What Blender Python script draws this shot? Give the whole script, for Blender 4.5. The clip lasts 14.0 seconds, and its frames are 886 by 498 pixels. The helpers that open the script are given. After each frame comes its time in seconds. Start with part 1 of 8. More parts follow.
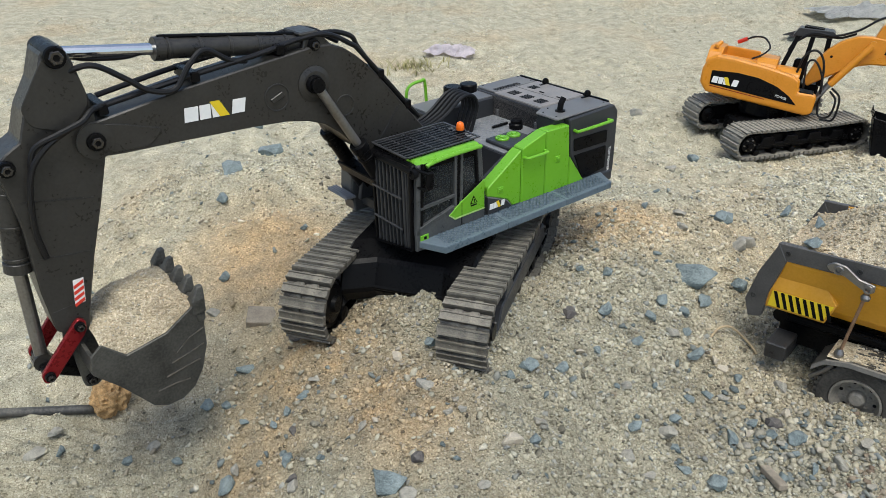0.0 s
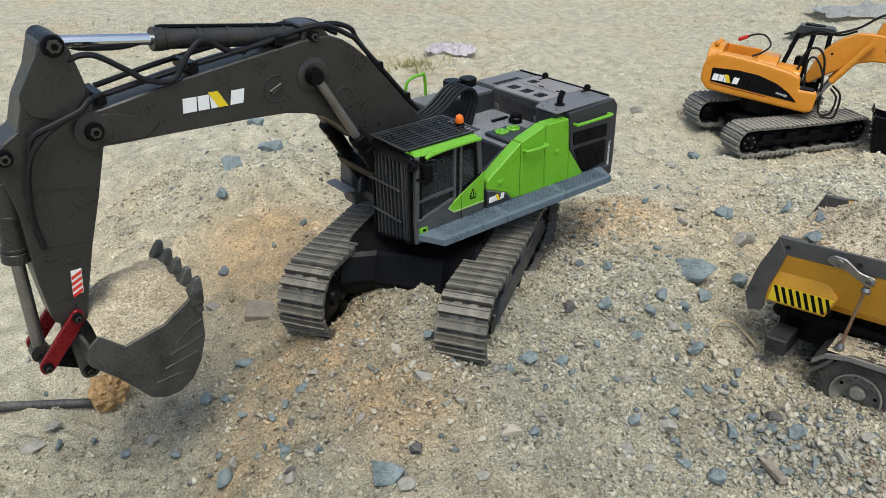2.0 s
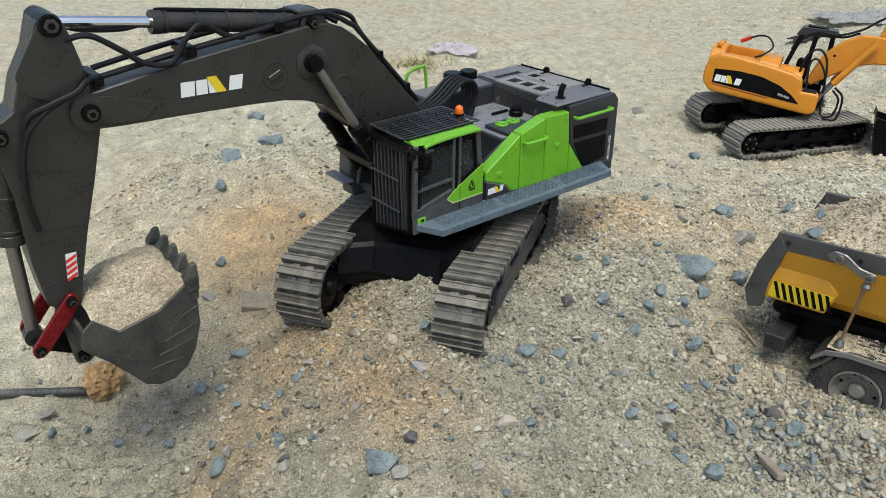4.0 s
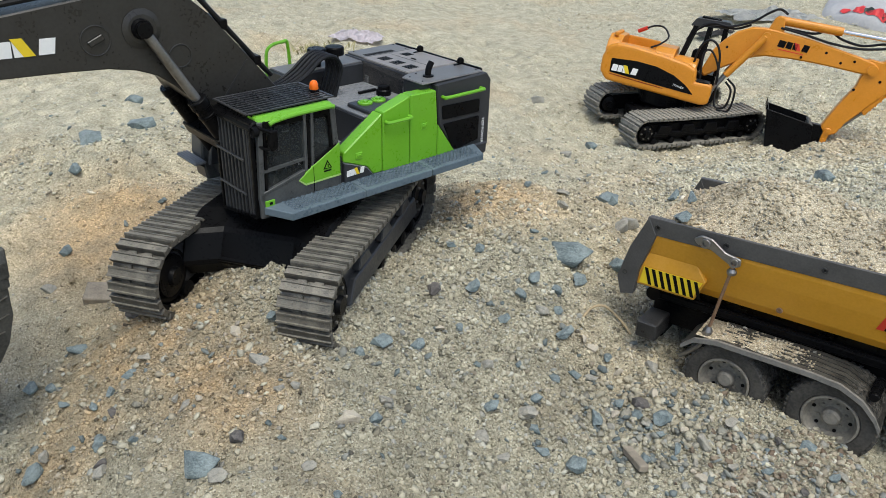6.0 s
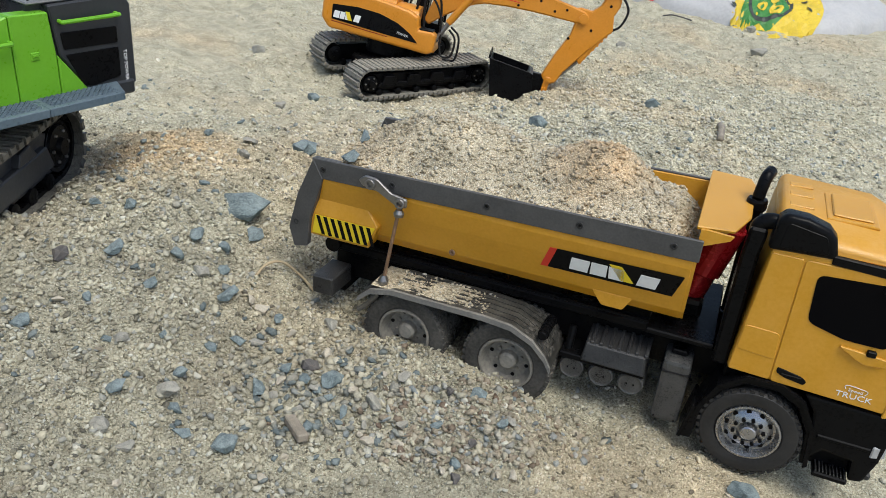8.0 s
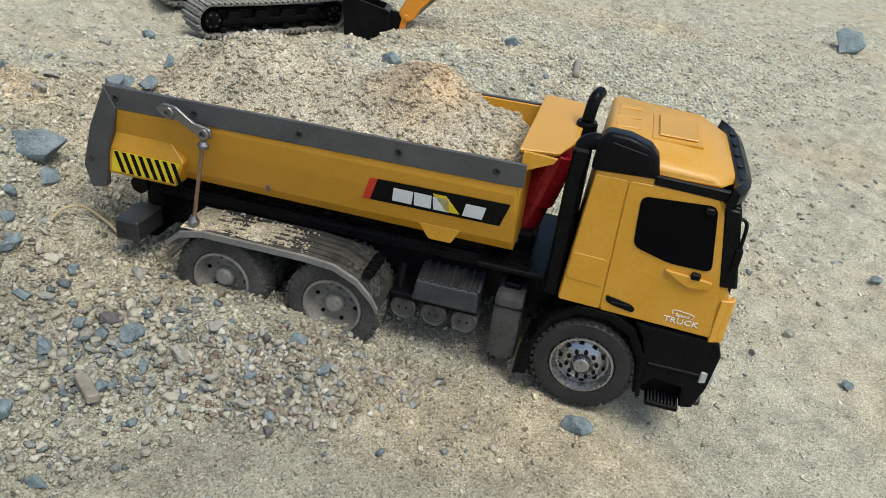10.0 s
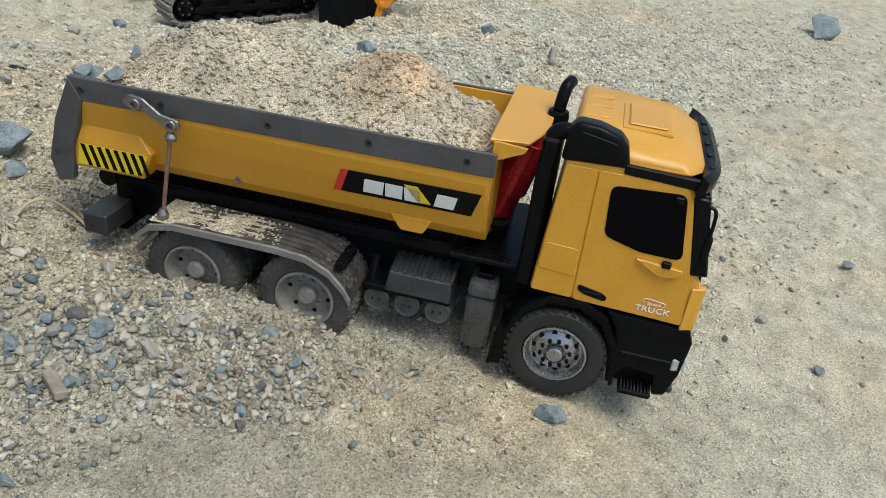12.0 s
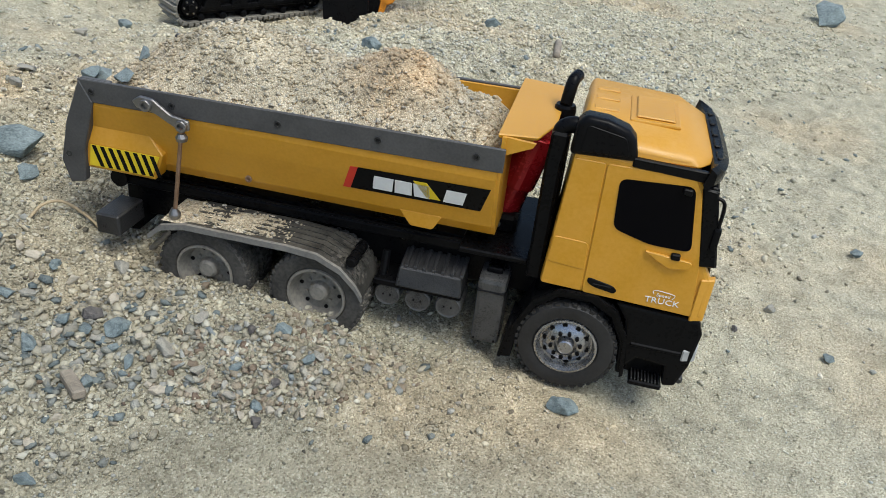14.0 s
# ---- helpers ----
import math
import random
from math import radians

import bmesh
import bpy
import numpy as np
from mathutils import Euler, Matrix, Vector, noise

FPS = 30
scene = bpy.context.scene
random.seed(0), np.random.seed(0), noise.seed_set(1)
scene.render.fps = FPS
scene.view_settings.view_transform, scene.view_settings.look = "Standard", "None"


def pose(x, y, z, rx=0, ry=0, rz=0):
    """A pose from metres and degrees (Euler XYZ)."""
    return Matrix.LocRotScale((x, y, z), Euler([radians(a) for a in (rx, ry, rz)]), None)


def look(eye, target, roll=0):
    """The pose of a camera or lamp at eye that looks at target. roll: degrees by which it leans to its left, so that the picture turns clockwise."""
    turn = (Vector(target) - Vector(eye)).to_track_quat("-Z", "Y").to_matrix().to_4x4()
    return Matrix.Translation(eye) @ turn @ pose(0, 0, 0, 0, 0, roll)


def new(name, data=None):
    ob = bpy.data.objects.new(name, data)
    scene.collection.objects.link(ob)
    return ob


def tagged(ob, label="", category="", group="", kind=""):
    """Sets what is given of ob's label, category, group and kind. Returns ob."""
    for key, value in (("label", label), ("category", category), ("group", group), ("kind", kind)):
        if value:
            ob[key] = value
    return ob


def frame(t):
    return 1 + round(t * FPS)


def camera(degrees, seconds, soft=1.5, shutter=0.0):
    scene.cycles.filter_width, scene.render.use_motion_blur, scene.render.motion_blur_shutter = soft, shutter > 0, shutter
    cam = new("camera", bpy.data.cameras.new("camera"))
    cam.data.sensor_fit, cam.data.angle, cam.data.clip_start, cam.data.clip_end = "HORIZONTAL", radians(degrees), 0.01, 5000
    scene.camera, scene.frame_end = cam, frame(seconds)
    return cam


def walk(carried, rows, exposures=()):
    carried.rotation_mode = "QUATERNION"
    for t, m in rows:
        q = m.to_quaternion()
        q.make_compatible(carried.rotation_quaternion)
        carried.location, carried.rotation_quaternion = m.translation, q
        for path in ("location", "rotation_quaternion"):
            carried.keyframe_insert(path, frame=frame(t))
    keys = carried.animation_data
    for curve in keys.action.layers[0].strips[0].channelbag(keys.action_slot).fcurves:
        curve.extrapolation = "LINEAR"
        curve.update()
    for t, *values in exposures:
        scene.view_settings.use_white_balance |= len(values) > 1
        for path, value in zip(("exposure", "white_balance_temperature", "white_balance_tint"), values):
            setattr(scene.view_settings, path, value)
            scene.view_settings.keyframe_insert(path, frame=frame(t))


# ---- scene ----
cam = camera(59.9, 14.0, soft=0.6, shutter=0.0)
PATH = [
    (0, (0.011, 0.008, 0.536), (-0.014, 1.766, -0.418), -0.6),
    (0.5, (0.01, 0.005, 0.53), (-0.018, 1.763, -0.423), -0.6),
    (1, (0.011, 0.006, 0.53), (-0.018, 1.763, -0.424), -0.7),
    (1.5, (0.011, 0.004, 0.532), (-0.017, 1.764, -0.418), -0.8),
    (2, (0.013, 0.005, 0.527), (-0.015, 1.766, -0.422), -0.6),
    (4.5, (0.018, 0.002, 0.509), (-0.01, 1.77, -0.425), 0.2),
    (5, (0.025, 0.006, 0.504), (0.001, 1.775, -0.429), 0.3),
    (5.5, (0.043, 0.016, 0.496), (0.044, 1.785, -0.438), 0.7),
    (6, (0.091, 0.036, 0.482), (0.231, 1.796, -0.457), 2.5),
    (6.5, (0.127, 0.051, 0.47), (0.402, 1.794, -0.472), 3.7),
    (7, (0.169, 0.063, 0.452), (0.598, 1.771, -0.496), 5.4),
    (7.5, (0.205, 0.074, 0.444), (0.752, 1.744, -0.511), 6.5),
    (8, (0.236, 0.079, 0.431), (0.874, 1.711, -0.533), 7.3),
    (8.5, (0.266, 0.083, 0.421), (0.99, 1.673, -0.553), 8.1),
    (9, (0.295, 0.085, 0.406), (1.098, 1.628, -0.582), 9.2),
    (9.2, (0.302, 0.086, 0.403), (1.124, 1.614, -0.592), 9.4),
    (11.3, (0.315, 0.087, 0.394), (1.224, 1.531, -0.649), 10.6),
    (11.5, (0.317, 0.087, 0.394), (1.223, 1.532, -0.651), 10.5),
    (12, (0.319, 0.086, 0.399), (1.23, 1.53, -0.643), 10.3),
    (12.5, (0.318, 0.086, 0.399), (1.228, 1.527, -0.649), 10.2),
    (13, (0.318, 0.087, 0.399), (1.224, 1.526, -0.654), 9.9),
    (13.5, (0.314, 0.086, 0.404), (1.217, 1.526, -0.65), 9.6),
    (14, (0.314, 0.085, 0.402), (1.21, 1.526, -0.656), 9.2),
]
walk(cam, [(t, look(eye, target, roll)) for t, eye, target, roll in PATH],
     [(0.0, 0.22, 6300, 6.5), (9.0, 0.19, 6250, 6.5), (11.3, 0.19, 6150, 6), (14.0, 0.19, 6150, 6)])

# ---- world and light: an open sky in shade, soft and slightly warm ----
SUN_ELEVATION, SUN_AZIMUTH = 68.0, 168.0
world = bpy.data.worlds.new("sky")
scene.world = world
world.use_nodes = True
wn, wl = world.node_tree.nodes, world.node_tree.links
sky = wn.new("ShaderNodeTexSky")
sky.sky_type, sky.sun_disc = "NISHITA", False
sky.sun_elevation, sky.sun_rotation = radians(SUN_ELEVATION), radians(SUN_AZIMUTH)
sky.air_density, sky.dust_density, sky.ozone_density = 1.0, 3.0, 0.7
wl.new(sky.outputs["Color"], wn["Background"].inputs["Color"])
wn["Background"].inputs["Strength"].default_value = 0.15
sun_data = bpy.data.lights.new("sun", "SUN")
sun_data.energy, sun_data.angle, sun_data.color = 1.85, radians(32), (1.0, 0.985, 0.92)
sun = new("sun", sun_data)
a, e = radians(SUN_AZIMUTH), radians(SUN_ELEVATION)
sun.matrix_world = look((math.sin(a) * math.cos(e) * 9, math.cos(a) * math.cos(e) * 9, math.sin(e) * 9), (0, 0, 0))

# ---- materials ----


def material(name, color, rough=0.5, metal=0.0, vary=0.12, grain=40.0, dust=0.0, bump=0.0, bump_scale=300.0, dust_color=(0.42, 0.385, 0.30), coat=0.0, spec=0.4):
    """A surface with two scales of variation, fine relief, and loose dust lying on it in patches."""
    m = bpy.data.materials.new(name)
    m.use_nodes = True
    n, l = m.node_tree.nodes, m.node_tree.links
    b = n["Principled BSDF"]
    b.inputs["Metallic"].default_value = metal
    b.inputs["Coat Weight"].default_value = coat
    b.inputs["Specular IOR Level"].default_value = spec
    tc = n.new("ShaderNodeTexCoord")
    big, small = n.new("ShaderNodeTexNoise"), n.new("ShaderNodeTexNoise")
    big.inputs["Scale"].default_value, small.inputs["Scale"].default_value = grain, grain * 9
    big.inputs["Detail"].default_value, small.inputs["Detail"].default_value = 5, 3
    for t in (big, small):
        l.new(tc.outputs["Object"], t.inputs["Vector"])
    add = n.new("ShaderNodeMath")
    add.operation = "ADD"
    l.new(big.outputs["Fac"], add.inputs[0]), l.new(small.outputs["Fac"], add.inputs[1])
    ramp = n.new("ShaderNodeMapRange")
    ramp.inputs["From Min"].default_value, ramp.inputs["From Max"].default_value = 0.7, 1.3
    ramp.inputs["To Min"].default_value, ramp.inputs["To Max"].default_value = 1 - vary, 1 + vary
    l.new(add.outputs[0], ramp.inputs["Value"])
    hue = n.new("ShaderNodeHueSaturation")
    hue.inputs["Color"].default_value = (*color, 1)
    l.new(ramp.outputs[0], hue.inputs["Value"])
    out = hue.outputs["Color"]
    if dust:
        geo, sep = n.new("ShaderNodeNewGeometry"), n.new("ShaderNodeSeparateXYZ")
        l.new(geo.outputs["Normal"], sep.inputs[0])
        up = n.new("ShaderNodeMapRange")
        up.inputs["From Min"].default_value, up.inputs["From Max"].default_value = -0.3, 1.0
        up.inputs["To Min"].default_value, up.inputs["To Max"].default_value = 0.25, 1.0
        l.new(sep.outputs["Z"], up.inputs["Value"])
        patch = n.new("ShaderNodeMapRange")
        patch.inputs["From Min"].default_value, patch.inputs["From Max"].default_value = 0.75, 1.35
        patch.inputs["To Min"].default_value, patch.inputs["To Max"].default_value = 0.15 * dust, dust
        l.new(add.outputs[0], patch.inputs["Value"])
        mul = n.new("ShaderNodeMath")
        mul.operation = "MULTIPLY"
        l.new(up.outputs[0], mul.inputs[0]), l.new(patch.outputs[0], mul.inputs[1])
        mix = n.new("ShaderNodeMix")
        mix.data_type = "RGBA"
        mix.inputs["B"].default_value = (*dust_color, 1)
        l.new(mul.outputs[0], mix.inputs["Factor"]), l.new(out, mix.inputs["A"])
        out = mix.outputs["Result"]
    l.new(out, b.inputs["Base Color"])
    rr = n.new("ShaderNodeMapRange")
    rr.inputs["From Min"].default_value, rr.inputs["From Max"].default_value = 0.7, 1.3
    rr.inputs["To Min"].default_value, rr.inputs["To Max"].default_value = max(0.03, rough - 0.12), min(1, rough + 0.12)
    l.new(add.outputs[0], rr.inputs["Value"])
    l.new(rr.outputs[0], b.inputs["Roughness"])
    if bump:
        fine = n.new("ShaderNodeTexNoise")
        fine.inputs["Scale"].default_value, fine.inputs["Detail"].default_value = bump_scale, 4
        l.new(tc.outputs["Object"], fine.inputs["Vector"])
        bp = n.new("ShaderNodeBump")
        bp.inputs["Strength"].default_value, bp.inputs["Distance"].default_value = bump, 0.001
        l.new(fine.outputs["Fac"], bp.inputs["Height"])
        l.new(bp.outputs["Normal"], b.inputs["Normal"])
    return m


def sand_material(name, tones, cell=420.0, bump=0.6, island=False, spot=1.0, patches=(), dug=True):
    """Loose sand or gravel: grains of several tones, damp and dry patches, relief at two scales. dug: tone 0.8 inside a
    foreground oval, 1.1 beyond it.
    """
    m = bpy.data.materials.new(name)
    m.use_nodes = True
    n, l = m.node_tree.nodes, m.node_tree.links
    b = n["Principled BSDF"]
    b.inputs["Roughness"].default_value = 0.95
    b.inputs["Specular IOR Level"].default_value = 0.2
    geo = n.new("ShaderNodeNewGeometry")
    ramp = n.new("ShaderNodeValToRGB")
    ramp.color_ramp.interpolation = "LINEAR"
    while len(ramp.color_ramp.elements) < len(tones):
        ramp.color_ramp.elements.new(0.5)
    for el, (at, c) in zip(ramp.color_ramp.elements, tones):
        el.position, el.color = at, (*c, 1)
    vor = n.new("ShaderNodeTexVoronoi")
    vor.inputs["Scale"].default_value = cell
    l.new(geo.outputs["Position"], vor.inputs["Vector"])
    if island:
        l.new(geo.outputs["Random Per Island"], ramp.inputs["Fac"])
    else:
        sep = n.new("ShaderNodeSeparateColor")
        l.new(vor.outputs["Color"], sep.inputs[0])
        l.new(sep.outputs["Red"], ramp.inputs["Fac"])
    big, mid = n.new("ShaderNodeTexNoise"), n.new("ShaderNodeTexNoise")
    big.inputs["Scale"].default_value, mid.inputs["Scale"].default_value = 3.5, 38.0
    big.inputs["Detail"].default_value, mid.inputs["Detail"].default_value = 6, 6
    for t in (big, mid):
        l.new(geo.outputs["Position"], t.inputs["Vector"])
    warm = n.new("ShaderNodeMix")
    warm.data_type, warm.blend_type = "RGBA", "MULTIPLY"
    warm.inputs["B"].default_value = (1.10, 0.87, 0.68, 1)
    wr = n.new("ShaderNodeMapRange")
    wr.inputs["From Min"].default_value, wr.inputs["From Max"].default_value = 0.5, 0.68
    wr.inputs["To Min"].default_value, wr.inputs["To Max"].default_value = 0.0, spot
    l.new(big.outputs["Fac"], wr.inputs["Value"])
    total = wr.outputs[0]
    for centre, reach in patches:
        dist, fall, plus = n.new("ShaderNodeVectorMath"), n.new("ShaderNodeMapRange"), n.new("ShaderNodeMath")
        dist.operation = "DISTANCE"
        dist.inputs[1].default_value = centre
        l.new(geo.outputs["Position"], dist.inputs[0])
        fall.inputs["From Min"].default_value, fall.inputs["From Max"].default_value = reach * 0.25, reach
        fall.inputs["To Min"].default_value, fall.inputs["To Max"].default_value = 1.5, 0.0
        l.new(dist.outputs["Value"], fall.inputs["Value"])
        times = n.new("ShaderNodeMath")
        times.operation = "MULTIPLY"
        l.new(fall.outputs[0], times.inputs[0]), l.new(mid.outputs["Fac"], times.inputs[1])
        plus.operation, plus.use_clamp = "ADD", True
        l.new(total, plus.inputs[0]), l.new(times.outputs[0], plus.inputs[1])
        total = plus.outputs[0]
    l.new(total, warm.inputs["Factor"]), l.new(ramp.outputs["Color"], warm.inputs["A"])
    val = n.new("ShaderNodeHueSaturation")
    vr = n.new("ShaderNodeMapRange")
    vr.inputs["From Min"].default_value, vr.inputs["From Max"].default_value = 0.3, 0.7
    vr.inputs["To Min"].default_value, vr.inputs["To Max"].default_value = 0.76, 1.20
    l.new(mid.outputs["Fac"], vr.inputs["Value"])
    # the tone is duller inside a ragged oval in the foreground and paler beyond it
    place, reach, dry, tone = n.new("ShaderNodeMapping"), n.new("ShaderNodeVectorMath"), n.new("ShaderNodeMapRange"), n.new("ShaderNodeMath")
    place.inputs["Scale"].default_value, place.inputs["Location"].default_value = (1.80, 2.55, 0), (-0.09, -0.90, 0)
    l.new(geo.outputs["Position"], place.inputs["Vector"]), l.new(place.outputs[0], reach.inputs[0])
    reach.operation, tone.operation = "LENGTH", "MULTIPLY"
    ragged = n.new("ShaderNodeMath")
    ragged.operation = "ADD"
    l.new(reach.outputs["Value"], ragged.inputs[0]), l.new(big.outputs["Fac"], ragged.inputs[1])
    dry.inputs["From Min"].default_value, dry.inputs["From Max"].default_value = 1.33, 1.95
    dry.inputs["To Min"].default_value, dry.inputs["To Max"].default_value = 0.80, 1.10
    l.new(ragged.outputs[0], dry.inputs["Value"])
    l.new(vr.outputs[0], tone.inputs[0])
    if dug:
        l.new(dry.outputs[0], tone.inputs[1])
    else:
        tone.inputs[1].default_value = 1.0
    l.new(tone.outputs[0], val.inputs["Value"]), l.new(warm.outputs["Result"], val.inputs["Color"])
    l.new(val.outputs["Color"], b.inputs["Base Color"])
    fine = n.new("ShaderNodeTexNoise")
    fine.inputs["Scale"].default_value, fine.inputs["Detail"].default_value = 420.0, 8
    l.new(geo.outputs["Position"], fine.inputs["Vector"])
    h = n.new("ShaderNodeMath")
    h.operation = "SUBTRACT"
    l.new(fine.outputs["Fac"], h.inputs[0]), l.new(vor.outputs["Distance"], h.inputs[1])
    bp = n.new("ShaderNodeBump")
    bp.inputs["Strength"].default_value, bp.inputs["Distance"].default_value = bump, 0.0035
    l.new(h.outputs[0], bp.inputs["Height"])
    l.new(bp.outputs["Normal"], b.inputs["Normal"])
    return m


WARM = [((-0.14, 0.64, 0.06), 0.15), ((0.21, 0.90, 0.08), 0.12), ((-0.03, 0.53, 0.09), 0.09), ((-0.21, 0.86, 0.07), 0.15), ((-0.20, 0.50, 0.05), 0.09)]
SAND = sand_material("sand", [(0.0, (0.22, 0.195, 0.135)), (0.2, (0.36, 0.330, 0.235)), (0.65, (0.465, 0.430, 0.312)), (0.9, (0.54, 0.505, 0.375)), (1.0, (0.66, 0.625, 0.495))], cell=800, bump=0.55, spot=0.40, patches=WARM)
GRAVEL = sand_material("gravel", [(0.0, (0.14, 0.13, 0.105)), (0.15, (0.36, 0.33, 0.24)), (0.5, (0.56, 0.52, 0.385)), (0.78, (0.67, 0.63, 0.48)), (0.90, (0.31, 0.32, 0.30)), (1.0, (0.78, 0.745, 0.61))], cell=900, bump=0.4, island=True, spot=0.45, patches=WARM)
PALE_GRAVEL = sand_material("pale_gravel", [(0.0, (0.38, 0.35, 0.255)), (0.15, (0.53, 0.49, 0.36)), (0.5, (0.62, 0.58, 0.435)), (0.75, (0.58, 0.535, 0.405)), (0.9, (0.44, 0.445, 0.395)), (1.0, (0.70, 0.665, 0.55))], cell=900, bump=0.4, island=True, spot=0.35)
ROUND_TONES = sand_material("round_pebble", [(0.0, (0.31, 0.27, 0.20)), (0.2, (0.48, 0.43, 0.32)), (0.5, (0.62, 0.58, 0.435)), (0.78, (0.54, 0.49, 0.36)), (0.88, (0.35, 0.36, 0.33)), (1.0, (0.72, 0.69, 0.56))], cell=900, bump=0.25, island=True, spot=0.2)
BOOM_GREY = material("boom_paint", (0.027, 0.0255, 0.023), 0.36, vary=0.25, dust=0.02, bump=0.06, spec=0.4)
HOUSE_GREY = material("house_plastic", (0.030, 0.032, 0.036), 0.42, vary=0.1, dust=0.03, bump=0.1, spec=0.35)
CAB_GREY = material("cab_plastic", (0.058, 0.062, 0.064), 0.36, vary=0.25, grain=60, dust=0.05, bump=0.12, spec=0.5)
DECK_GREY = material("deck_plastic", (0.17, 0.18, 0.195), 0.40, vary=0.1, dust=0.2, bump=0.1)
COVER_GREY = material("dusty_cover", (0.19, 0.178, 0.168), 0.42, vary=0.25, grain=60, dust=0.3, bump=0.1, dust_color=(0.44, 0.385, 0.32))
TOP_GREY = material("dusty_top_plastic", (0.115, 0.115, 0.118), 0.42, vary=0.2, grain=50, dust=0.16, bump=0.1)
BLACK = material("black_plastic", (0.0045, 0.0045, 0.0050), 0.32, vary=0.2, dust=0.004, bump=0.06, spec=0.09)
RUBBER = material("hose_rubber", (0.007, 0.007, 0.008), 0.45, dust=0.01, spec=0.3)
GREEN = material("green_paint", (0.15, 0.405, 0.018), 0.35, vary=0.05, dust=0.04, coat=0.2)
# the truck's dust is partly pale sky sheen, painted onto upward yellow faces
YELLOW = material("truck_yellow", (0.60, 0.285, 0.009), 0.42, vary=0.07, dust=0.18, bump=0.03, coat=0.06, spec=0.5)
ORANGE = material("excavator_yellow", (0.62, 0.235, 0.012), 0.38, vary=0.07, dust=0.06, coat=0.1)
SHOE = material("track_shoe_metal", (0.058, 0.054, 0.049), 0.5, metal=0.2, vary=0.35, grain=120, dust=0.75, bump=0.2)
SHOE_GREY = material("dusty_track_plastic", (0.15, 0.142, 0.125), 0.6, vary=0.3, grain=90, dust=0.9, bump=0.2)
CHROME = material("chrome", (0.75, 0.75, 0.75), 0.15, metal=1.0, vary=0.03)
STEEL = material("worn_steel", (0.26, 0.25, 0.24), 0.40, metal=0.9, vary=0.2, dust=0.12)
COPPER = material("rusty_rod", (0.32, 0.20, 0.13), 0.45, metal=0.7, vary=0.2, dust=0.2)
RED = material("red_anodised", (0.22, 0.008, 0.012), 0.32, metal=0.5, vary=0.08, dust=0.05)
RAM_RED = material("red_ram", (0.36, 0.010, 0.016), 0.26, metal=0.35, vary=0.08, dust=0.03)
BRIGHT_RED = material("red_sticker", (0.62, 0.04, 0.02), 0.5, vary=0.05)
WHITE = material("white_print", (0.78, 0.78, 0.76), 0.5, vary=0.04)
MARK_YELLOW = material("yellow_print", (0.75, 0.55, 0.02), 0.5, vary=0.05)
GLASS_DARK = material("smoked_window", (0.002, 0.002, 0.003), 0.12, vary=0.02, spec=0.06)
CLEAR = material("clear_window", (0.26, 0.28, 0.28), 0.06, vary=0.3, grain=25, spec=0.5)
CLEAR.node_tree.nodes["Principled BSDF"].inputs["Transmission Weight"].default_value = 0.95
for link in list(CLEAR.node_tree.links):
    if link.to_socket.name == "Roughness":
        CLEAR.node_tree.links.remove(link)
CLEAR.node_tree.nodes["Principled BSDF"].inputs["Roughness"].default_value = 0.02
CLEAR.node_tree.nodes["Principled BSDF"].inputs["IOR"].default_value = 1.15
# dried splashes and dust specks on the panes
n, l = CLEAR.node_tree.nodes, CLEAR.node_tree.links
tc, specks, cut, mix = n.new("ShaderNodeTexCoord"), n.new("ShaderNodeTexNoise"), n.new("ShaderNodeMapRange"), n.new("ShaderNodeMix")
specks.inputs["Scale"].default_value, specks.inputs["Detail"].default_value = 330, 4
cut.inputs["From Min"].default_value, cut.inputs["From Max"].default_value = 0.67, 0.77
l.new(tc.outputs["Object"], specks.inputs["Vector"]), l.new(specks.outputs["Fac"], cut.inputs["Value"])
clear = n.new("ShaderNodeMapRange")
clear.inputs["To Min"].default_value, clear.inputs["To Max"].default_value = 0.93, 0.35
l.new(cut.outputs[0], clear.inputs["Value"])
l.new(clear.outputs[0], n["Principled BSDF"].inputs["Transmission Weight"])
mix.data_type = "RGBA"
mix.inputs["A"].default_value, mix.inputs["B"].default_value = (0.26, 0.28, 0.28, 1), (0.5, 0.5, 0.48, 1)
l.new(cut.outputs[0], mix.inputs["Factor"]), l.new(mix.outputs["Result"], n["Principled BSDF"].inputs["Base Color"])
BEACON = material("orange_lens", (0.85, 0.16, 0.01), 0.3, vary=0.03)
TYRE = material("dusty_tyre", (0.032, 0.031, 0.029), 0.75, vary=0.3, dust=0.50, bump=0.15, dust_color=(0.30, 0.27, 0.22))
TYRE_CLEAN = material("tyre", (0.013, 0.013, 0.014), 0.6, vary=0.25, dust=0.14, bump=0.15, dust_color=(0.30, 0.27, 0.22))
RIM_DUSTY = material("dusty_rim", (0.22, 0.205, 0.175), 0.65, metal=0.1, vary=0.3, dust=0.6, dust_color=(0.34, 0.30, 0.235))
RIM_SILVER = material("silver_rim", (0.36, 0.36, 0.37), 0.28, metal=0.85, vary=0.1)
TANK_GREY = material("tank_plastic", (0.032, 0.032, 0.033), 0.38, metal=0.3, vary=0.25, grain=80, dust=0.05, bump=0.35, bump_scale=900)
RIM_BAND = material("bed_rim_plastic", (0.062, 0.061, 0.061), 0.42, vary=0.15, grain=60, dust=0.09, bump=0.15)
BUCKET_GREY = material("bucket_metal", (0.045, 0.046, 0.043), 0.5, metal=0.3, vary=0.3, grain=50, dust=0.22, bump=0.2)
LAMP = material("clear_lamp", (0.36, 0.36, 0.35), 0.15, vary=0.03)

# ---- mesh helpers ----


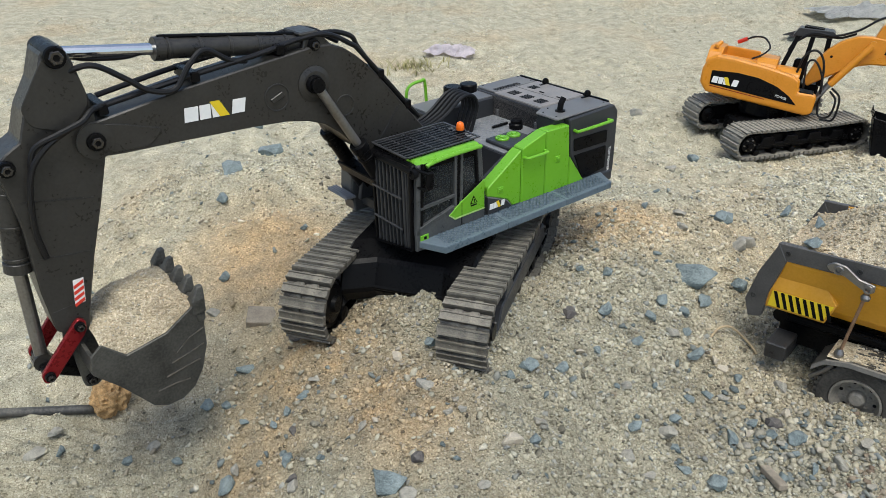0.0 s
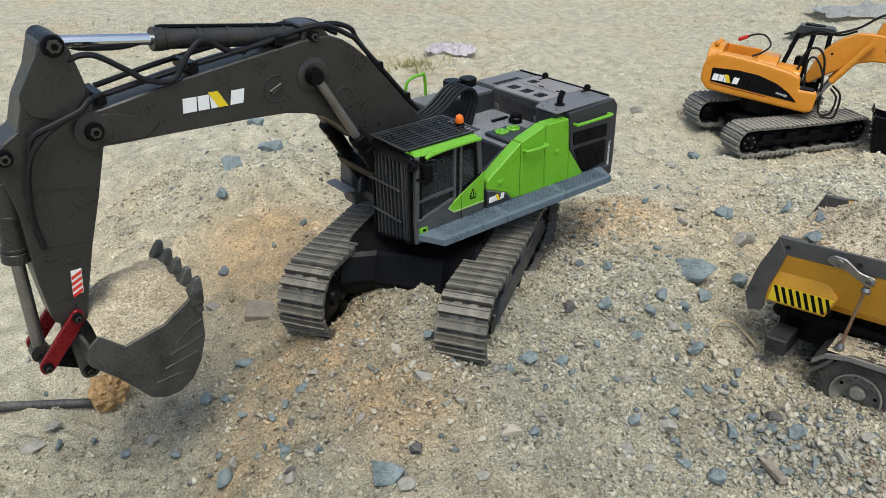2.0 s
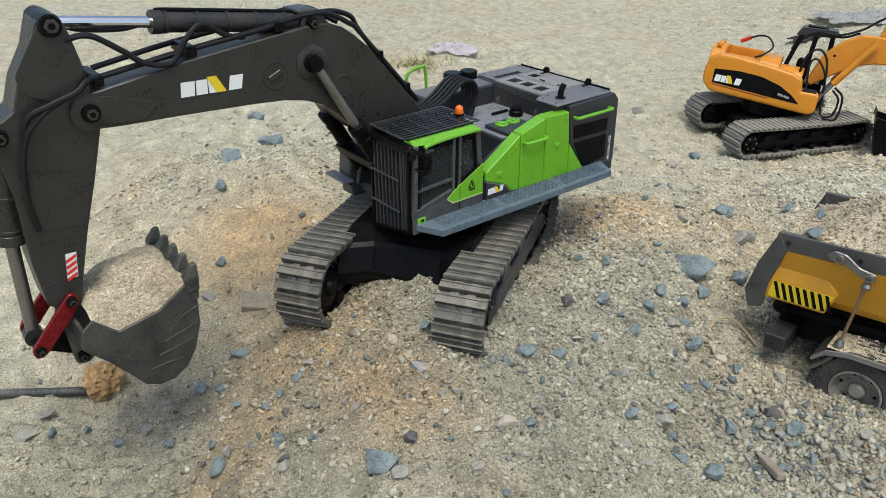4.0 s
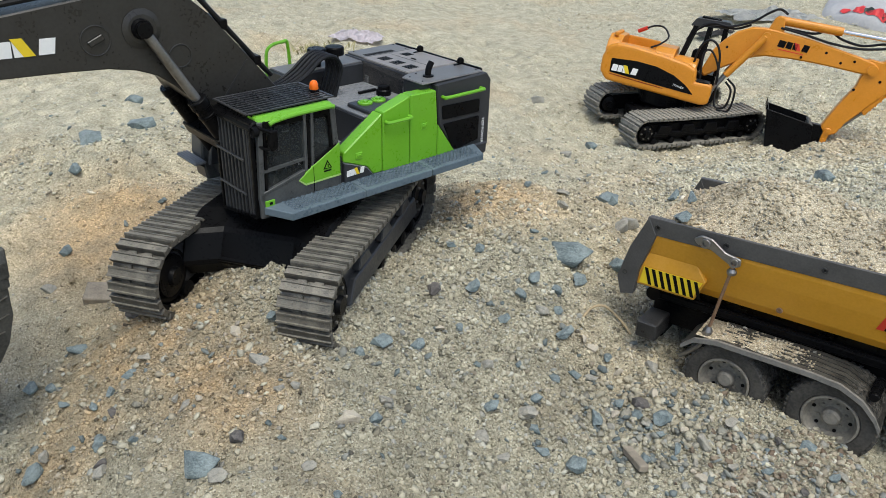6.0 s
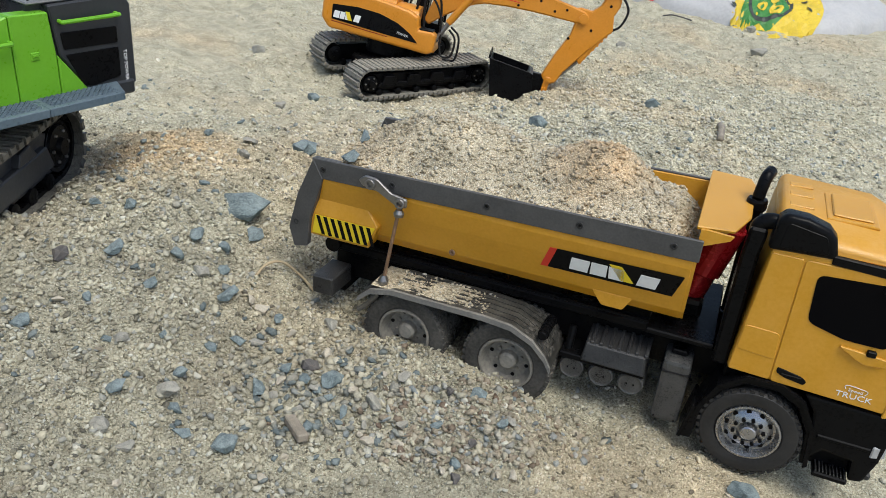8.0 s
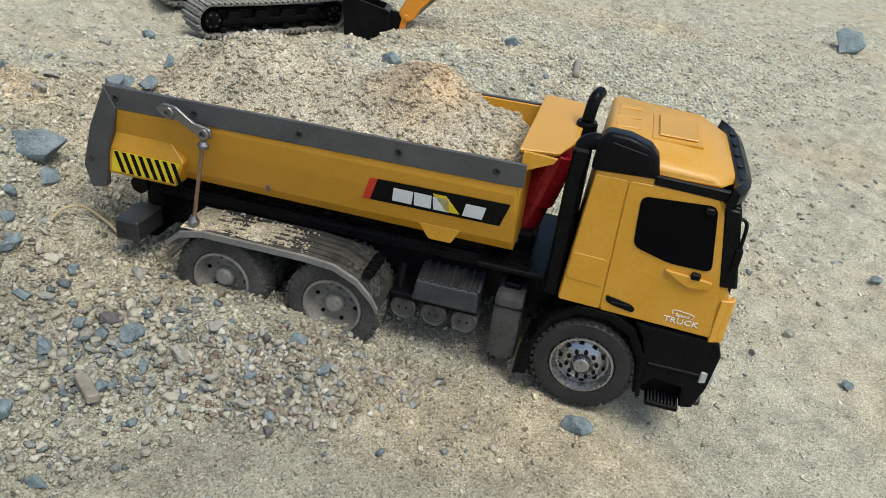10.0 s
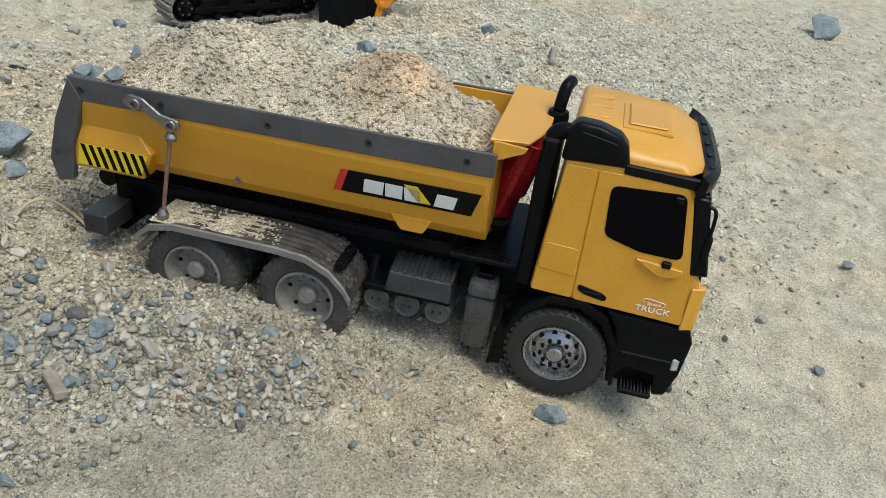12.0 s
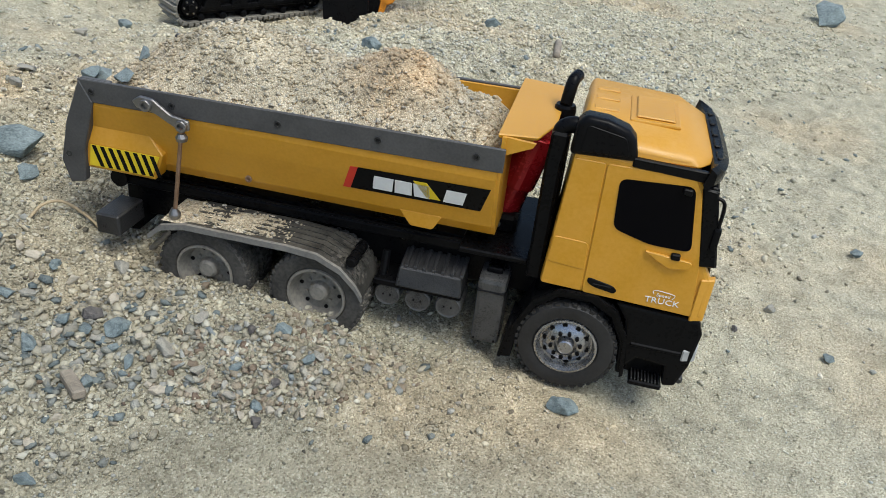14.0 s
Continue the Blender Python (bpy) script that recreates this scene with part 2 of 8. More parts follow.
def part(name, bm, mat, parent, label="", smooth=False, at=None):
    """Links a bmesh as one mesh object under a thing or a part."""
    me = bpy.data.meshes.new(name)
    bmesh.ops.recalc_face_normals(bm, faces=bm.faces)
    bm.to_mesh(me)
    bm.free()
    me.materials.append(mat)
    if smooth:
        me.shade_smooth()
    ob = new(name, me)
    ob.parent = parent
    if at is not None:
        ob.matrix_local = at
    return tagged(ob, label)


def shared(name, me, parent, at):
    ob = new(name, me)
    ob.parent = parent
    ob.matrix_local = at
    return ob


def thing(name, m, label, category, group=""):
    ob = new(name)
    ob.empty_display_size = 0.02
    ob.matrix_world = m
    return tagged(ob, label, category, group)


def soften(bm, size, seg=1, angle=35):
    edges = [e for e in bm.edges if len(e.link_faces) == 2 and e.calc_face_angle(0) > radians(angle)]
    if size > 0 and edges:
        bmesh.ops.bevel(bm, geom=edges, offset=size, segments=seg, affect="EDGES", profile=0.6, clamp_overlap=True)
    return bm


def join(bm, other):
    me = bpy.data.meshes.new("join")
    other.to_mesh(me)
    other.free()
    bm.from_mesh(me)
    bpy.data.meshes.remove(me)
    return bm


def box(x0, x1, y0, y1, z0, z1, bevel=0.0012, seg=1):
    bm = bmesh.new()
    bmesh.ops.create_cube(bm, size=1)
    for v in bm.verts:
        v.co = Vector(((x0 + x1) / 2 + v.co.x * (x1 - x0), (y0 + y1) / 2 + v.co.y * (y1 - y0), (z0 + z1) / 2 + v.co.z * (z1 - z0)))
    return soften(bm, bevel, seg)


def prism(outline, a0, a1, axis="y", bevel=0.0, seg=1):
    """A flat outline drawn in the other two axes, thickened along one axis."""
    bm = bmesh.new()
    put = {"y": lambda p, a: (p[0], a, p[1]), "x": lambda p, a: (a, p[0], p[1]), "z": lambda p, a: (p[0], p[1], a)}[axis]
    lo = [bm.verts.new(put(p, a0)) for p in outline]
    hi = [bm.verts.new(put(p, a1)) for p in outline]
    bm.faces.new(lo), bm.faces.new(hi[::-1])
    for i in range(len(outline)):
        j = (i + 1) % len(outline)
        bm.faces.new((lo[i], hi[i], hi[j], lo[j]))
    bmesh.ops.recalc_face_normals(bm, faces=bm.faces)
    return soften(bm, bevel, seg)


def loft(sections, cap=True, bevel=0.0, seg=1):
    """Skins a row of closed outlines that have the same number of points."""
    bm = bmesh.new()
    rows = [[bm.verts.new(p) for p in s] for s in sections]
    for r, q in zip(rows, rows[1:]):
        for i in range(len(r)):
            j = (i + 1) % len(r)
            bm.faces.new((r[i], r[j], q[j], q[i]))
    if cap:
        bm.faces.new(rows[0][::-1]), bm.faces.new(rows[-1])
    bmesh.ops.recalc_face_normals(bm, faces=bm.faces)
    return soften(bm, bevel, seg)


def rod(p, q, r, r2=None, n=16, bevel=0.0):
    p, q = Vector(p), Vector(q)
    bm = bmesh.new()
    bmesh.ops.create_cone(bm, cap_ends=True, segments=n, radius1=r, radius2=r if r2 is None else r2, depth=(q - p).length,
                          matrix=Matrix.Translation((p + q) / 2) @ (q - p).to_track_quat("Z", "Y").to_matrix().to_4x4())
    return soften(bm, bevel, 1, 50)


def lathe(profile, centre=(0, 0, 0), axis="y", n=40, cap=True):
    """Turns a profile of (radius, along) about an axis."""
    bm = bmesh.new()
    c = Vector(centre)
    rings = []
    for r, a in profile:
        ring = []
        for i in range(n):
            t = 2 * math.pi * i / n
            u, v = r * math.cos(t), r * math.sin(t)
            ring.append(bm.verts.new(c + Vector({"y": (u, a, v), "x": (a, u, v), "z": (u, v, a)}[axis])))
        rings.append(ring)
    for r, q in zip(rings, rings[1:]):
        for i in range(n):
            j = (i + 1) % n
            bm.faces.new((r[i], r[j], q[j], q[i]))
    if cap and profile[0][0] > 0:
        bm.faces.new(rings[0])
    if cap and profile[-1][0] > 0:
        bm.faces.new(rings[-1][::-1])
    return bm


def curve_points(points, steps=8):
    p = [Vector(q) for q in points]
    p = [2 * p[0] - p[1]] + p + [2 * p[-1] - p[-2]]
    out = []
    for i in range(1, len(p) - 2):
        for k in range(steps):
            t = k / steps
            a, b, c, d = p[i - 1:i + 3]
            out.append(0.5 * (2 * b + (c - a) * t + (2 * a - 5 * b + 4 * c - d) * t * t + (3 * b - a - 3 * c + d) * t ** 3))
    return out + [p[-2]]


def hose(points, r, n=8, steps=8):
    """A round hose or bar along a smooth way."""
    way = curve_points(points, steps)
    bm = bmesh.new()
    rings, side = [], None
    for i, c in enumerate(way):
        ahead = (way[min(i + 1, len(way) - 1)] - way[max(i - 1, 0)]).normalized()
        if side is None:
            side = ahead.orthogonal().normalized()
        side = (side - ahead * side.dot(ahead)).normalized()
        up = ahead.cross(side)
        rings.append([bm.verts.new(c + r * (math.cos(2 * math.pi * k / n) * side + math.sin(2 * math.pi * k / n) * up)) for k in range(n)])
    for a, b in zip(rings, rings[1:]):
        for k in range(n):
            bm.faces.new((a[k], a[(k + 1) % n], b[(k + 1) % n], b[k]))
    bm.faces.new(rings[0][::-1]), bm.faces.new(rings[-1])
    return bm


def rounded(outline, r, steps=4):
    """The outline with its corners rounded."""
    out = []
    n = len(outline)
    for i in range(n):
        a, b, c = (Vector(outline[k % n]) for k in (i - 1, i, i + 1))
        d = min(r, (a - b).length * 0.45, (c - b).length * 0.45)
        p, q = b + (a - b).normalized() * d, b + (c - b).normalized() * d
        for k in range(steps + 1):
            t = k / steps
            out.append(tuple((1 - t) ** 2 * p + 2 * t * (1 - t) * b + t * t * q))
    return out


def bolt(centre, r, h, axis="y", sign=-1, mat=STEEL, parent=None, name="bolt"):
    """A socket-head screw with a sunk middle."""
    s = sign
    bm = lathe([(r * 0.5, 0.0), (r * 0.5, s * h * 0.55), (r * 0.55, s * h), (r * 0.92, s * h), (r, s * h * 0.8), (r, 0.0)], centre, axis, 14)
    return part(name, bm, mat, parent)


def writing(text, size, at, mat, parent, name="lettering", label="", stretch=1.0):
    """Raised letters in the built-in font."""
    cu = bpy.data.curves.new("letters", "FONT")
    cu.body, cu.size, cu.extrude, cu.resolution_u = text, size, 0.0002, 2
    cu.align_x, cu.align_y = "CENTER", "CENTER"
    tmp = bpy.data.objects.new("letters", cu)
    scene.collection.objects.link(tmp)
    me = bpy.data.meshes.new_from_object(tmp.evaluated_get(bpy.context.evaluated_depsgraph_get()))
    bpy.data.objects.remove(tmp)
    me.materials.clear()
    me.materials.append(mat)
    ob = new(name, me)
    ob.parent = parent
    ob.matrix_local = at @ Matrix.Diagonal((stretch, 1, 1, 1))
    return tagged(ob, label)


def maker_mark(parent, origin, along, up, width, height, pale=WHITE):
    """The maker's mark as plain blocks: pale ones and a slanting yellow one."""
    o, u, v = Vector(origin), Vector(along), Vector(up)
    w = u.cross(v)
    for i, (a, b, mat, lean) in enumerate(((0.0, 0.22, pale, 0.03), (0.25, 0.43, pale, 0.02), (0.46, 0.60, pale, 0.0), (0.58, 0.74, MARK_YELLOW, -0.14), (0.78, 1.0, pale, 0.05))):
        bm = bmesh.new()
        tall = 1.15 if mat is MARK_YELLOW else 1.0
        rise = w * (0.0004 if mat is MARK_YELLOW else 0.0)
        corners = [(a, 0), (b, 0), (b + lean, tall), (a + lean, tall)]
        low = [bm.verts.new(o + u * width * p + v * height * q + rise) for p, q in corners]
        high = [bm.verts.new(o + u * width * p + v * height * q + w * 0.0005 + rise) for p, q in corners]
        bm.faces.new(low[::-1]), bm.faces.new(high)
        for k in range(4):
            bm.faces.new((low[k], low[(k + 1) % 4], high[(k + 1) % 4], high[k]))
        part("mark_block", bm, mat, parent)
# ---- the ground: heaps and hollows (x, y, spread, height) ----
HEAPS_NEAR = [
    (-0.30, 0.42, 0.13, -0.016),
    (-0.12, 0.42, 0.13, 0.015),
    (0.06, 0.42, 0.13, 0.076),
    (0.24, 0.42, 0.13, -0.041),
    (0.42, 0.42, 0.13, -0.006),
    (-0.30, 0.58, 0.13, -0.044),
    (-0.12, 0.58, 0.13, 0.026),
    (0.06, 0.58, 0.13, 0.024),
    (0.24, 0.58, 0.13, -0.019),
    (0.42, 0.58, 0.13, 0.035),
    (-0.30, 0.74, 0.13, -0.003),
    (-0.12, 0.74, 0.13, 0.038),
    (0.06, 0.74, 0.13, 0.029),
    (0.24, 0.74, 0.13, 0.044),
    (0.42, 0.74, 0.13, -0.054),
    (-0.30, 0.92, 0.13, 0.044),
    (-0.12, 0.92, 0.13, 0.016),
    (0.06, 0.92, 0.13, -0.021),
    (0.24, 0.92, 0.13, 0.075),
    (0.42, 0.92, 0.13, 0.019),
]
HEAPS_FAR = [
    (0.60, 0.42, 0.20, 0.000),
    (0.78, 0.50, 0.20, 0.003),
    (0.98, 0.55, 0.20, -0.016),
    (0.60, 0.70, 0.20, -0.002),
    (0.80, 0.80, 0.20, 0.025),
    (1.05, 1.00, 0.20, 0.030),
    (0.80, 1.10, 0.20, 0.020),
    (0.50, 1.15, 0.20, 0.021),
    (0.55, 1.38, 0.20, -0.054),
    (0.80, 1.42, 0.20, 0.004),
    (0.35, 1.45, 0.20, 0.037),
    (-0.30, 1.15, 0.20, 0.066),
    (0.00, 1.30, 0.20, 0.029),
    (1.50, 1.00, 0.45, 0.017),
    (1.70, 1.80, 0.45, -0.018),
    (0.70, 2.40, 0.45, -0.031),
    (-0.30, 2.10, 0.45, 0.035),
    (1.00, 0.20, 0.45, -0.034),
]
# small heaps of dug sand, ruts and hollows
HEAPS_SMALL = [
    (0.395, 0.590, 0.045, 0.012), (0.465, 0.515, 0.050, 0.016), (0.535, 0.470, 0.035, 0.004), (0.60, 0.80, 0.08, 0.020),
    (-0.055, 0.415, 0.06, 0.010), (0.02, 0.640, 0.04, -0.006), (0.80, 0.415, 0.07, -0.010),
    (0.545, 0.535, 0.032, -0.022), (0.005, 0.690, 0.045, 0.026), (-0.035, 0.640, 0.035, 0.010), (0.000, 0.760, 0.05, 0.014), (0.016, 0.575, 0.030, 0.005), (-0.140, 0.640, 0.035, 0.006),
]


def value_noise(x, y, seed):
    """Smooth noise between -1 and 1 on arrays."""
    xi, yi = np.floor(x).astype(np.int64), np.floor(y).astype(np.int64)
    u, v = x - xi, y - yi
    u, v = u * u * (3 - 2 * u), v * v * (3 - 2 * v)

    def at(i, j):
        h = (i * 374761393 + j * 668265263 + seed * 974711) & 0xFFFFFFFF
        h = ((h ^ (h >> 13)) * 1274126177) & 0xFFFFFFFF
        return ((h ^ (h >> 16)) & 0xFFFF) / 32767.5 - 1
    return (at(xi, yi) * (1 - u) + at(xi + 1, yi) * u) * (1 - v) + (at(xi, yi + 1) * (1 - u) + at(xi + 1, yi + 1) * u) * v


def ground_height(x, y):
    """The ground's height at arrays of places."""
    x, y = np.asarray(x, float), np.asarray(y, float)
    z = np.zeros_like(x)
    for cx, cy, s, h in HEAPS_NEAR + HEAPS_FAR + HEAPS_SMALL:
        z += h * np.exp(-((x - cx) ** 2 + (y - cy) ** 2) / (2 * s * s))
    smooth = 1 / (1 + np.exp(-(x - 0.62) / 0.07)) / (1 + np.exp((y - 0.52) / 0.06))
    drive = 1 / (1 + np.exp(-(0.490 - 0.54 * (x - 0.384) - y) / 0.010)) / (1 + np.exp(-(x - 0.31) / 0.02))
    rough = 1 - 0.86 * np.maximum(smooth, drive)
    z += rough * 0.0050 * value_noise(x * 11 + 3.1, y * 11, 1)
    z += rough * 0.0056 * value_noise(x * 27, y * 27 + 1.7, 2)
    z += rough * 0.0048 * value_noise(x * 63, y * 63, 3)
    z += (0.35 + 0.65 * rough) * 0.0018 * value_noise(x * 140, y * 140, 4)
    back = 1 / (1 + np.exp(-(y - 1.12) / 0.05))
    z += back * (0.010 * value_noise(x * 6.5, y * 6.5, 7) + 0.006 * value_noise(x * 17, y * 17, 8))
    mound = 1 / (1 + np.exp((x + 0.14) / 0.03)) / (1 + np.exp(-(y - 0.72) / 0.04)) / (1 + np.exp((y - 1.5) / 0.1))
    z += mound * (0.014 * value_noise(x * 8.5, y * 8.5, 17) + 0.008 * value_noise(x * 19, y * 19, 18) + 0.004 * value_noise(x * 45, y * 45, 19))
    comb = 1 / (1 + np.exp((x + 0.17) / 0.03)) / (1 + np.exp((y - 0.66) / 0.03))
    z += comb * 0.0048 * np.sin(2 * np.pi * (y * 62 + x * 9 + 0.8 * value_noise(x * 7, y * 7, 31)))
    far = np.clip((np.hypot(x - 0.4, y - 0.8) - 2.5) / 6, 0, 1)
    return z + far * 0.05 * value_noise(x * 0.6, y * 0.6, 5)


def graded(lo, hi, step, reach, grow=1.22):
    core = list(np.arange(lo, hi, step))
    out, s = [], step
    a, b = core[0], core[-1]
    low, high = [], []
    while abs(a - lo) < reach:
        s *= grow
        a, b = a - s, b + s
        low.append(a), high.append(b)
    return np.array(low[::-1] + core + high)


def sheet(name, xs, ys, zs, mat):
    gx, gy = np.meshgrid(xs, ys)
    co = np.stack([gx.ravel(), gy.ravel(), zs.ravel()], 1)
    nx, ny = len(xs), len(ys)
    i = (np.arange(ny - 1)[:, None] * nx + np.arange(nx - 1)[None, :]).ravel()
    faces = np.stack([i, i + 1, i + nx + 1, i + nx], 1)
    me = raw_mesh(name, co, faces, mat)
    me.shade_smooth()
    return new(name, me)


def raw_mesh(name, co, faces, mat):
    """A mesh from arrays, quickly."""
    me = bpy.data.meshes.new(name)
    k = faces.shape[1]
    me.vertices.add(len(co)), me.loops.add(faces.size), me.polygons.add(len(faces))
    me.vertices.foreach_set("co", co.astype(np.float32).ravel())
    me.loops.foreach_set("vertex_index", faces.astype(np.int32).ravel())
    me.polygons.foreach_set("loop_start", np.arange(0, faces.size, k, dtype=np.int32))
    me.update(calc_edges=True)
    me.materials.append(mat)
    return me


gx, gy = graded(-0.75, 1.75, 0.006, 60), graded(0.05, 2.1, 0.006, 60)
mx, my = np.meshgrid(gx, gy)
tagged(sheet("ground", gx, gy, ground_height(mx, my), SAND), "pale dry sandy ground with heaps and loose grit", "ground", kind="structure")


def pebble_shapes(count, seed, flat=0.8, corners=9):
    """Some angular pebbles: hulls of a few uneven corners."""
    r = np.random.RandomState(seed)
    out = []
    for _ in range(count):
        k = np.arange(corners) + 0.5
        up, turn = 1 - 2 * k / corners, np.pi * (1 + 5 ** 0.5) * k + r.uniform(0, 6)
        p = np.stack([np.cos(turn) * np.sqrt(1 - up ** 2), np.sin(turn) * np.sqrt(1 - up ** 2), up], 1) + r.normal(0, 0.24, (corners, 3))
        p /= np.linalg.norm(p, axis=1)[:, None]
        p = p * np.array([1.12, r.uniform(0.7, 1.0), r.uniform(0.5, flat)])
        bm = bmesh.new()
        for q in p:
            bm.verts.new(q)
        bmesh.ops.convex_hull(bm, input=bm.verts)
        bm.verts.index_update()
        out.append((np.array([v.co[:] for v in bm.verts]), np.array([[v.index for v in q.verts] for q in bm.faces])))
        bm.free()
    return out


def scatter(name, spots, sizes, mat, label, seed, height=ground_height, sink=0.15, corners=9):
    """Many pebbles in one mesh, lying on the ground."""
    shapes = pebble_shapes(24, seed, corners=corners)
    rng = np.random.RandomState(seed + 1)
    kinds = rng.randint(0, 24, len(spots))
    base = height(spots[:, 0], spots[:, 1])
    all_co, all_faces, start = [], [], 0
    for k, (shape, faces) in enumerate(shapes):
        pick_k = np.nonzero(kinds == k)[0]
        n = len(pick_k)
        if not n:
            continue
        sp, sz, g = spots[pick_k], sizes[pick_k], base[pick_k]
        t, tilt = rng.uniform(0, 2 * np.pi, n), rng.normal(0, 0.35, (n, 2))
        c, s = np.cos(t)[:, None], np.sin(t)[:, None]
        x = shape[None, :, 0] * c - shape[None, :, 1] * s
        y = shape[None, :, 0] * s + shape[None, :, 1] * c
        z = shape[None, :, 2] + x * tilt[:, :1] + y * tilt[:, 1:]
        co = np.stack([x * sz[:, None] + sp[:, :1], y * sz[:, None] + sp[:, 1:], (z + 0.55 - sink) * sz[:, None] + g[:, None]], 2)
        all_co.append(co.reshape(-1, 3))
        all_faces.append((faces[None] + (np.arange(n) * len(shape))[:, None, None]).reshape(-1, 3) + start)
        start += n * len(shape)
    return tagged(new(name, raw_mesh(name, np.concatenate(all_co), np.concatenate(all_faces), mat)), label, name, kind="stuff")


def swept(x, y):
    """The smooth drive of fine sand beside the truck."""
    return 1 / (1 + np.exp(-(0.490 - 0.54 * (x - 0.384) - y) / 0.010)) / (1 + np.exp(-(x - 0.31) / 0.02))


def coarse(x, y):
    """How coarse and stony the ground is: fine sand by the truck's nose, gravel beside the digger."""
    fine = 1 / (1 + np.exp(-(x - 0.60) / 0.05)) / (1 + np.exp((y - 0.53) / 0.04))
    fine = np.maximum(fine, 0.97 * swept(x, y))
    heap = np.exp(-((x - 0.30) ** 2 + (y - 0.62) ** 2) / (2 * 0.17 ** 2)) + 0.7 * np.exp(-((x + 0.05) ** 2 + (y - 0.66) ** 2) / (2 * 0.06 ** 2))
    left = 0.5 * np.exp(-((x + 0.24) ** 2 + (y - 0.80) ** 2) / (2 * 0.12 ** 2))
    far = 0.45 * (y > 0.9) * (x > 0.45)
    base = 0.50 + 0.30 * value_noise(x * 5, y * 5, 9)
    return np.clip((base + heap + far - 1.2 * left) * (1 - 0.9 * fine), 0.04, 1.2)


rng = np.random.RandomState(5)
spots = np.stack([rng.uniform(-0.45, 0.95, 150000), rng.uniform(0.32, 1.10, 150000)], 1)
near = spots[rng.uniform(0, 1.0, len(spots)) < coarse(spots[:, 0], spots[:, 1])][:76000]
scatter("gravel", near, 0.0007 + 0.0018 * rng.beta(1.1, 3.2, len(near)), GRAVEL, "loose pale gravel grains strewn over the sand", 11, sink=0.18)
spots = np.stack([rng.uniform(-0.5, 1.2, 70000), rng.uniform(0.30, 1.20, 70000)], 1)
near = spots[rng.uniform(0, 1.25, len(spots)) < 0.8 * coarse(spots[:, 0], spots[:, 1]) ** 1.8][:16000]
scatter("pebbles", near, 0.0016 + 0.0030 * rng.beta(1.1, 3.0, len(near)), GRAVEL, "pale tan and grey pebbles lying on the sand", 13, sink=0.32)
spots = np.stack([rng.uniform(0.72, 1.7, 13000), rng.uniform(0.25, 1.0, 13000)], 1)
scatter("grit", spots, 0.0007 + 0.0016 * rng.beta(1.1, 4.5, len(spots)), PALE_GRAVEL, "fine pale grit scattered on the smooth sand", 15)
spots = np.stack([rng.uniform(-1.4, 2.5, 26000), rng.uniform(1.10, 3.2, 26000)], 1)
spots = spots[value_noise(spots[:, 0] * 4, spots[:, 1] * 4, 21) > -0.2]
scatter("far_gravel", spots, 0.0016 + 0.0046 * rng.beta(1.1, 4, len(spots)), PALE_GRAVEL, "pale gravel strewn over the ground further off", 12, sink=0.32)
spots = np.stack([rng.normal(1.15, 0.42, 14000), rng.normal(1.26, 0.26, 14000)], 1)
spots = spots[(spots[:, 1] > 0.88) & (spots[:, 0] > 0.35)]
scatter("cream_gravel", spots, 0.0022 + 0.0034 * rng.beta(1.3, 3.2, len(spots)), PALE_GRAVEL, "cream-coloured coarse gravel beyond the truck", 14, sink=0.28)
# rounder cream pebbles beside the digger and down towards the truck
spots = np.concatenate([np.stack([rng.normal(a, sa, n), rng.normal(b, sb, n)], 1) for a, b, sa, sb, n in (
    (0.185, 0.76, 0.045, 0.085, 420), (0.25, 0.62, 0.09, 0.08, 260), (0.02, 0.60, 0.09, 0.06, 110), (-0.20, 0.62, 0.07, 0.05, 130), (0.36, 0.95, 0.12, 0.10, 260), (0.05, 0.48, 0.16, 0.04, 110), (0.34, 0.600, 0.050, 0.045, 190), (0.43, 0.505, 0.040, 0.024, 170))])
scatter("round_pebbles", spots, 0.0016 + 0.0032 * rng.beta(1.2, 2.8, len(spots)), ROUND_TONES, "rounded cream and tan pebbles on the gravel", 17, sink=0.30, corners=12)
# ---- the green and grey digger ----


def pose_of(rows, origin):
    m = Matrix([[*r, o] for r, o in zip(rows, origin)] + [[0, 0, 0, 1]])
    return m


digger = thing("toy_excavator", pose_of([[-0.7746, 0.6324, -0.0084], [-0.6324, -0.7746, 0.0028], [-0.0047, 0.0075, 1.0]], (0.1253, 0.9013, 0.1848)),
               "green and dark grey toy excavator with a full bucket", "toy excavator")

# undercarriage: turned against the house
TURN_TRACK = Matrix.Rotation(radians(32.1), 4, "Z")


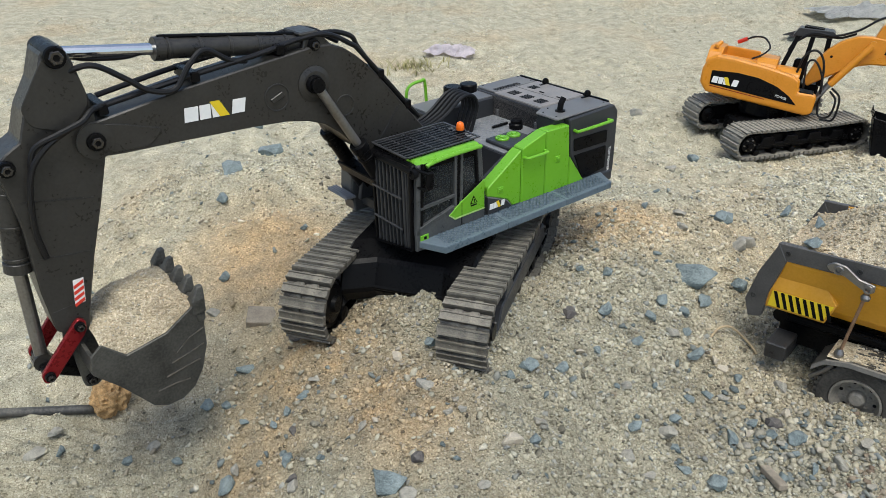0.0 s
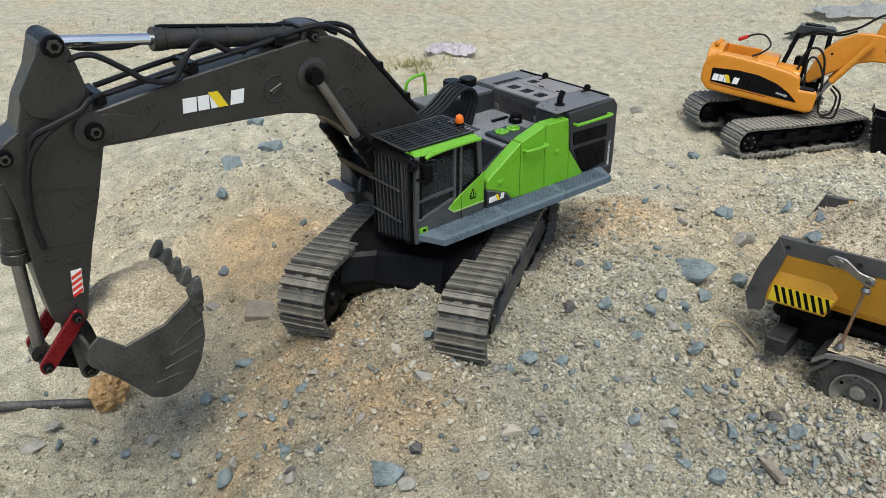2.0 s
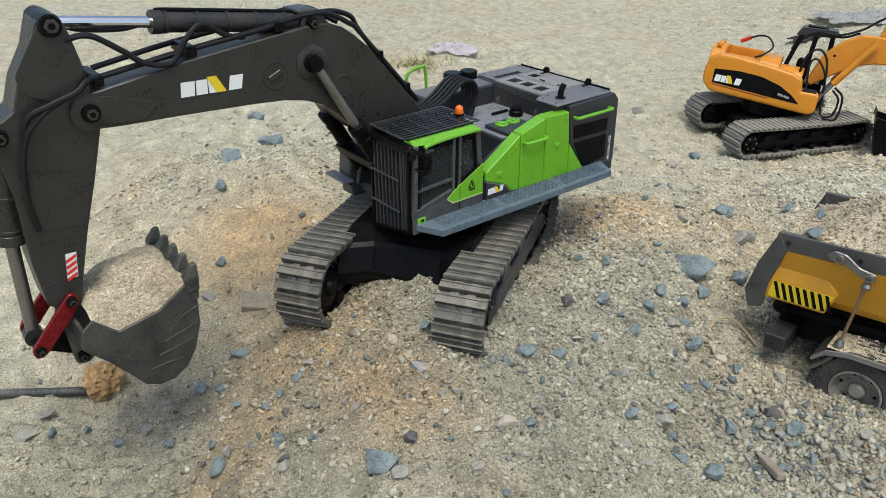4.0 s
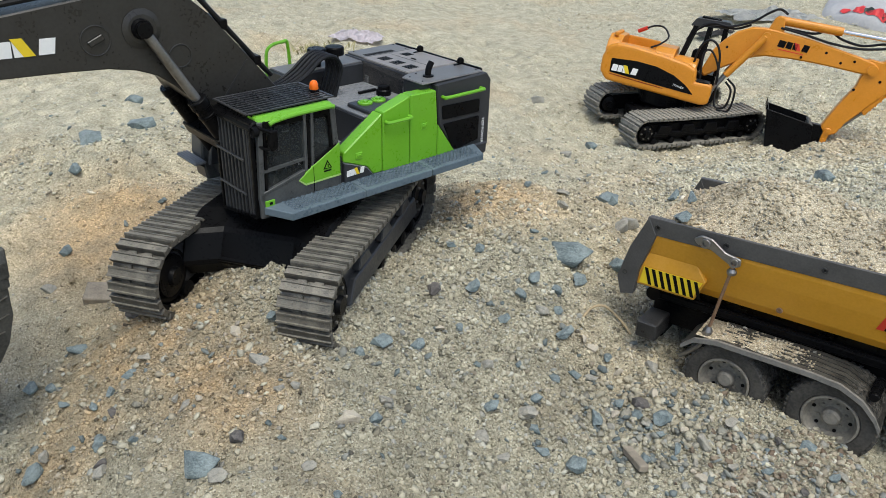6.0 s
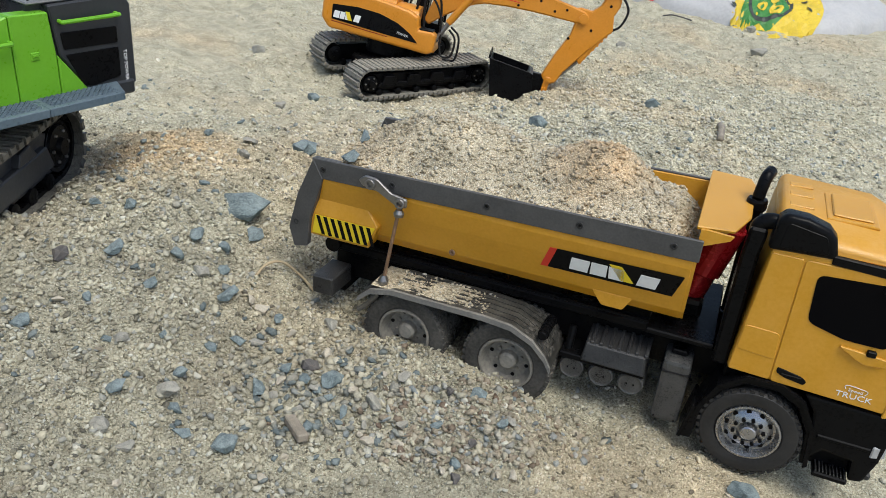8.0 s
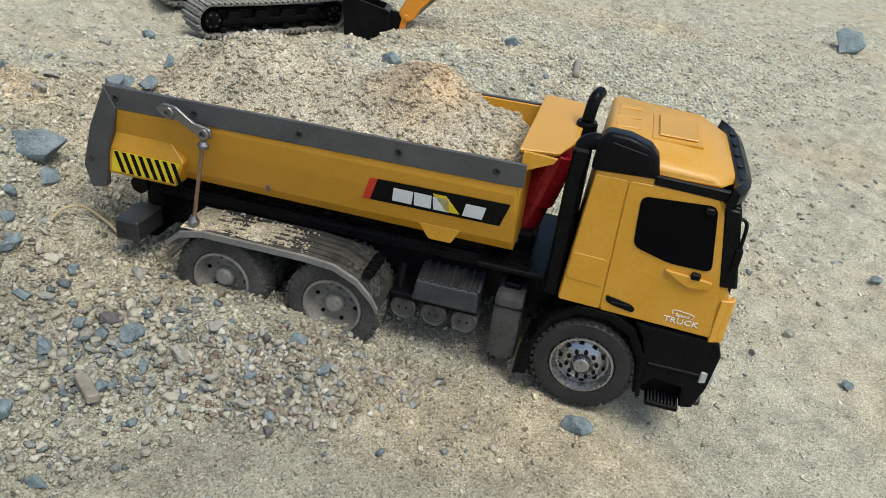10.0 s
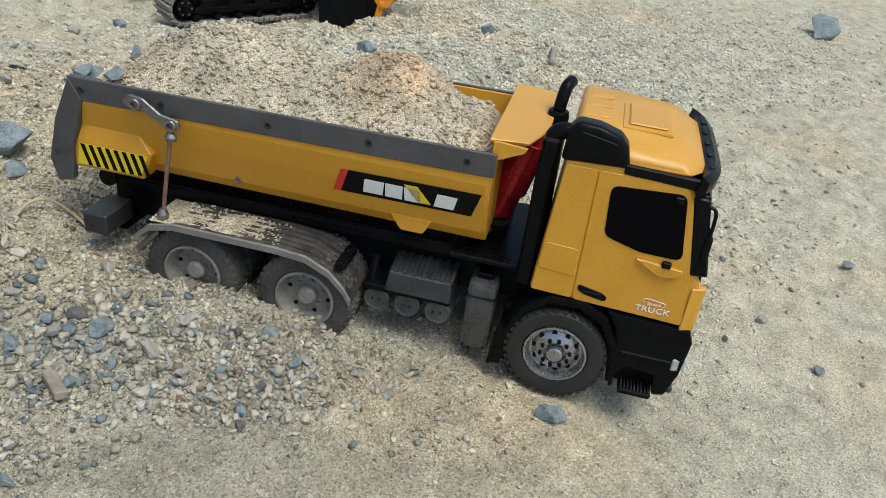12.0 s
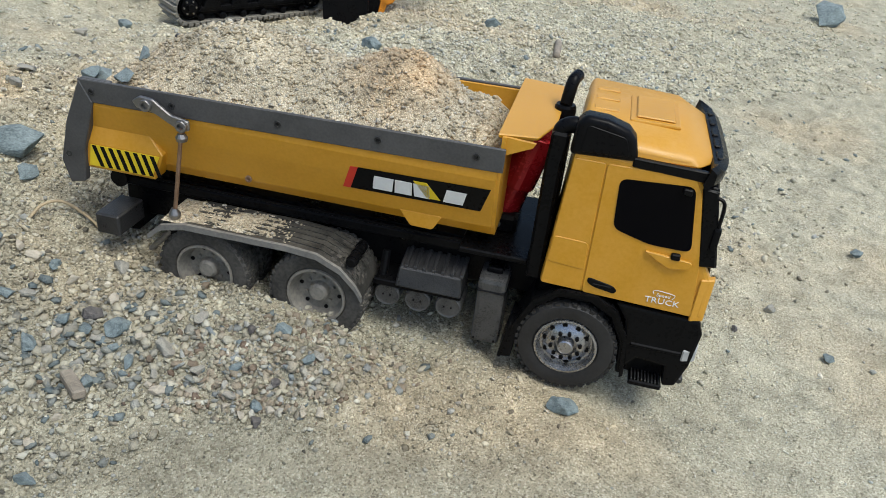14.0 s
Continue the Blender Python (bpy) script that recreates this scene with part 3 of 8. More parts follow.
def shoe_mesh(name, length, width, mat, ridges=2, thick=0.0026):
    """A track shoe: a raised plate with a lip on each edge, and a sunken web with its link behind it."""
    bm = box(-length * 0.50, length * 0.47, -width / 2 + 0.0012, width / 2 - 0.0012, -0.0030, -0.0016, 0)
    join(bm, box(-length * 0.26, length * 0.45, -width / 2, width / 2, -0.0017, thick, 0.0004))
    for k in range(ridges):
        x, h = ((0.38 * length, 0.0018), (-0.20 * length, 0.0010))[k]
        join(bm, prism([(x - 0.0011, thick - 0.0002), (x + 0.0011, thick - 0.0002), (x + 0.0007, thick + h), (x - 0.0007, thick + h)], -width / 2 + 0.0004, width / 2 - 0.0004))
    for s in (-1, 1):
        join(bm, rod((0.09 * length, s * width * 0.22, thick), (0.09 * length, s * width * 0.22, thick + 0.0007), 0.0010, n=6))
        join(bm, box(-length * 0.47, -length * 0.30, s * width * 0.13 - 0.0035, s * width * 0.13 + 0.0035, -0.0017, 0.0006, 0))
        join(bm, box(-length * 0.62, length * 0.25, s * width * 0.16 - 0.004, s * width * 0.16 + 0.004, -0.003, 0.0002, 0))
    me = bpy.data.meshes.new(name)
    bm.to_mesh(me)
    bm.free()
    me.materials.append(mat)
    return me


def loop_poses(length, radius, count, sag=0.0, rise=0.0):
    """Poses round a belt: x along, z out of the belt; the rear end sits higher by rise."""
    straight = length - 2 * radius
    total = 2 * straight + 2 * math.pi * radius
    out = []
    for i in range(count):
        s = total * i / count
        if s < straight:
            x, z, a = straight / 2 - s, radius - sag * math.sin(math.pi * s / straight), math.pi
            nrm = math.pi / 2
        elif s < straight + math.pi * radius:
            t = (s - straight) / radius
            x, z, nrm = -straight / 2 - radius * math.sin(t), radius * math.cos(t), math.pi / 2 + t
        elif s < 2 * straight + math.pi * radius:
            x, z, nrm = -straight / 2 + (s - straight - math.pi * radius), -radius, 3 * math.pi / 2
        else:
            t = (s - 2 * straight - math.pi * radius) / radius
            x, z, nrm = straight / 2 + radius * math.sin(t), -radius * math.cos(t), 3 * math.pi / 2 + t
        out.append((x, z, nrm))
    return out


def belt(parent, shoe, length, radius, count, sag):
    for x, z, nrm in loop_poses(length, radius, count, sag):
        up = Vector((math.cos(nrm), 0, math.sin(nrm)))
        side = Vector((0, 1, 0))
        ahead = side.cross(up)
        m = Matrix((ahead, side, up)).transposed().to_4x4()
        m.translation = (x, 0, z)
        shared("track_shoe", shoe, parent, m)


def sprocket(r, width, teeth):
    """A track wheel turned about y; with teeth, its rim is a gear."""
    bm = lathe([(r * 0.25, -width * 0.62), (r * 0.3, -width * 0.5), (r * 0.62, -width * 0.46), (r * 0.66, -width * 0.36), (r * 0.78, -width * 0.42), (r * 0.8, -width * 0.3), (r * 0.8, width * 0.3), (r * 0.78, width * 0.42), (r * 0.66, width * 0.36), (r * 0.62, width * 0.46), (r * 0.3, width * 0.5), (r * 0.25, width * 0.62)], n=24)
    if teeth:
        outline = []
        for i in range(teeth):
            for turn, reach in ((-0.34, 0.82), (-0.14, 1.0), (0.14, 1.0), (0.34, 0.82)):
                t = 2 * math.pi * (i + turn) / teeth
                outline.append((r * reach * math.cos(t), r * reach * math.sin(t)))
        join(bm, prism(outline, -width * 0.12, width * 0.12))
    return bm


def wheel_bolts(parent, x, r, width, side, mesh):
    """Six bolt heads on the outer face of a track wheel."""
    for i in range(6):
        t = 2 * math.pi * i / 6
        shared("wheel_bolt", mesh, parent, Matrix.Translation((x + r * 0.47 * math.cos(t), side * width * 0.48, r * 0.47 * math.sin(t))))


bolt_mesh = bpy.data.meshes.new("wheel_bolt")
bm = lathe([(0.0001, -0.0022), (0.0014, -0.0022), (0.0017, -0.0012), (0.0017, 0.0012), (0.0014, 0.0022), (0.0001, 0.0022)], n=8)
bm.to_mesh(bolt_mesh)
bm.free()
bolt_mesh.materials.append(STEEL)
TRACK_LONG, TRACK_R = 0.324, 0.0362
shoe = shoe_mesh("track_shoe", 0.0130, 0.050, SHOE, thick=0.0036)
for v, side in ((-0.0020, 1), (-0.1680, -1)):
    at = TURN_TRACK @ Matrix.Translation((0.1652, v, -0.0722))
    half = TRACK_LONG / 2 - TRACK_R
    bm = prism(rounded([(-half, -0.021), (half, -0.021), (half + 0.008, 0.004), (half - 0.01, 0.023), (-half + 0.03, 0.025), (-half, 0.012)], 0.006), -0.013, 0.013, bevel=0.0012)
    for k in range(3):
        x = -half + 0.05 + k * 0.062
        join(bm, prism([(x, 0.012), (x + 0.035, 0.012), (x + 0.03, 0.024), (x + 0.012, 0.026)], 0.011 * side, 0.0205 * side, bevel=0.001))
    join(bm, prism([(-half + 0.02, -0.012), (half - 0.02, -0.014), (half - 0.035, 0.008), (-half + 0.03, 0.012)], 0.010 * side, 0.0195 * side, bevel=0.0015))
    frame_part = part("track", bm, HOUSE_GREY, digger, "steel crawler track on a dark frame", at=at)
    part("sprocket", sprocket(0.033, 0.034, 13), BLACK, frame_part, at=Matrix.Translation((-half, 0, 0)))
    part("idler", sprocket(0.033, 0.034, 0), BLACK, frame_part, at=Matrix.Translation((half, 0, 0)))
    for x in (-half, half):
        wheel_bolts(frame_part, x, 0.033, 0.034, side, bolt_mesh)
    for k in range(7):
        part("roller", lathe([(0.003, -0.017), (0.0085, -0.016), (0.0085, -0.006), (0.006, -0.004), (0.006, 0.004), (0.0085, 0.006), (0.0085, 0.016), (0.003, 0.017)], n=16), BLACK, frame_part,
             at=Matrix.Translation((-half + 0.028 + k * (2 * half - 0.05) / 6, 0, -0.0265)))
    chain_loop = [(x, z) for x, z, _ in loop_poses(TRACK_LONG - 0.004, TRACK_R - 0.003, 64, 0.003)]
    chain_in = [(x * 0.97, z * 0.86) for x, z in chain_loop]
    bm = bmesh.new()
    for (a, b), (c, d), (e, f), (g, h) in zip(chain_loop, chain_loop[1:] + chain_loop[:1], chain_in, chain_in[1:] + chain_in[:1]):
        q = [bm.verts.new(p) for p in ((a, -0.015, b), (c, -0.015, d), (c, 0.015, d), (a, 0.015, b), (e, -0.015, f), (g, -0.015, h), (g, 0.015, h), (e, 0.015, f))]
        for k in ((0, 1, 2, 3), (7, 6, 5, 4), (0, 4, 5, 1), (2, 6, 7, 3)):
            bm.faces.new([q[i] for i in k])
    bmesh.ops.remove_doubles(bm, verts=bm.verts, dist=0.00001)
    part("chain", bm, BLACK, frame_part)
    belt(frame_part, shoe, TRACK_LONG, TRACK_R, 56, 0.003)
carrier = part("car_body", loft([[(x0, y, -0.088), (x1, y, -0.088), (x1 + 0.012, y, -0.070), (x1, y, -0.040), (x1 - 0.03, y, -0.028), (x0 + 0.02, y, -0.028), (x0, y, -0.045)]
                                 for y, x0, x1 in ((-0.155, 0.070, 0.262), (-0.122, 0.076, 0.244), (-0.048, 0.076, 0.244), (-0.015, 0.070, 0.262))], bevel=0.003), BLACK, digger, "black undercarriage frame", at=TURN_TRACK)
part("belly_ridge", prism([(0.240, -0.062), (0.2560, -0.0660), (0.2560, -0.0700), (0.240, -0.0740)], -0.126, -0.044, bevel=0.0012), BLACK, carrier)
part("slew_ring", lathe([(0.05, -0.034), (0.056, -0.03), (0.056, -0.016), (0.05, -0.012)], (0.183, 0.010, 0), "z", 32), BLACK, digger)

# the turning house
part("house_frame", prism([(-0.030, -0.078), (0.235, -0.078), (0.235, 0.008), (0.258, 0.010), (0.258, 0.079), (-0.030, 0.083)], -0.016, -0.002, "z", bevel=0.002), HOUSE_GREY, digger)
deck = part("deck", box(0.045, 0.128, -0.04, 0.076, 0.0, 0.0550, 0.001), HOUSE_GREY, digger, "raised deck behind the cab")
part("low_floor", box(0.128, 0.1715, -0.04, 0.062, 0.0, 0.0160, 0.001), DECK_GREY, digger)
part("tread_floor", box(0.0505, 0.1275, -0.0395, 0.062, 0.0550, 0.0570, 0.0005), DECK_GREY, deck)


def ribs(x0, x1, y0, y1, z, step, tall=0.0007):
    """Fine tread bars across a plate, set in two slants."""
    bm = bmesh.new()
    nx, ny = int((x1 - x0) / step), int((y1 - y0) / step)
    verts, faces = [], []
    for i in range(nx):
        for j in range(ny):
            cx, cy = x0 + (i + 0.5) * step, y0 + (j + 0.5) * step
            d = 0.36 * step * (1 if (i + j) % 2 else -1)
            e = 0.36 * step
            k = len(verts)
            verts += [(cx - e, cy - d - 0.0004, z), (cx - e, cy - d + 0.0004, z), (cx + e, cy + d + 0.0004, z), (cx + e, cy + d - 0.0004, z),
                      (cx - e * 0.7, cy - d * 0.7, z + tall), (cx + e * 0.7, cy + d * 0.7, z + tall)]
            faces += [(k, k + 4, k + 5, k + 3), (k + 1, k + 2, k + 5, k + 4), (k, k + 1, k + 4), (k + 3, k + 5, k + 2)]
    me = bpy.data.meshes.new("ribs")
    me.from_pydata(verts, [], faces)
    bm.from_mesh(me)
    bpy.data.meshes.remove(me)
    return bm


part("tread_pattern", ribs(0.054, 0.126, -0.036, 0.020, 0.0570, 0.0042, 0.0005), DECK_GREY, deck)
CATWALK = material("catwalk_plastic", (0.098, 0.135, 0.165), 0.34, vary=0.15, dust=0.08, bump=0.1)
for x0, x1 in ((-0.012, 0.074), (0.0745, 0.160), (0.1605, 0.259)):
    o0, o1 = max(x0, 0.0), min(x1, 0.243)
    inner, outer = 0.079, 0.1070
    bm = loft([[(x0, inner, -0.009), (x1, inner, -0.009), (o1, outer, -0.0105), (o0, outer, -0.0105)], [(x0, inner, -0.0015), (x1, inner, -0.0015), (o1, outer, -0.0030), (o0, outer, -0.0030)]], bevel=0.0006)
    walkway = part("catwalk_plate", bm, CATWALK, digger, "grey tread plate")
    bars = ribs(o0 + 0.003, o1 - 0.003, inner + 0.003, outer - 0.002, 0.0, 0.0026, 0.0011)
    for w in bars.verts:
        w.co.z += -0.0014 - (w.co.y - inner) * 0.054
    part("tread_pattern", bars, CATWALK, walkway)
part("right_box", prism([(0.10, -0.020), (0.243, -0.024), (0.247, 0.004), (0.244, 0.031), (0.200, 0.048), (0.10, 0.050)], -0.0785, -0.0550, bevel=0.002), CAB_GREY, digger)
step = part("step_plate", box(0.2460, 0.2590, -0.0880, -0.0470, -0.0025, 0.0002, 0.0008), DECK_GREY, digger, "slotted step beside the boom")
for k in range(4):
    x = 0.2475 + k * 0.0029
    part("tread_bar", box(x, x + 0.0016, -0.0870, -0.0480, 0.0000, 0.0012, 0.0003), DECK_GREY, step)
part("step_bracket", prism([(0.240, -0.0024), (0.254, -0.0024), (0.240, -0.014)], -0.0790, -0.0560, bevel=0.0006), HOUSE_GREY, step)

# rear body with its covers
part("counterweight", loft([[(x, y, z) for y, z in ((-0.079 + c, -0.012 + c), (0.074 - c, -0.012 + c), (0.077 - c, 0.0), (0.077 - c, 0.064), (0.070 - c, 0.076 - c), (-0.075 + c, 0.076 - c), (-0.079 + c, 0.064), (-0.079 + c, 0.0))]
                           for x, c in ((0.05, 0.0), (-0.024, 0.0), (-0.036, 0.004), (-0.041, 0.011))], bevel=0.0012), HOUSE_GREY, digger, "dark grey rounded rear body")
for i, (z0, z1) in enumerate(((0.002, 0.020), (0.023, 0.040), (0.043, 0.060))):
    part("rear_rib", box(-0.045, -0.036, -0.062, 0.064, z0, z1, 0.003, 2), BLACK if i == 0 else RED, digger)
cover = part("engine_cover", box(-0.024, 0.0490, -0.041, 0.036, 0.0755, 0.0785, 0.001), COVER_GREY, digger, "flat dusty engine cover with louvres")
for y in (-0.030, -0.008, 0.014):
    for k in range(6):
        part("louvre", box(0.0255 + k * 0.0024, 0.0267 + k * 0.0024, y, y + 0.0135, 0.0784, 0.0790, 0.0002), BLACK, cover)
for k in range(5):
    part("louvre", box(-0.006 + k * 0.0024, -0.0048 + k * 0.0024, -0.030, -0.018, 0.0784, 0.0790, 0.0002), BLACK, cover)
for y in (-0.006, 0.022):
    part("hatch_clip", box(0.0070, 0.0085, y, y + 0.008, 0.0784, 0.0797, 0.0004), BLACK, cover)
part("hatch_seam", box(0.0125, 0.0130, -0.040, 0.035, 0.0783, 0.07865, 0), BLACK, cover)
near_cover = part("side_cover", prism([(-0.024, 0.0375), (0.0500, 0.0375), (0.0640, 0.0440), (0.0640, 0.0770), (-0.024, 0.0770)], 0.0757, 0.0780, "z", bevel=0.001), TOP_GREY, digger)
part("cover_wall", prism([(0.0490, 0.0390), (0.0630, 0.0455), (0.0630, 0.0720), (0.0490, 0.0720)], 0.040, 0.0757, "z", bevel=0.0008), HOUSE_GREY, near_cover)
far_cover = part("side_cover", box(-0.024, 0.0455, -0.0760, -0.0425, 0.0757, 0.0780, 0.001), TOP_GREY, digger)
for k in range(16):
    part("louvre", box(0.0000 + k * 0.0026, 0.0012 + k * 0.0026, -0.0530, -0.0450, 0.0779, 0.0785, 0.0002), BLACK, far_cover)
for x, y in ((-0.019, 0.044), (-0.019, 0.070), (0.044, 0.0435), (0.058, 0.070), (0.058, 0.050), (-0.019, -0.048), (-0.019, -0.071), (0.040, -0.071)):
    part("cover_screw", rod((x, y, 0.0778), (x, y, 0.0786), 0.0009, n=6), BLACK, digger)
front_wall = part("cover_front", box(0.0475, 0.0500, -0.041, 0.036, 0.036, 0.0757, 0.0008), COVER_GREY, digger)
for y in (-0.036, 0.029):
    part("cover_latch", join(box(0.0500, 0.0509, y, y + 0.0065, 0.050, 0.060, 0.0003), box(0.0509, 0.0516, y + 0.0016, y + 0.0049, 0.0522, 0.0580, 0.0002)), TOP_GREY, front_wall)
filter_box = part("filter_box", box(0.0465, 0.150, -0.079, -0.0405, 0.0, 0.0735, 0.0015), HOUSE_GREY, digger)
part("box_lid", box(0.0485, 0.148, -0.0775, -0.042, 0.0735, 0.0747, 0.0006), TOP_GREY, filter_box)
for x, y in ((0.0820, -0.0490), (0.1030, -0.0530)):
    bm = lathe([(0.0046, 0.0745), (0.0046, 0.0850), (0.0100, 0.0852), (0.0104, 0.0862), (0.0104, 0.0930), (0.0092, 0.0942)], (x, y, 0), "z", 24)
    part("air_filter", bm, BLACK, digger)
antenna = part("exhaust_stub", hose([(0.0405, 0.0590, 0.077), (0.0405, 0.0590, 0.082), (0.0395, 0.0590, 0.0870), (0.0360, 0.0590, 0.0925)], 0.0034, 10), BLACK, digger)
part("collar", lathe([(0.0058, 0.0778), (0.0058, 0.0792), (0.0036, 0.0797)], (0.0405, 0.0590, 0), "z", 16), BLACK, antenna)
for y in (-0.0250, 0.0430):
    eye = part("lifting_eye", lathe([(0.0014, y - 0.0018), (0.0040, y - 0.0018), (0.0044, y), (0.0040, y + 0.0018), (0.0014, y + 0.0018)], (-0.0215, 0, 0.0815), "y", 14), BLACK, digger)
    part("eye_foot", box(-0.0250, -0.0120, y - 0.0016, y + 0.0016, 0.0775, 0.0792, 0.0004), BLACK, eye)
part("top_edge", box(-0.0275, -0.0240, -0.0740, 0.0720, 0.0752, 0.0792, 0.0008), BLACK, digger)
box_caps = part("tank_box", box(0.080, 0.124, 0.024, 0.062, 0.0570, 0.0612, 0.0010), HOUSE_GREY, digger)
for x, y in ((0.1105, 0.0370), (0.0935, 0.0370)):
    bm = lathe([(0.0078, 0.0612), (0.0078, 0.0626), (0.0072, 0.0632), (0.0030, 0.0632), (0.0030, 0.0642), (0.0024, 0.0648)], (x, y, 0), "z", 24)
    for k in range(6):
        t = k * math.pi / 3
        join(bm, box(x + 0.0052 * math.cos(t) - 0.0009, x + 0.0052 * math.cos(t) + 0.0009, y + 0.0052 * math.sin(t) - 0.0009, y + 0.0052 * math.sin(t) + 0.0009, 0.0630, 0.0638, 0))
    part("filler_cap", bm, GREEN, box_caps, "green round filler cap")
part("valve_knob", lathe([(0.008, 0.0570), (0.008, 0.0620), (0.0065, 0.0635), (0.0065, 0.0665), (0.0045, 0.0675)], (0.0640, 0.014, 0), "z", 20), BLACK, deck)
part("valve_lever", box(0.062, 0.086, -0.004, 0.000, 0.0575, 0.0600, 0.0008), BLACK, deck)
deck.location.z -= 0.005
box_caps.location = (-0.003, 0.001, -0.005)

# green side panels, one by one
PROUD = 0.0822
for outline in ([(0.1675, 0.0195), (0.1675, 0.0290), (0.1205, 0.0597), (0.1205, -0.0015), (0.1320, -0.0010), (0.1395, 0.0085), (0.1580, 0.0160)],
                [(0.1195, 0.0601), (0.0845, 0.0707), (0.0845, -0.0030), (0.1195, -0.0020)],
                [(0.0837, 0.0708), (0.0492, 0.0700), (0.0462, 0.0340), (0.0462, -0.0038), (0.0837, -0.0035)], [(0.0454, 0.0325), (0.0454, -0.0038), (0.0185, -0.0040)]):
    part("side_panel", prism(outline, 0.068, PROUD, bevel=0.0011), GREEN, digger, "bright green body panel")
part("logo_panel", prism([(0.1675, -0.001), (0.1675, 0.0182), (0.1580, 0.0149), (0.1400, 0.0072), (0.1330, -0.001)], 0.07, 0.0828, bevel=0.0005), HOUSE_GREY, digger)
part("panel_trim", prism([(0.1675, 0.0182), (0.1675, 0.0191), (0.1580, 0.0157), (0.1397, 0.0079), (0.1326, -0.001), (0.1333, -0.001), (0.1401, 0.0072), (0.1580, 0.0149)], 0.075, 0.0829), DECK_GREY, digger)
maker_mark(digger, (0.1655, 0.0829, 0.0042), (-1, 0, 0.02), (0, 0, 1), 0.0205, 0.0062)
part("panel_core", prism([(0.172, -0.002), (0.172, 0.022), (0.119, 0.053), (0.084, 0.065), (0.052, 0.065), (0.052, -0.002)], 0.060, 0.0785), HOUSE_GREY, digger)
rear_panel = part("rear_side_panel", prism([(0.0478, 0.0750), (0.0425, 0.0310), (0.0170, -0.0045), (-0.0330, -0.0070), (-0.0330, 0.0680), (-0.0260, 0.0765)], 0.070, 0.0808, bevel=0.0012), HOUSE_GREY, digger)
part("vent_panel", prism(rounded([(0.0400, 0.0510), (-0.0160, 0.0495), (-0.0160, 0.0345), (0.0385, 0.0360)], 0.002), 0.0800, 0.0818, bevel=0.0004), BLACK, rear_panel)
part("vent_panel", prism(rounded([(0.0375, 0.0315), (-0.0160, 0.0305), (-0.0160, 0.0030), (0.0130, -0.0010), (0.0230, 0.0010)], 0.002), 0.0800, 0.0818, bevel=0.0004), BLACK, rear_panel)
writing("TOP POWER", 0.0052, pose(-0.0225, 0.0812, 0.012, 90, 90, 180), WHITE, rear_panel, "lettering")
for x0, x1, z, y in ((0.1165, 0.0865, 0.0500, 0.0822), (0.0395, -0.0160, 0.0610, 0.0808)):
    part("handrail", hose([(x0, y, z), (x0, y + 0.004, z), (x0 - 0.004, y + 0.006, z), (x1 + 0.004, y + 0.006, z), (x1, y + 0.004, z), (x1, y, z)], 0.0019, 8, 5), GREEN, digger, "green handrail")
for x, z in ((0.150, 0.0225), (0.066, 0.0350)):
    latch = part("latch", box(x - 0.004, x + 0.004, PROUD - 0.0005, PROUD + 0.0009, z - 0.0035, z + 0.0035, 0.0006), GREEN, digger)
    part("latch_tongue", box(x - 0.0026, x + 0.0026, PROUD + 0.0009, PROUD + 0.0017, z - 0.0005, z + 0.0018, 0.0003), GREEN, latch)
part("rear_rail", hose([(0.150, -0.080, 0.055), (0.149, -0.080, 0.088), (0.142, -0.080, 0.097), (0.128, -0.080, 0.099), (0.122, -0.080, 0.096), (0.120, -0.080, 0.055)], 0.0019, 8, 5), GREEN, digger, "green guard rail")
part("rear_rail_bar", rod((0.1495, -0.080, 0.070), (0.1205, -0.080, 0.070), 0.0016, n=8), GREEN, digger)

PALE_LIME = material("pale_lime_trim", (0.34, 0.52, 0.16), 0.4, vary=0.05, dust=0.1)
# cab
CX0, CX1, CY0, CY1 = 0.1720, 0.2560, 0.0130, 0.0825
cab = part("cab", box(CX0, CX1, CY0 + 0.002, CY1 - 0.004, -0.012, 0.006, 0.002), BLACK, digger)
part("cab_floor_side", prism([(0.1720, -0.008), (0.2600, -0.013), (0.2600, 0.0105), (0.2560, 0.0105), (0.2130, 0.0215), (0.2090, 0.0160), (0.1720, 0.0130)], CY1 - 0.004, CY1, bevel=0.0008), CAB_GREY, cab)
part("door_seam", box(0.2026, 0.2031, CY1 - 0.0002, CY1 + 0.0008, -0.0080, 0.0240, 0), BLACK, cab)
part("window_sill", prism([(0.2565, 0.0100), (0.2565, 0.0125), (0.2125, 0.0240), (0.2125, 0.0212)], CY1 - 0.003, CY1 + 0.0008, bevel=0.0003), CAB_GREY, cab)
part("door_panel", prism([(0.2188, 0.0150), (0.2027, 0.0262), (0.1735, 0.0415), (0.1722, 0.0410), (0.1722, 0.0098), (0.2117, 0.0092)], CY1 - 0.004, CY1 + 0.0005, bevel=0.0006), GREEN, cab, "green lower door panel")
part("panel_edge", prism([(0.2192, 0.0140), (0.2188, 0.0152), (0.2115, 0.0096), (0.1722, 0.0100), (0.1722, 0.0086), (0.2121, 0.0080)], CY1 - 0.002, CY1 + 0.0008), PALE_LIME, cab)
bm = prism([(0.1920, 0.0190), (0.1825, 0.0190), (0.1873, 0.0275)], CY1 + 0.0005, CY1 + 0.0010)
part("warning_triangle", bm, BLACK, cab)
part("warning_face", prism([(0.1903, 0.0199), (0.1843, 0.0199), (0.1873, 0.0254)], CY1 + 0.0010, CY1 + 0.0014), GREEN, cab)
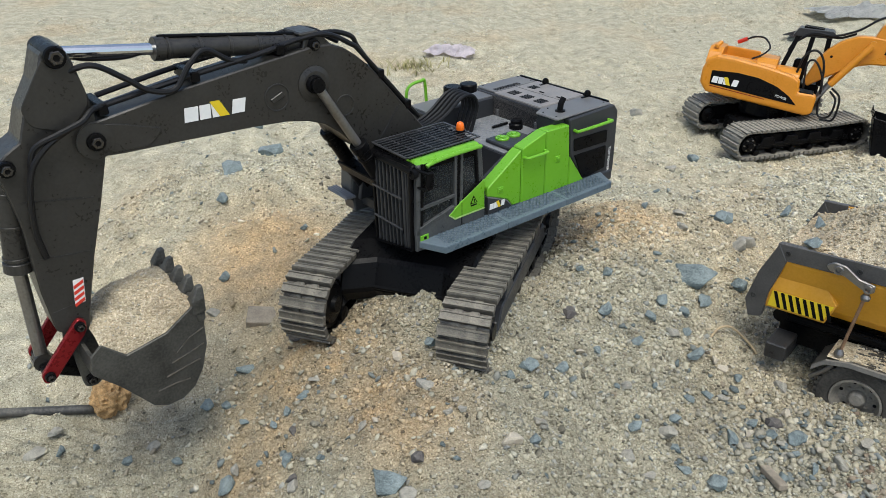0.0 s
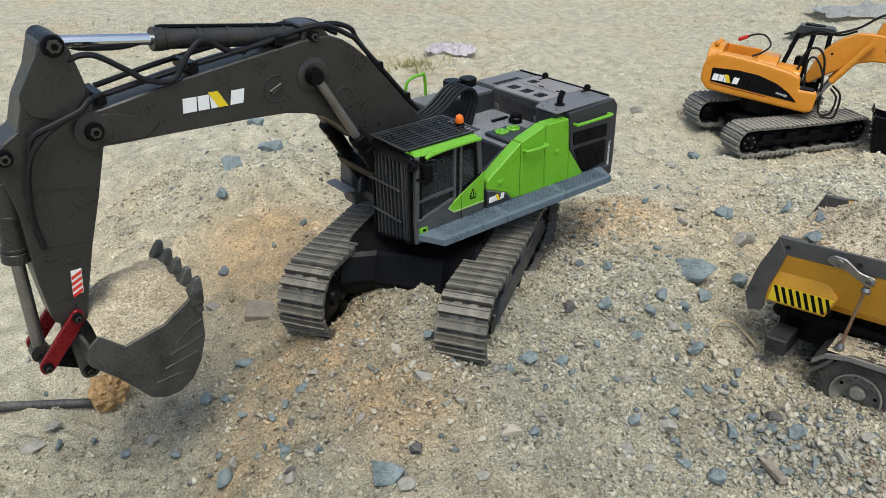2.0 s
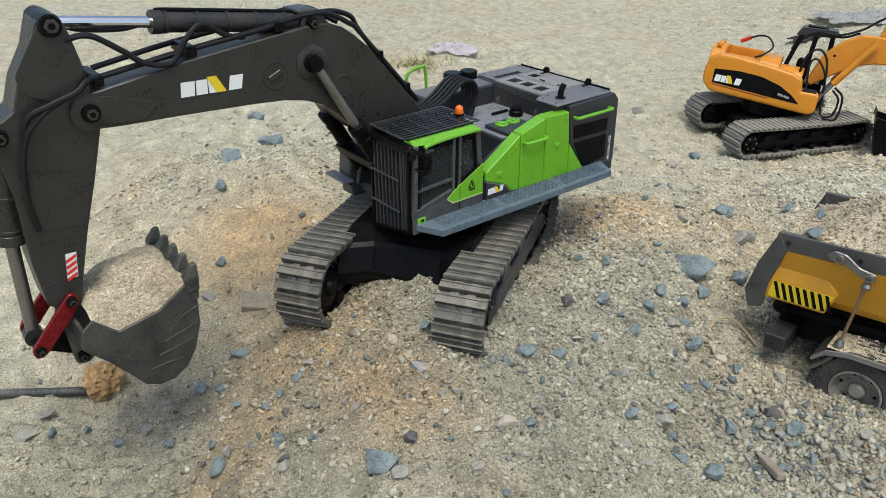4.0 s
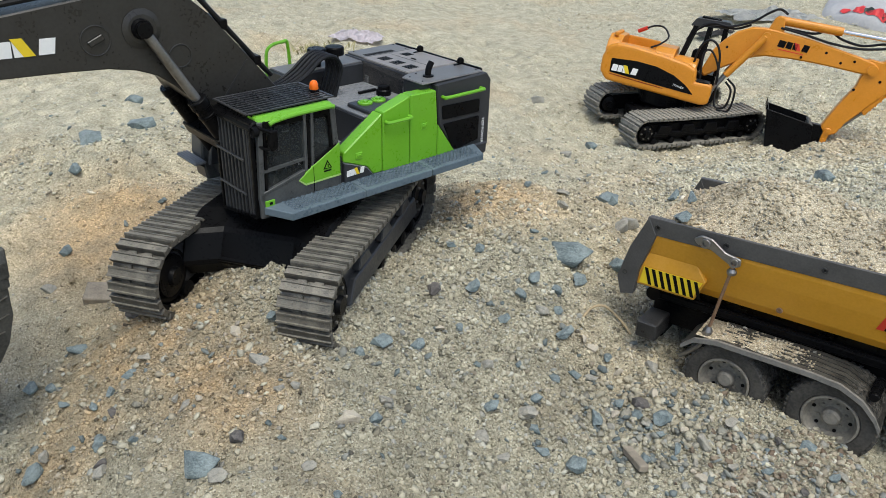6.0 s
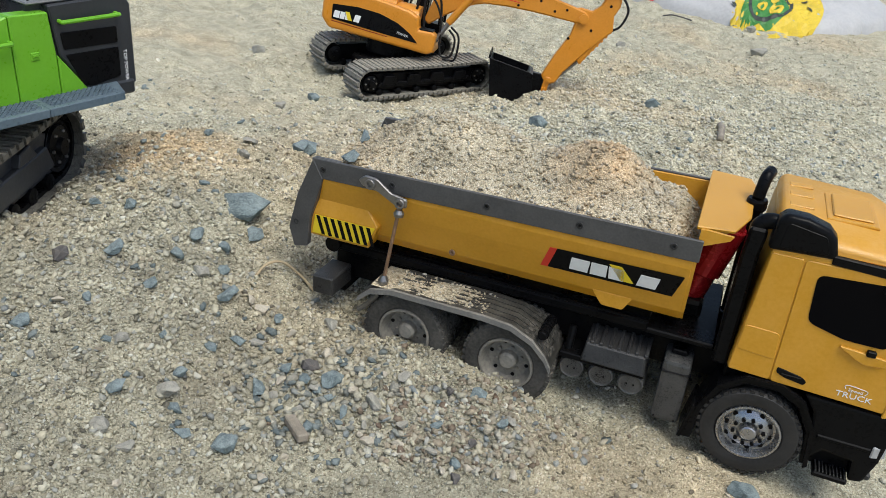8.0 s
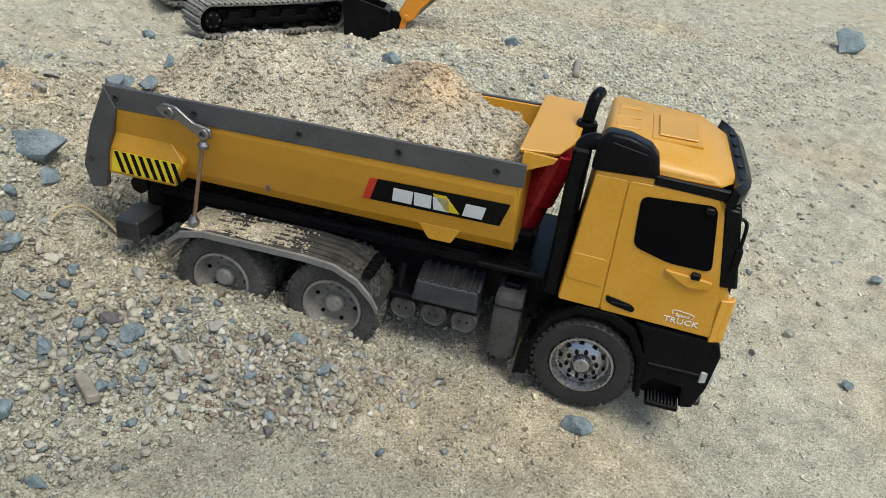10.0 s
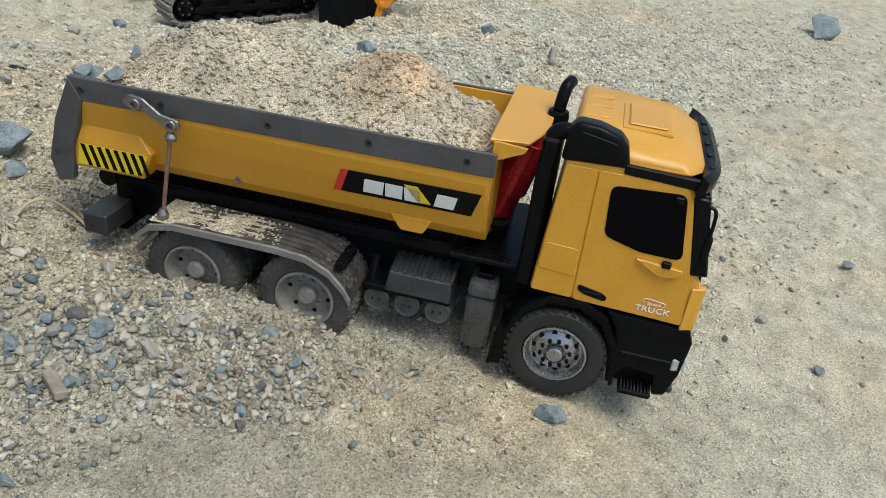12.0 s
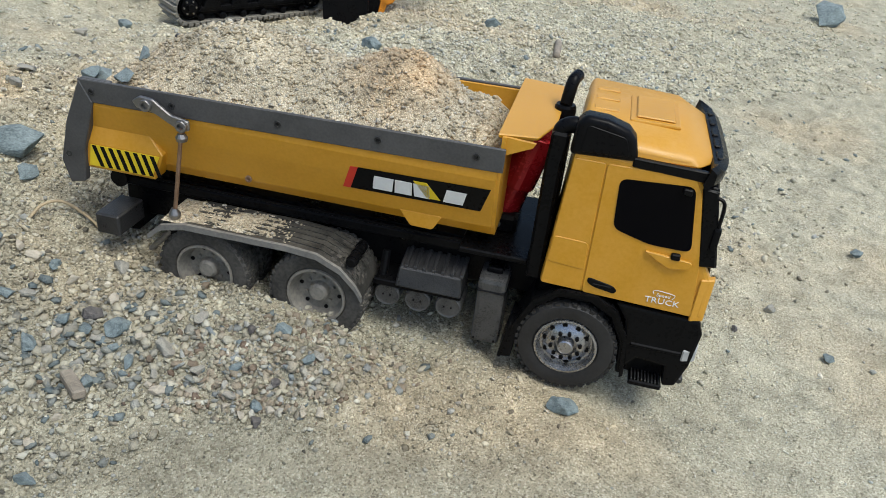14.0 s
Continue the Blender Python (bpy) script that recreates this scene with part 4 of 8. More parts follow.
part("warning_stroke", box(0.1868, 0.1878, CY1 + 0.0014, CY1 + 0.0018, 0.0206, 0.0240, 0), BLACK, cab)
part("warning_bar", box(0.1833, 0.1913, CY1 + 0.0003, CY1 + 0.0010, 0.0163, 0.0176, 0), BLACK, cab)
for p, q, half, mat in (((0.2575, 0.004), (0.2545, 0.0770), 0.0024, CAB_GREY), ((0.2525, 0.012), (0.2495, 0.0770), 0.0014, BLACK), ((0.2100, 0.022), (0.2090, 0.0770), 0.0017, CAB_GREY), ((0.2065, 0.022), (0.2050, 0.0770), 0.0014, BLACK), ((0.2025, 0.025), (0.2012, 0.0770), 0.0016, CAB_GREY), ((0.1805, 0.0360), (0.1835, 0.0770), 0.0013, BLACK), ((0.1755, 0.0330), (0.1790, 0.0770), 0.0028, CAB_GREY)):
    for y in (CY1 - 0.0025, CY0 + 0.0025):
        part("cab_post", prism([(p[0] - half, p[1]), (p[0] + half, p[1]), (q[0] + half, q[1]), (q[0] - half, q[1])], y - 0.0025, y + 0.0025, bevel=0.0005), mat, cab)
pane = part("window", prism([(0.2555, 0.0118), (0.2520, 0.0765), (0.2080, 0.0765), (0.2090, 0.0240), (0.2130, 0.0225)], CY1 - 0.0036, CY1 - 0.0026), CLEAR, cab, "scratched and dust-specked cab window")
pane.visible_shadow = False
part("window_bar", prism([(0.2545, 0.0305), (0.2095, 0.0328), (0.2095, 0.0352), (0.2545, 0.0330)], CY1 - 0.0026, CY1 + 0.0002), CAB_GREY, cab)
part("window_head", prism([(0.2530, 0.0715), (0.1795, 0.0690), (0.1795, 0.0765), (0.2530, 0.0765)], CY1 - 0.0045, CY1 - 0.0008, bevel=0.0004), BLACK, cab)
part("lower_frame", prism([(0.2020, 0.0250), (0.1760, 0.0400), (0.1760, 0.0420), (0.2020, 0.0285)], CY1 - 0.0030, CY1 + 0.0002), BLACK, cab)
pane = part("window", prism([(0.2020, 0.0280), (0.2015, 0.0760), (0.1810, 0.0760), (0.1790, 0.0400)], CY1 - 0.0036, CY1 - 0.0026), CLEAR, cab, "scratched and dust-specked cab window")
pane.visible_shadow = False
pane = part("rear_window", box(0.1730, 0.1745, CY0 + 0.006, CY1 - 0.008, 0.033, 0.074, 0), CLEAR, cab)
pane.visible_shadow = False
part("cab_back", box(0.1715, 0.1745, CY0, CY1 - 0.003, 0.0, 0.032, 0.0006), HOUSE_GREY, cab)
part("cab_inner_wall", box(0.172, 0.255, CY0, CY0 + 0.002, 0.0, 0.036, 0.0004), BLACK, cab)
for x in (0.200, 0.228):
    part("inner_post", box(x, x + 0.003, CY0, CY0 + 0.002, 0.036, 0.076, 0.0004), BLACK, cab)
part("dashboard", box(0.236, 0.252, CY0 + 0.004, CY1 - 0.006, 0.006, 0.030, 0.003), BLACK, cab)
part("control_lever", rod((0.232, 0.058, 0.006), (0.236, 0.058, 0.042), 0.0012, n=8), BLACK, cab)
seat = part("driver_seat", box(0.195, 0.222, 0.034, 0.062, 0.006, 0.024, 0.004), BLACK, cab)
part("seat_back", box(0.192, 0.199, 0.034, 0.062, 0.022, 0.058, 0.004), BLACK, seat)
roof = part("cab_roof", loft([[(0.1735, CY0, 0.0755), (0.2560, CY0, 0.0755), (0.2560, CY1, 0.0745), (0.1735, CY1, 0.0745)], [(0.1745, CY0, 0.0795), (0.2550, CY0, 0.0795), (0.2550, 0.0760, 0.0805), (0.1760, 0.0760, 0.0805)]], bevel=0.0014), GREEN, digger, "green cab roof")
part("roof_plate", box(0.1750, 0.2552, 0.0128, 0.0700, 0.0792, 0.0812, 0.0004), BLACK, roof)
part("roof_trim", box(0.2550, 0.2575, CY0 - 0.0005, 0.0640, 0.0740, 0.0806, 0.0004), BLACK, roof)
part("roof_rail", hose([(0.1780, 0.0815, 0.0765), (0.1820, 0.0835, 0.0785), (0.2180, 0.0840, 0.0785), (0.2400, 0.0835, 0.0765), (0.2460, 0.0835, 0.0745)], 0.0021, 8), GREEN, roof)
GUARD_STEEL = material("guard_steel", (0.050, 0.051, 0.054), 0.34, metal=0.3, vary=0.15, dust=0.05)
guard = part("roof_guard", join(join(join(box(0.1690, 0.1715, 0.0125, 0.0725, 0.0822, 0.0836, 0.0003), box(0.2590, 0.2615, 0.0125, 0.0725, 0.0822, 0.0836, 0.0003)), box(0.1690, 0.2615, 0.0125, 0.0145, 0.0822, 0.0836, 0.0003)), box(0.1690, 0.2615, 0.0705, 0.0725, 0.0822, 0.0836, 0.0003)), GUARD_STEEL, digger, "black slatted roof guard")
for k in range(9):
    y = 0.0185 + k * 0.0058
    part("slat", box(0.1700, 0.2605, y, y + 0.0011, 0.0826, 0.0835, 0.0002), GUARD_STEEL, guard)
for k in range(4):
    x = 0.186 + k * 0.0185
    part("cross_bar", box(x, x + 0.0013, 0.0135, 0.0715, 0.0822, 0.0830, 0.0002), GUARD_STEEL, guard)
grille = part("front_guard", join(join(join(box(0.2590, 0.2625, 0.0130, 0.0155, -0.0255, 0.0735, 0.0005), box(0.2590, 0.2625, 0.0745, 0.0775, -0.0120, 0.0755, 0.0005)), prism([(0.0130, 0.0715), (0.0775, 0.0740), (0.0775, 0.0765), (0.0130, 0.0740)], 0.2590, 0.2625, "x")),
                                   prism([(0.0130, -0.0255), (0.0775, -0.0135), (0.0775, -0.0105), (0.0130, -0.0225)], 0.2590, 0.2625, "x")), BLACK, digger, "black upright-bar cab guard")
for k in range(7):
    y = 0.0185 + k * 0.0064
    part("guard_bar", box(0.2590, 0.2622, y, y + 0.0021, -0.0245 + (y - 0.013) * 0.18, 0.0730, 0.0006), HOUSE_GREY, grille)
for y, w in ((0.0630, 0.0034), (0.0685, 0.0022), (0.0722, 0.0014)):
    part("edge_strip", box(0.2585, 0.2618, y, y + w, -0.0160, 0.0735, 0.0006), HOUSE_GREY, grille)
for z in (0.0045, 0.0378):
    part("cross_bar", box(0.2618, 0.2636, 0.0135, 0.0630, z, z + 0.0022, 0.0005), GUARD_STEEL, grille)
part("guard_backing", box(0.2562, 0.2572, 0.0135, 0.0770, -0.0110, 0.0100, 0), BLACK, grille)
part("guard_hood", prism([(0.2550, 0.0705), (0.2640, 0.0690), (0.2640, 0.0735), (0.2600, 0.0775), (0.2550, 0.0780)], 0.0120, 0.0800, bevel=0.0012), BLACK, grille)
pane = part("windscreen", box(0.2545, 0.2555, CY0 + 0.003, CY1 - 0.004, 0.004, 0.075, 0), CLEAR, cab)
pane.visible_shadow = False
mirror = part("mirror", prism(rounded([(0.2480, 0.0700), (0.2400, 0.0690), (0.2405, 0.0520), (0.2470, 0.0500), (0.2500, 0.0560)], 0.002), 0.0840, 0.0880, bevel=0.0012), BLACK, cab)
part("mirror_arm", hose([(0.2560, 0.0800, 0.0740), (0.2560, 0.0850, 0.0730), (0.2490, 0.0860, 0.0690), (0.2450, 0.0860, 0.0660)], 0.0018, 6), BLACK, mirror)
part("mirror_arm", hose([(0.2450, 0.0860, 0.0560), (0.2500, 0.0850, 0.0530), (0.2570, 0.0815, 0.0560)], 0.0014, 6), BLACK, mirror)
part("work_lamp", lathe([(0.0030, 0.2560), (0.0046, 0.2575), (0.0050, 0.2625), (0.0042, 0.2630), (0.0038, 0.2618), (0.0005, 0.2614)], (0, 0.0815, 0.0700), "x", 16), BLACK, cab)
part("name_plate", box(0.2460, 0.2560, CY1, CY1 + 0.0012, -0.0020, 0.0040, 0.0004), GREEN, cab)
part("name_plate_mark", box(0.2490, 0.2520, CY1 + 0.0012, CY1 + 0.0016, -0.0003, 0.0022, 0), BLACK, cab)
part("beacon", lathe([(0.0042, 0.0845), (0.0045, 0.0855), (0.0041, 0.0895), (0.0033, 0.0920), (0.0012, 0.0934)], (0.1745, 0.0470, 0), "z", 18), BEACON, digger, "orange warning beacon", smooth=True)
part("beacon_foot", lathe([(0.0052, 0.0765), (0.0052, 0.0845), (0.0042, 0.0850)], (0.1745, 0.0470, 0), "z", 18), BLACK, digger)

# boom, stick and their rams
BY0, BY1 = -0.037, 0.005
house_parts = set(digger.children)
BOOM_SHIFT = Matrix.Translation((0.0025, 0, -0.0015))
boom_outline = [(0.1880, 0.0600), (0.1865, 0.0820), (0.2080, 0.1080), (0.2313, 0.1362), (0.2480, 0.1560), (0.2642, 0.1705), (0.2770, 0.1795), (0.2920, 0.1848), (0.3120, 0.1850), (0.3356, 0.1823), (0.3800, 0.1773), (0.4283, 0.1716), (0.4973, 0.1605),
                (0.5090, 0.1590), (0.5190, 0.1535), (0.5225, 0.1445), (0.5180, 0.1355), (0.5080, 0.1310), (0.4950, 0.1298), (0.4820, 0.1290), (0.4450, 0.1280), (0.4114, 0.1265), (0.3760, 0.1250), (0.3426, 0.1226), (0.3200, 0.1180), (0.3028, 0.1110), (0.2870, 0.0985), (0.2739, 0.0846), (0.2600, 0.0720), (0.2489, 0.0645), (0.2250, 0.0560), (0.2050, 0.0540)]
boom = part("boom", prism(boom_outline, BY0, BY1, bevel=0.0012), BOOM_GREY, digger, "dark grey arched boom with the maker's mark")
for p in ((0.3495, 0.1470, 0.0125), (0.2800, 0.1250, 0.0105)):
    part("boss_ring", lathe([(p[2], BY1), (p[2], BY1 + 0.0006), (p[2] - 0.0006, BY1 + 0.0009), (p[2] - 0.0012, BY1 + 0.0006), (p[2] - 0.0012, BY1)], (p[0], 0, p[1]), "y", 32, cap=False), BOOM_GREY, boom)
part("boss_bar", prism([(0.3420, 0.1475), (0.3445, 0.1520), (0.3570, 0.1465), (0.3545, 0.1425)], BY1, BY1 + 0.0022, bevel=0.0006), BOOM_GREY, boom)
part("weld_seam", prism([(0.2160, 0.1120), (0.2175, 0.1126), (0.2540, 0.0690), (0.2525, 0.0680)], BY1, BY1 + 0.0005), TANK_GREY, boom)
part("cheek_plate", prism(rounded([(0.4680, 0.1310), (0.5080, 0.1335), (0.5190, 0.1445), (0.5080, 0.1570), (0.4930, 0.1560), (0.4550, 0.1435), (0.4600, 0.1370)], 0.006), BY1, BY1 + 0.0012, bevel=0.0005), BOOM_GREY, boom)
maker_mark(boom, (0.4360, BY1 + 0.0002, 0.1430), (-1, 0, -0.03), (0, 0, 1), 0.0540, 0.0122)


NUT_STEEL = material("dark_nut", (0.075, 0.07, 0.065), 0.28, metal=0.8, vary=0.15)


def pin(parent, x, z, y0, y1, r, cap=True):
    bm = lathe([(r * 0.45, y0 - 0.0008), (r * 0.5, y0 - 0.002), (r * 0.9, y0 - 0.002), (r, y0), (r, y1), (r * 0.9, y1 + 0.002), (r * 0.5, y1 + 0.002), (r * 0.45, y1 + 0.0008)], (x, 0, z), "y", 20)
    p = part("pin", bm, BLACK, parent)
    nut = lathe([(r * 0.30, y1 + 0.0040), (r * 0.34, y1 + 0.0048), (r * 0.58, y1 + 0.0048), (r * 0.66, y1 + 0.0040), (r * 0.66, y1 + 0.0010)], (x, 0, z), "y", 6, False)
    part("pin_nut", nut, NUT_STEEL, p)
    part("pin_end", lathe([(0.0001, y1 + 0.0040), (r * 0.32, y1 + 0.0042), (r * 0.34, y1 + 0.0010)], (x, 0, z), "y", 12), BLACK, p)
    return p


pin(boom, 0.3125, 0.1525, BY0 - 0.006, BY1 + 0.006, 0.0085)
part("boss", lathe([(0.0165, BY1), (0.0165, BY1 + 0.0010), (0.0120, BY1 + 0.0028), (0.0090, BY1 + 0.0030)], (0.3110, 0, 0.1520), "y", 28), BOOM_GREY, boom)
pin(boom, 0.5085, 0.1450, BY0 - 0.004, BY1 + 0.004, 0.0075)
part("boss", lathe([(0.0145, BY1 + 0.001), (0.0145, BY1 + 0.0025), (0.0090, BY1 + 0.0030)], (0.5085, 0, 0.1450), "y", 28), BOOM_GREY, boom)


def ram(name, parent, base, mid, tip, r, y, mat=BOOM_GREY, rod_mat=CHROME, bands=3, label=""):
    """A hydraulic ram in the plane y: barrel from base to mid, rod from mid to tip."""
    b, m, t = (Vector((p[0], y, p[1])) for p in (base, mid, tip))
    way = (m - b).normalized()
    bm = rod(b, m, r, n=28, bevel=0.0006)
    ob = part(name, bm, mat, parent, label, smooth=True)
    ob.data.set_sharp_from_angle(angle=radians(40))
    for k in range(bands):
        c = b + (m - b) * ((k + 0.6) / bands)
        part("band", rod(c - way * 0.0014, c + way * 0.0014, r * 1.10, n=24, bevel=0.0003), mat, ob)
    part("end_cap", rod(m - way * 0.008, m + way * 0.001, r * 1.16, n=24, bevel=0.0006), mat, ob)
    part("piston_rod", rod(m, t, r * 0.56, n=16), rod_mat, ob, "bare metal piston rod")
    part("rod_eye", lathe([(r * 0.4, y - r * 0.6), (r * 0.85, y - r * 0.6), (r * 0.85, y + r * 0.6), (r * 0.4, y + r * 0.6)], (t.x, 0, t.z), "y", 16), mat, ob)
    return ob


ram("boom_ram", digger, (0.2330, 0.0130), (0.2735, 0.0860), (0.3125, 0.1525), 0.0078, 0.0125, BLACK, STEEL, 2)
ram("boom_ram", digger, (0.2330, 0.0130), (0.2735, 0.0860), (0.3125, 0.1525), 0.0078, -0.0445, BLACK, STEEL, 2)
part("ram_clamp", prism([(0.2500, 0.0520), (0.2620, 0.0460), (0.2560, 0.0340), (0.2440, 0.0400)], -0.052, 0.020, bevel=0.001), BLACK, digger)
for y in (-0.040, -0.002):
    part("boom_foot", prism([(0.175, 0.0), (0.245, 0.0), (0.240, 0.025), (0.215, 0.062), (0.200, 0.066), (0.186, 0.060)], y - 0.003, y + 0.003, bevel=0.001), HOUSE_GREY, digger)
ym = (BY0 + BY1) / 2
part("ram_bracket", prism([(0.2850, 0.1800), (0.3180, 0.1800), (0.3140, 0.1930), (0.3060, 0.1965), (0.2960, 0.1945)], BY0 + 0.004, BY1 - 0.004, bevel=0.0012), BOOM_GREY, boom)
part("bracket_cap", box(0.2990, 0.3180, BY0 + 0.006, BY1 - 0.004, 0.1945, 0.1980, 0.0012), BOOM_GREY, boom)
pin(boom, 0.3060, 0.1860, BY0 + 0.002, BY1 - 0.002, 0.0058)
stick_ram = ram("stick_ram", digger, (0.3130, 0.1860), (0.4440, 0.2030), (0.5220, 0.2130), 0.0084, ym + 0.004, BOOM_GREY, CHROME, 5, "ridged hydraulic ram on top of the boom")
part("feed_pipe", hose([(0.3180, ym + 0.004, 0.1960), (0.3400, ym + 0.004, 0.1990), (0.4250, ym + 0.004, 0.2105), (0.4400, ym + 0.004, 0.2120)], 0.0016, 6), BLACK, stick_ram)

SY0, SY1 = -0.034, 0.002
stick_outline = [(0.5225, 0.2215), (0.5150, 0.2195), (0.5105, 0.2080), (0.5060, 0.1850), (0.5030, 0.1660), (0.5020, 0.1310), (0.5150, 0.0900), (0.5290, 0.0500), (0.5425, 0.0050), (0.5480, -0.0160), (0.5610, -0.0180), (0.5730, -0.0080), (0.5760, 0.0300), (0.5750, 0.0900), (0.5800, 0.1300), (0.5790, 0.1420), (0.5720, 0.1480), (0.5600, 0.1550), (0.5520, 0.1760), (0.5390, 0.1960), (0.5310, 0.2160)]
stick = part("stick", prism(stick_outline, SY0, SY1, bevel=0.0012), BOOM_GREY, digger, "dark grey dipper stick with a striped sticker")
part("head_plate", prism(rounded([(0.5230, 0.2225), (0.5140, 0.2120), (0.5060, 0.1850), (0.5060, 0.1730), (0.5250, 0.1550), (0.5500, 0.1650), (0.5540, 0.1790), (0.5330, 0.2100)], 0.005), SY1, SY1 + 0.0014, bevel=0.0005), BOOM_GREY, stick)
for p, q in (((0.5190, 0.0985), (0.5720, 0.1090)), ((0.5320, 0.0540), (0.5720, 0.0590)), ((0.5440, 0.0120), (0.5720, 0.0090))):
    part("weld_seam", prism([p, q, (q[0], q[1] + 0.0009), (p[0], p[1] + 0.0009)], SY1, SY1 + 0.0005), TANK_GREY, stick)
sticker = part("hazard_sticker", prism([(0.5425, 0.0330), (0.5510, 0.0330), (0.5540, 0.0110), (0.5455, 0.0110)], SY1, SY1 + 0.0005), WHITE, stick, "red and white striped sticker")
for k in range(4):
    z = 0.0125 + k * 0.0054
    dx = (0.0330 - z) * 0.14 + 0.0010
    part("stripe", prism([(0.5417 + dx, z), (0.5417 + dx, z + 0.0028), (0.5502 + dx, z + 0.0010 - 0.002), (0.5502 + dx, z - 0.0028 - 0.001)], SY1 + 0.0005, SY1 + 0.0008), BRIGHT_RED, sticker)
pin(stick, 0.5220, 0.2130, SY0 - 0.004, SY1 + 0.004, 0.0085)
pin(stick, 0.5740, 0.1380, SY0 - 0.003, SY1 + 0.003, 0.0065)
ram("bucket_ram", digger, (0.5740, 0.1300), (0.5840, 0.0480), (0.5880, -0.0400), 0.0096, ym, BOOM_GREY, STEEL, 3)
for y in (-0.0410, 0.0050):
    link = part("red_link", prism(rounded([(0.5500, -0.0040), (0.5560, 0.0000), (0.5640, -0.0080), (0.5950, -0.0420), (0.5930, -0.0510), (0.5850, -0.0500), (0.5520, -0.0150)], 0.004), y - 0.0022, y + 0.0022, bevel=0.0007), RED, digger, "red anodised bucket link")
pin(digger, 0.5562, -0.0075, -0.0445, 0.0085, 0.0045)
pin(digger, 0.5885, -0.0440, -0.0445, 0.0085, 0.0045)
part("bucket_link", prism([(0.5930, -0.0470), (0.5860, -0.0390), (0.5560, -0.0590), (0.5600, -0.0670)], -0.028, -0.006, bevel=0.001), BLACK, digger)

# bucket
KY0, KY1 = -0.066, 0.033
rim = [(0.5490, -0.0170), (0.5310, -0.0350), (0.4950, -0.0280), (0.4640, -0.0085)]
under = [(0.4610, -0.0300), (0.4622, -0.0540), (0.4700, -0.0780), (0.4800, -0.0935), (0.4930, -0.1015), (0.5070, -0.1020), (0.5190, -0.0960), (0.5300, -0.0800), (0.5430, -0.0620), (0.5610, -0.0420), (0.5590, -0.0250)]
bucket = part("bucket", prism(rim + under, KY1 - 0.003, KY1, bevel=0.0007), BUCKET_GREY, digger, "worn grey metal bucket, full of sand")
part("bucket_side", prism(rim + under, KY0, KY0 + 0.003, bevel=0.0007), BUCKET_GREY, bucket)
shell_out = [rim[3]] + under
shell_in = [(p[0] + (0.515 - p[0]) * 0.07, p[1] + (-0.035 - p[1]) * 0.06) for p in shell_out]
part("bucket_shell", prism(shell_out + shell_in[::-1], KY0 + 0.003, KY1 - 0.003, bevel=0.0), BUCKET_GREY, bucket)
part("bucket_lip", prism([(0.4690, -0.0130), (0.4640, -0.0075), (0.4590, -0.0100), (0.4590, -0.0280), (0.4660, -0.0300)], KY0 - 0.001, KY1 + 0.001, bevel=0.0008), BUCKET_GREY, bucket)
for p, q, u in (((0.4630, -0.0360), (0.4770, -0.0410), (0.4900, -0.0510)), ((0.4650, -0.0520), (0.4790, -0.0560), (0.4960, -0.0600)), ((0.4710, -0.0665), (0.4850, -0.0690), (0.5030, -0.0720)), ((0.4830, -0.0830), (0.4960, -0.0820), (0.5130, -0.0830))):
    part("wear_strip", prism([p, q, u, (u[0], u[1] + 0.0011), (q[0], q[1] + 0.0011), (p[0], p[1] + 0.0011)], KY1, KY1 + 0.0007), STEEL, bucket)
for k in range(5):
    y = KY0 + 0.004 + k * (KY1 - KY0 - 0.008) / 4
    bm = loft([[(0.4700, y - 0.0062, -0.0200), (0.4700, y + 0.0062, -0.0200), (0.4580, y + 0.0062, -0.0200), (0.4580, y - 0.0062, -0.0200)],
               [(0.4690, y - 0.0058, -0.0070), (0.4690, y + 0.0058, -0.0070), (0.4570, y + 0.0058, -0.0060), (0.4570, y - 0.0058, -0.0060)],
               [(0.4610, y - 0.0030, 0.0050), (0.4610, y + 0.0030, 0.0050), (0.4560, y + 0.0030, 0.0050), (0.4560, y - 0.0030, 0.0050)]], bevel=0.0010)
    part("tooth", bm, BUCKET_GREY, bucket, "dark cast bucket tooth")
for y in (-0.034, -0.001):
    part("bucket_ear", prism(rounded([(0.5450, -0.0160), (0.5600, -0.0060), (0.5660, -0.0400), (0.5640, -0.0720), (0.5530, -0.0740), (0.5400, -0.0600)], 0.005), y - 0.0025, y + 0.0025, bevel=0.0008), BUCKET_GREY, bucket)
pin(bucket, 0.5578, -0.0640, -0.038, 0.004, 0.0048)

